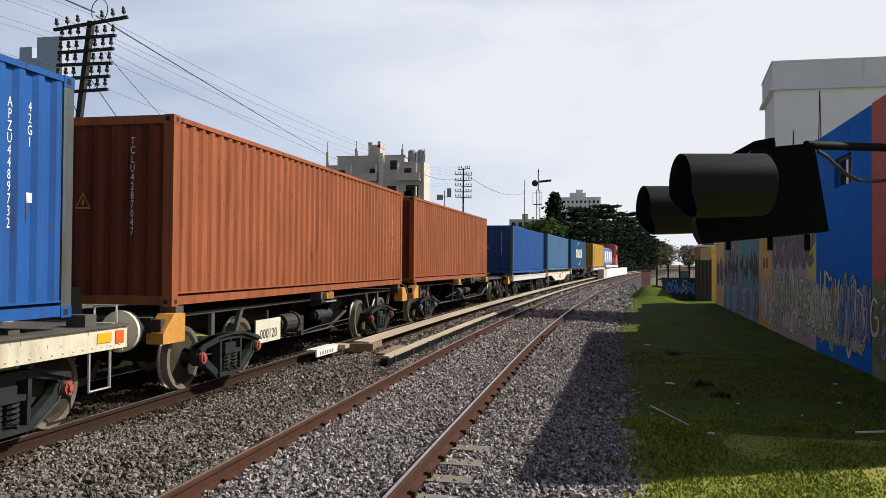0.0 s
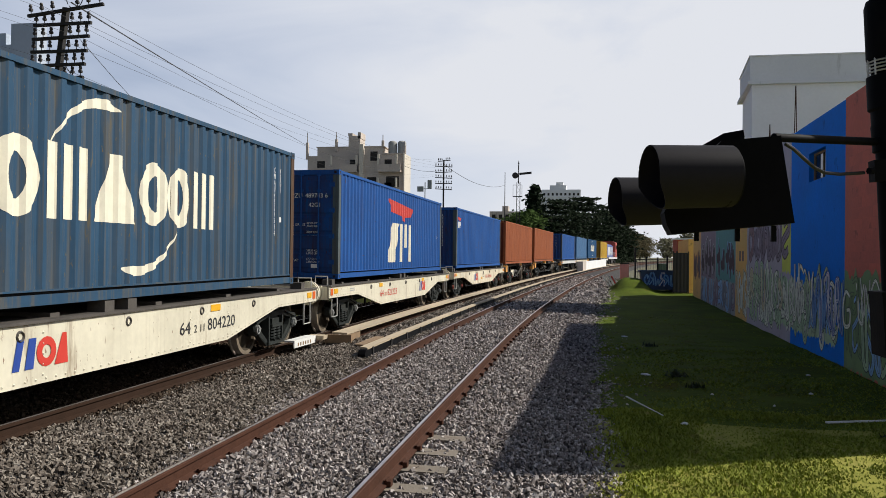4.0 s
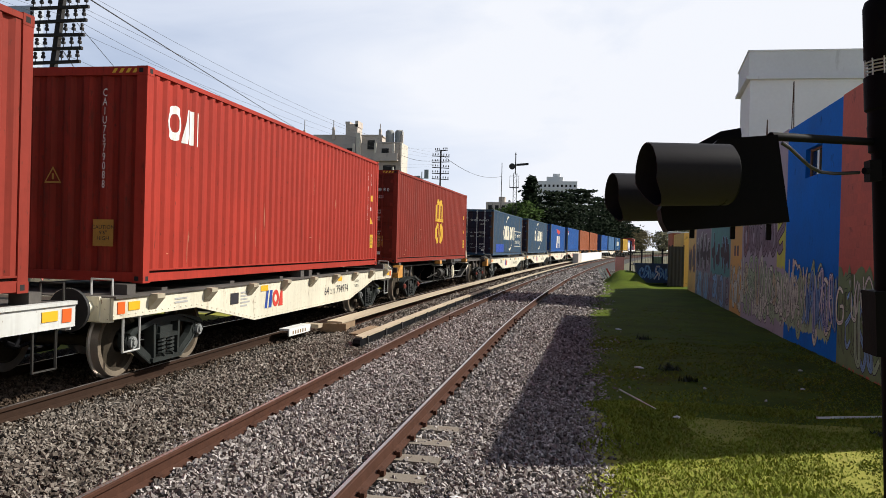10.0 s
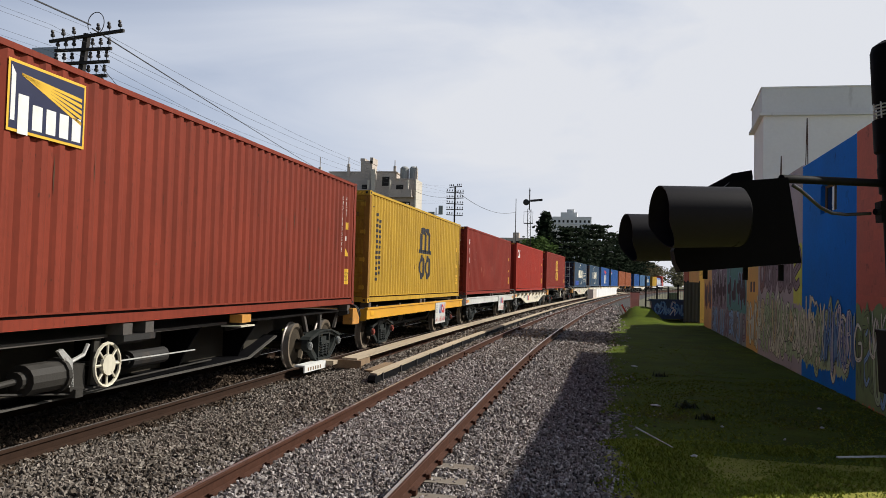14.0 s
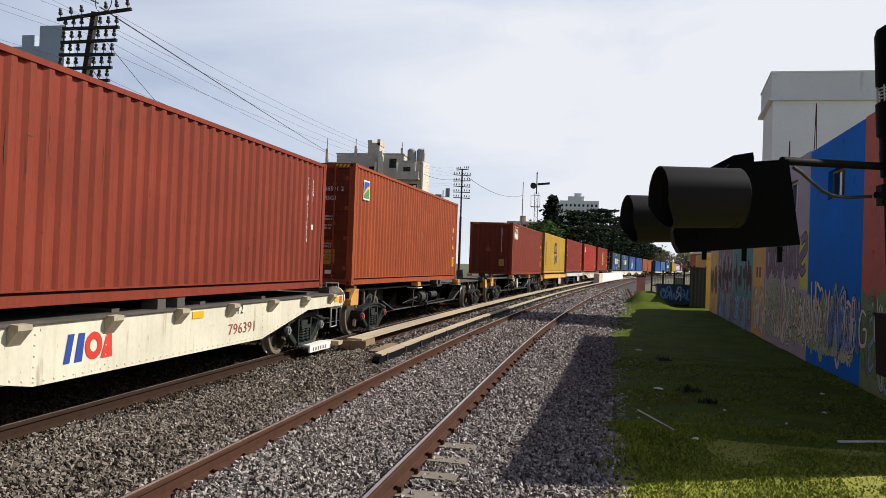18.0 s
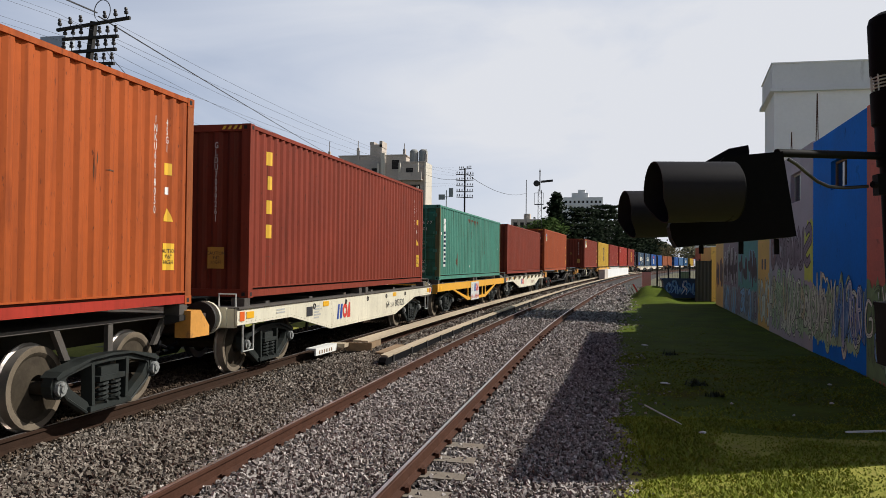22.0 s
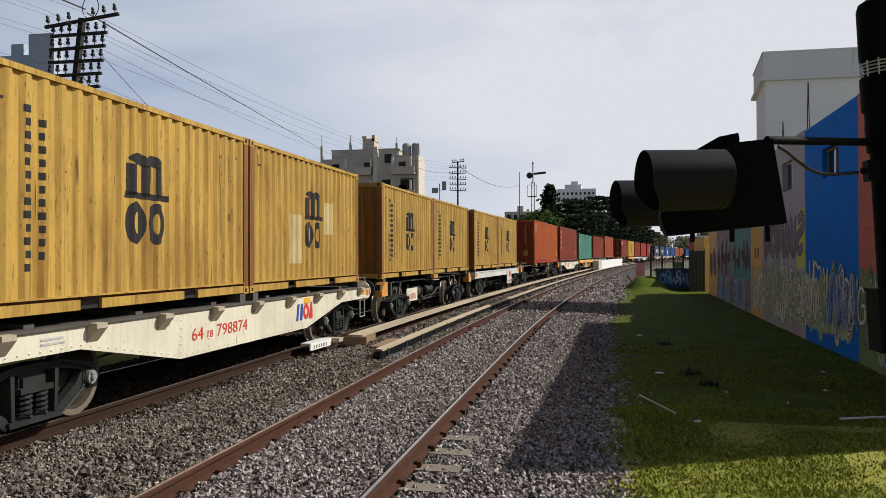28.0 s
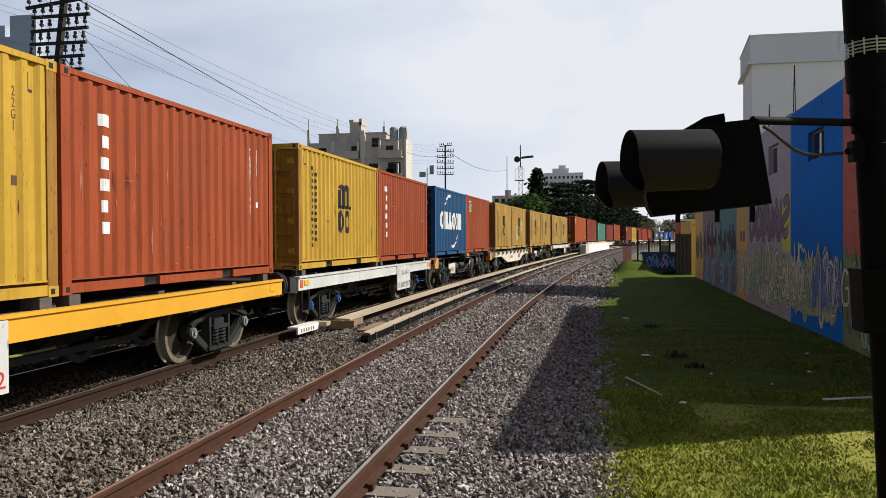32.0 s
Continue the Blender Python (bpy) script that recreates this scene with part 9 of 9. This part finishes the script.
def tree(x, y, h, crown_r, leaf, kind, label, seed, n=4200, size=0.55):
    rnd = random.Random(seed)
    z0 = ground_z(x, y)
    ob = thing("tree", label, "tree", pose(x, y, z0), group="trees behind the line")
    m = Mesh()
    pts = [(0, 0, -0.3), (0.1, 0, h * 0.3), (-0.1, 0.1, h * 0.6), (0, 0, h * 0.92)]
    for (p, q), (r0, r1) in zip(zip(pts, pts[1:]), ((0.035, 0.026), (0.026, 0.016), (0.016, 0.004))):
        m.cyl(p, q, r0 * h, 8, 0, r1 * h)
    part("trunk", m, M_BARK, ob)
    limbs, clumps = Mesh(), []
    layers = 16 if kind == "conifer" else 12
    for i in range(layers):
        f = 0.18 + 0.80 * i / (layers - 1)
        z = h * f
        if kind == "conifer":
            reach = crown_r * (1.05 - f) * 1.15 + 0.25
            k = 6
        elif kind == "cedar":
            reach = crown_r * (0.55 + 0.5 * math.sin(math.pi * min(1, f * 0.95))) * (1.0 if f < 0.8 else 0.7)
            k = 8
        else:
            reach = crown_r * math.sin(math.pi * min(max(f - 0.1, 0.05), 0.97)) ** 0.7
            k = 7
        for j in range(k):
            a = 2 * math.pi * (j + rnd.random()) / k + i
            rr = reach * rnd.uniform(0.6, 1.15)
            tip = Vector((math.cos(a) * rr, math.sin(a) * rr, z + rr * (0.05 if kind == "cedar" else -0.12 if kind == "conifer" else 0.25) + rnd.uniform(-0.3, 0.3)))
            root = Vector((0, 0, z - rr * 0.12))
            limbs.cyl(root, tip, 0.008 * h * (1.1 - f), 5, 0, 0.02)
            for q in (0.35, 0.6, 0.8, 1.0):
                clumps.append((root.lerp(tip, q), 0.18 * rr + 0.35))
    part("limbs", limbs, M_BARK, ob)
    vs, fs = [], []
    for i in range(n):
        c, r = rnd.choice(clumps)
        flat = 0.2 if kind == "cedar" else 0.7
        p = c + Vector((rnd.gauss(0, 1) * r * 0.6, rnd.gauss(0, 1) * r * 0.6, rnd.gauss(0, 1) * r * 0.6 * flat))
        u = Vector((rnd.gauss(0, 1), rnd.gauss(0, 1), rnd.gauss(0, 0.45))).normalized()
        w = u.orthogonal().normalized()
        w = (w + Vector((0, 0, rnd.uniform(-0.4, 0.4)))).normalized()
        s = size * rnd.uniform(0.5, 1.2)
        k = len(vs)
        vs += [tuple(p - u * s - w * s * 0.2), tuple(p + w * s * 0.5), tuple(p + u * s), tuple(p - w * s * 0.5)]
        fs.append((k, k + 1, k + 2, k + 3))
    me = bpy.data.meshes.new("crown")
    me.from_pydata(vs, [], fs)
    me.materials.append(leaf)
    part("crown", me, parent=ob)


M_BARK = mat("grey brown bark", (0.06, 0.05, 0.04), 0.9, 0, 0.3, 3, 20, 0.4)


def trees():
    dark = leaf_material("dark needle foliage", (0.012, 0.021, 0.009))
    mid = leaf_material("green foliage", (0.05, 0.085, 0.02))
    # the haze of distance is mixed into this leaf colour
    haze = leaf_material("far foliage paled for haze", (0.16, 0.15, 0.09))
    pale = leaf_material("bare twiggy foliage", (0.12, 0.10, 0.05))
    d1, d2 = "dark spreading cedar with layered branches behind the track", "dark pointed conifer behind the track"
    tree(-9.3, 150, 15.0, 3.6, dark, "conifer", d2, 1, 3600, 0.5)
    tree(-4.6, 152, 12.0, 5.6, dark, "cedar", d1, 2, 9000, 0.36)
    tree(0.0, 176, 14.4, 5.8, dark, "cedar", d1, 3, 9500, 0.40)
    tree(6.0, 214, 15.0, 6.2, dark, "cedar", d1, 4, 9500, 0.45)
    tree(10.2, 240, 12.6, 5.6, dark, "cedar", d1, 5, 6000, 0.5)
    tree(-10.5, 140, 9.0, 3.6, mid, "broad", "bright green leafy tree in front of the conifers", 6, 4200, 0.35)
    tree(-14.0, 142, 7.6, 3.2, mid, "broad", "bright green leafy tree in front of the conifers", 7, 3500, 0.35)
    tree(17.0, 292, 9.0, 4.2, pale, "broad", "pale twiggy tree beyond the curve", 8, 3600, 0.35)
    tree(24.5, 330, 9.0, 4.6, pale, "broad", "pale twiggy tree beyond the curve", 9, 3000, 0.35)
    for k in range(9):
        tree(-2 + 9.5 * k + (k % 3) * 2, 385 + (k % 2) * 14, 9.5 + 1.6 * (k * 7 % 4), 5.6, haze, "broad", "distant tree with haze painted into its leaves", 30 + k, 900, 0.9)
    # dark hedge along the curve
    rnd = random.Random(12)
    vs, fs = [], []
    for i in range(5000):
        s = rnd.uniform(140, 260)
        x, y, z, h = line(s, -5.6 + rnd.gauss(0, 0.8))
        p = Vector((x, y, 0.2 + abs(rnd.gauss(0, 1.6))))
        u = Vector((rnd.gauss(0, 1), rnd.gauss(0, 1), rnd.gauss(0, 1))).normalized() * 0.4
        w = u.orthogonal() * 0.6
        k = len(vs)
        vs += [tuple(p - u), tuple(p + w), tuple(p + u), tuple(p - w)]
        fs.append((k, k + 1, k + 2, k + 3))
    me = bpy.data.meshes.new("hedge")
    me.from_pydata(vs, [], fs)
    me.materials.append(dark)
    tagged(new("hedge", me), "dark green hedge along the outer side of the curve", "hedge", kind="stuff")


# ---- litter on the grass ----


def litter():
    def lying(name, label, cat, x, y, mesh, mt, dz=0.0, turn=0):
        ob = part(name, mesh, mt, at=pose(x, y, ground_z(x, y) + dz, 0, 0, turn))
        tagged(ob, label, cat, "litter on the grass")
    m = Mesh()
    m.cyl((-0.72, 0, 0.02), (0.72, 0, 0.03), 0.012, 7, 0, 0.008)
    lying("stick", "thin pale bare stick lying on the grass", "stick", 0.78, 11.55, m, M_WHITEMARK, 0.01, -74)
    m = Mesh()
    m.box(-0.60, 0.60, -0.018, 0.018, 0, 0.02)
    lying("batten", "thin pale wooden batten lying on the grass", "batten", 3.55, 11.15, m, M_WHITEMARK, 0.01, 20)
    rnd = random.Random(5)
    for x, y, s in ((1.19, 10.4, 0.045), (1.05, 14.6, 0.085), (1.0, 21.5, 0.11), (-1.0, 6.55, 0.05), (2.6, 12.0, 0.025), (3.4, 13.2, 0.03), (1.9, 12.9, 0.02), (3.9, 15.3, 0.04)):
        m = Mesh()
        k = 7
        pts = [(s * rnd.uniform(0.6, 1.3) * math.cos(2 * math.pi * i / k), s * rnd.uniform(0.5, 1.2) * math.sin(2 * math.pi * i / k), rnd.uniform(0.005, 0.02)) for i in range(k)]
        m.add(pts + [(0, 0, 0.03)] + [(a, b, 0.0) for a, b, c in pts], [(i, (i + 1) % k, k) for i in range(k)] + [(i, (i + 1) % k, k + 1 + (i + 1) % k, k + 1 + i) for i in range(k)])
        lying("paper_scrap", "crumpled white scrap of litter on the grass", "litter", x, y, m, M_WHITEMARK, 0.015 if x > -0.5 else 0.14)
    for x, y, s in ((1.55, 14.6, 0.16), (1.75, 13.6, 0.12), (1.5, 19.5, 0.14), (3.5, 10.2, 0.1)):
        m = Mesh()
        for i in range(60):
            a, e = rnd.uniform(0, 6.28), rnd.uniform(0.2, 1.3)
            p = Vector((rnd.gauss(0, s * 0.5), rnd.gauss(0, s * 0.5), 0))
            q = p + Vector((math.cos(a) * math.cos(e), math.sin(a) * math.cos(e), math.sin(e))) * s * rnd.uniform(0.5, 1.2)
            w = Vector((-math.sin(a), math.cos(a), 0)) * 0.02
            m.add([tuple(p - w), tuple(p + w), tuple(q)], [(0, 1, 2)])
        lying("weed_tuft", "dark tuft of weeds on the grass", "weed", x, y, m, M_WEED)


M_WEED = mat("dark weed", (0.03, 0.04, 0.015), 0.8, 0, 0.3, 4, 20, 0)


def wires():
    # pole tops: near pole, far pole, and on past the camera
    A, Bp = (-13.65, 19.05, 8.27), (-13.78, 77.6, 11.2)
    for i, u in ((0, -0.95), (1, 0.85), (2, -0.85), (2, 0.8), (3, 0.75), (4, -0.8)):
        zA, zB = 8.30 - 0.36 * i, 11.3 - 0.42 * i
        wire((A[0] + u - 0.045 * i, A[1] - 0.1, zA + 0.2), (Bp[0] + u, Bp[1], zB), 0.8 + 0.25 * ((i * 7 + int(u * 3)) % 4), 0.0048)
        wire((A[0] + u - 0.045 * i, A[1] - 0.1, zA + 0.2), (A[0] + u - 1.0, -30, zA + 0.4), 0.9, 0.0035, 8)
    wire((A[0] + 0.3, A[1] - 0.1, 8.35), (-31.0, 86, 14.0), 0.05, 0.019)
    wire((A[0] + 0.25, A[1] - 0.1, 8.45), (-15.5, -30, 9.5), 0.6, 0.022, 8)
    wire((A[0] + 0.5, A[1], 7.4), (-26, 60, 7.4), 1.2, 0.008)
    for z, sg in ((5.35, 0.25), (5.0, 0.3)):
        wire((A[0] - 0.25, A[1], z), (-17.2, 44, z + 0.3), sg, 0.02)
        wire((A[0] - 0.25, A[1], z), (-15, -25, z + 0.8), 0.5, 0.024, 8)
    wire((A[0] - 0.2, A[1], 7.1), (-17.0, 30.0, 4.2), 0.15, 0.012)
    wire((A[0] - 0.5, A[1], 6.2), (-16.6, 26.8, 1.9), 0.1, 0.012)
    wire((Bp[0], Bp[1], 10.8), (-11.9, 120, 12.4), 1.0, 0.024)
    wire((Bp[0], Bp[1], 10.2), (-20.5, 88, 12.0), 0.4, 0.02)


def behind():
    """Unseen wall added behind the camera to block low sky light and tune bounce."""
    m = Mesh()
    m.box(-60, 45, -16.0, -15.6, -1.0, 5.5)
    tagged(part("wall_9", m, M_DARKBRICK), "unseen dark brick wall added behind the camera to block sky light", "wall", kind="structure")


M_DARKBRICK = mat("dark brick", (0.17, 0.115, 0.085), 0.95, 0, 0.35, 1.0, 12, 0.8, (0.06, 0.045, 0.035), 0.6, 1.1)

crossing_signal()
right_side()
behind()
yard()
cover_boards()
telegraph_pole(-14.60, 19.05, 8.26, 6, 7.0, "dark leaning telegraph pole with six crossarms of insulators", True, width=2.2)
telegraph_pole(-13.78, 77.6, 11.15, 6, 0, "dark far telegraph pole with six crossarms", width=2.3)
left_side()
concrete_building()
semaphore()
far_buildings()
trees()
wires()
litter()
sleepers()
stones()
grass()


def motions():
    for ob, s0, z in MOVERS:
        rows, times = [], [0, 0.1, 1.5, 3, 4.5, 6, 8, 10, 11.5, 13, 14.5, 16, 18, 20, 22, 24, 26, 28, 30, 31.9, 32]
        for t in times:
            rows.append((t, on_line(s0 + run(t), 0, z)))
        walk(ob, rows)
    for ws, at, s0 in WHEELSETS:
        # each wheelset turns while its wagon rolls past the camera
        near = [t for t in [k / 15 for k in range(481)] if 4.0 < s0 + run(t) < 30]
        if len(near) < 3:
            near = [0.0, 32.0]
        rows = []
        if near[0] > 0.01:
            rows.append((0, pose(*at, math.degrees(-run(near[0]) / WHEEL_R) % 360)))
        rows += [(t, pose(*at, math.degrees(-run(t) / WHEEL_R) % 360)) for t in near] if len(near) > 2 else [(0, pose(*at)), (32, pose(*at))]
        if rows[-1][0] < 31.95:
            rows.append((32, rows[-1][1]))
        walk(ws, rows)


motions()
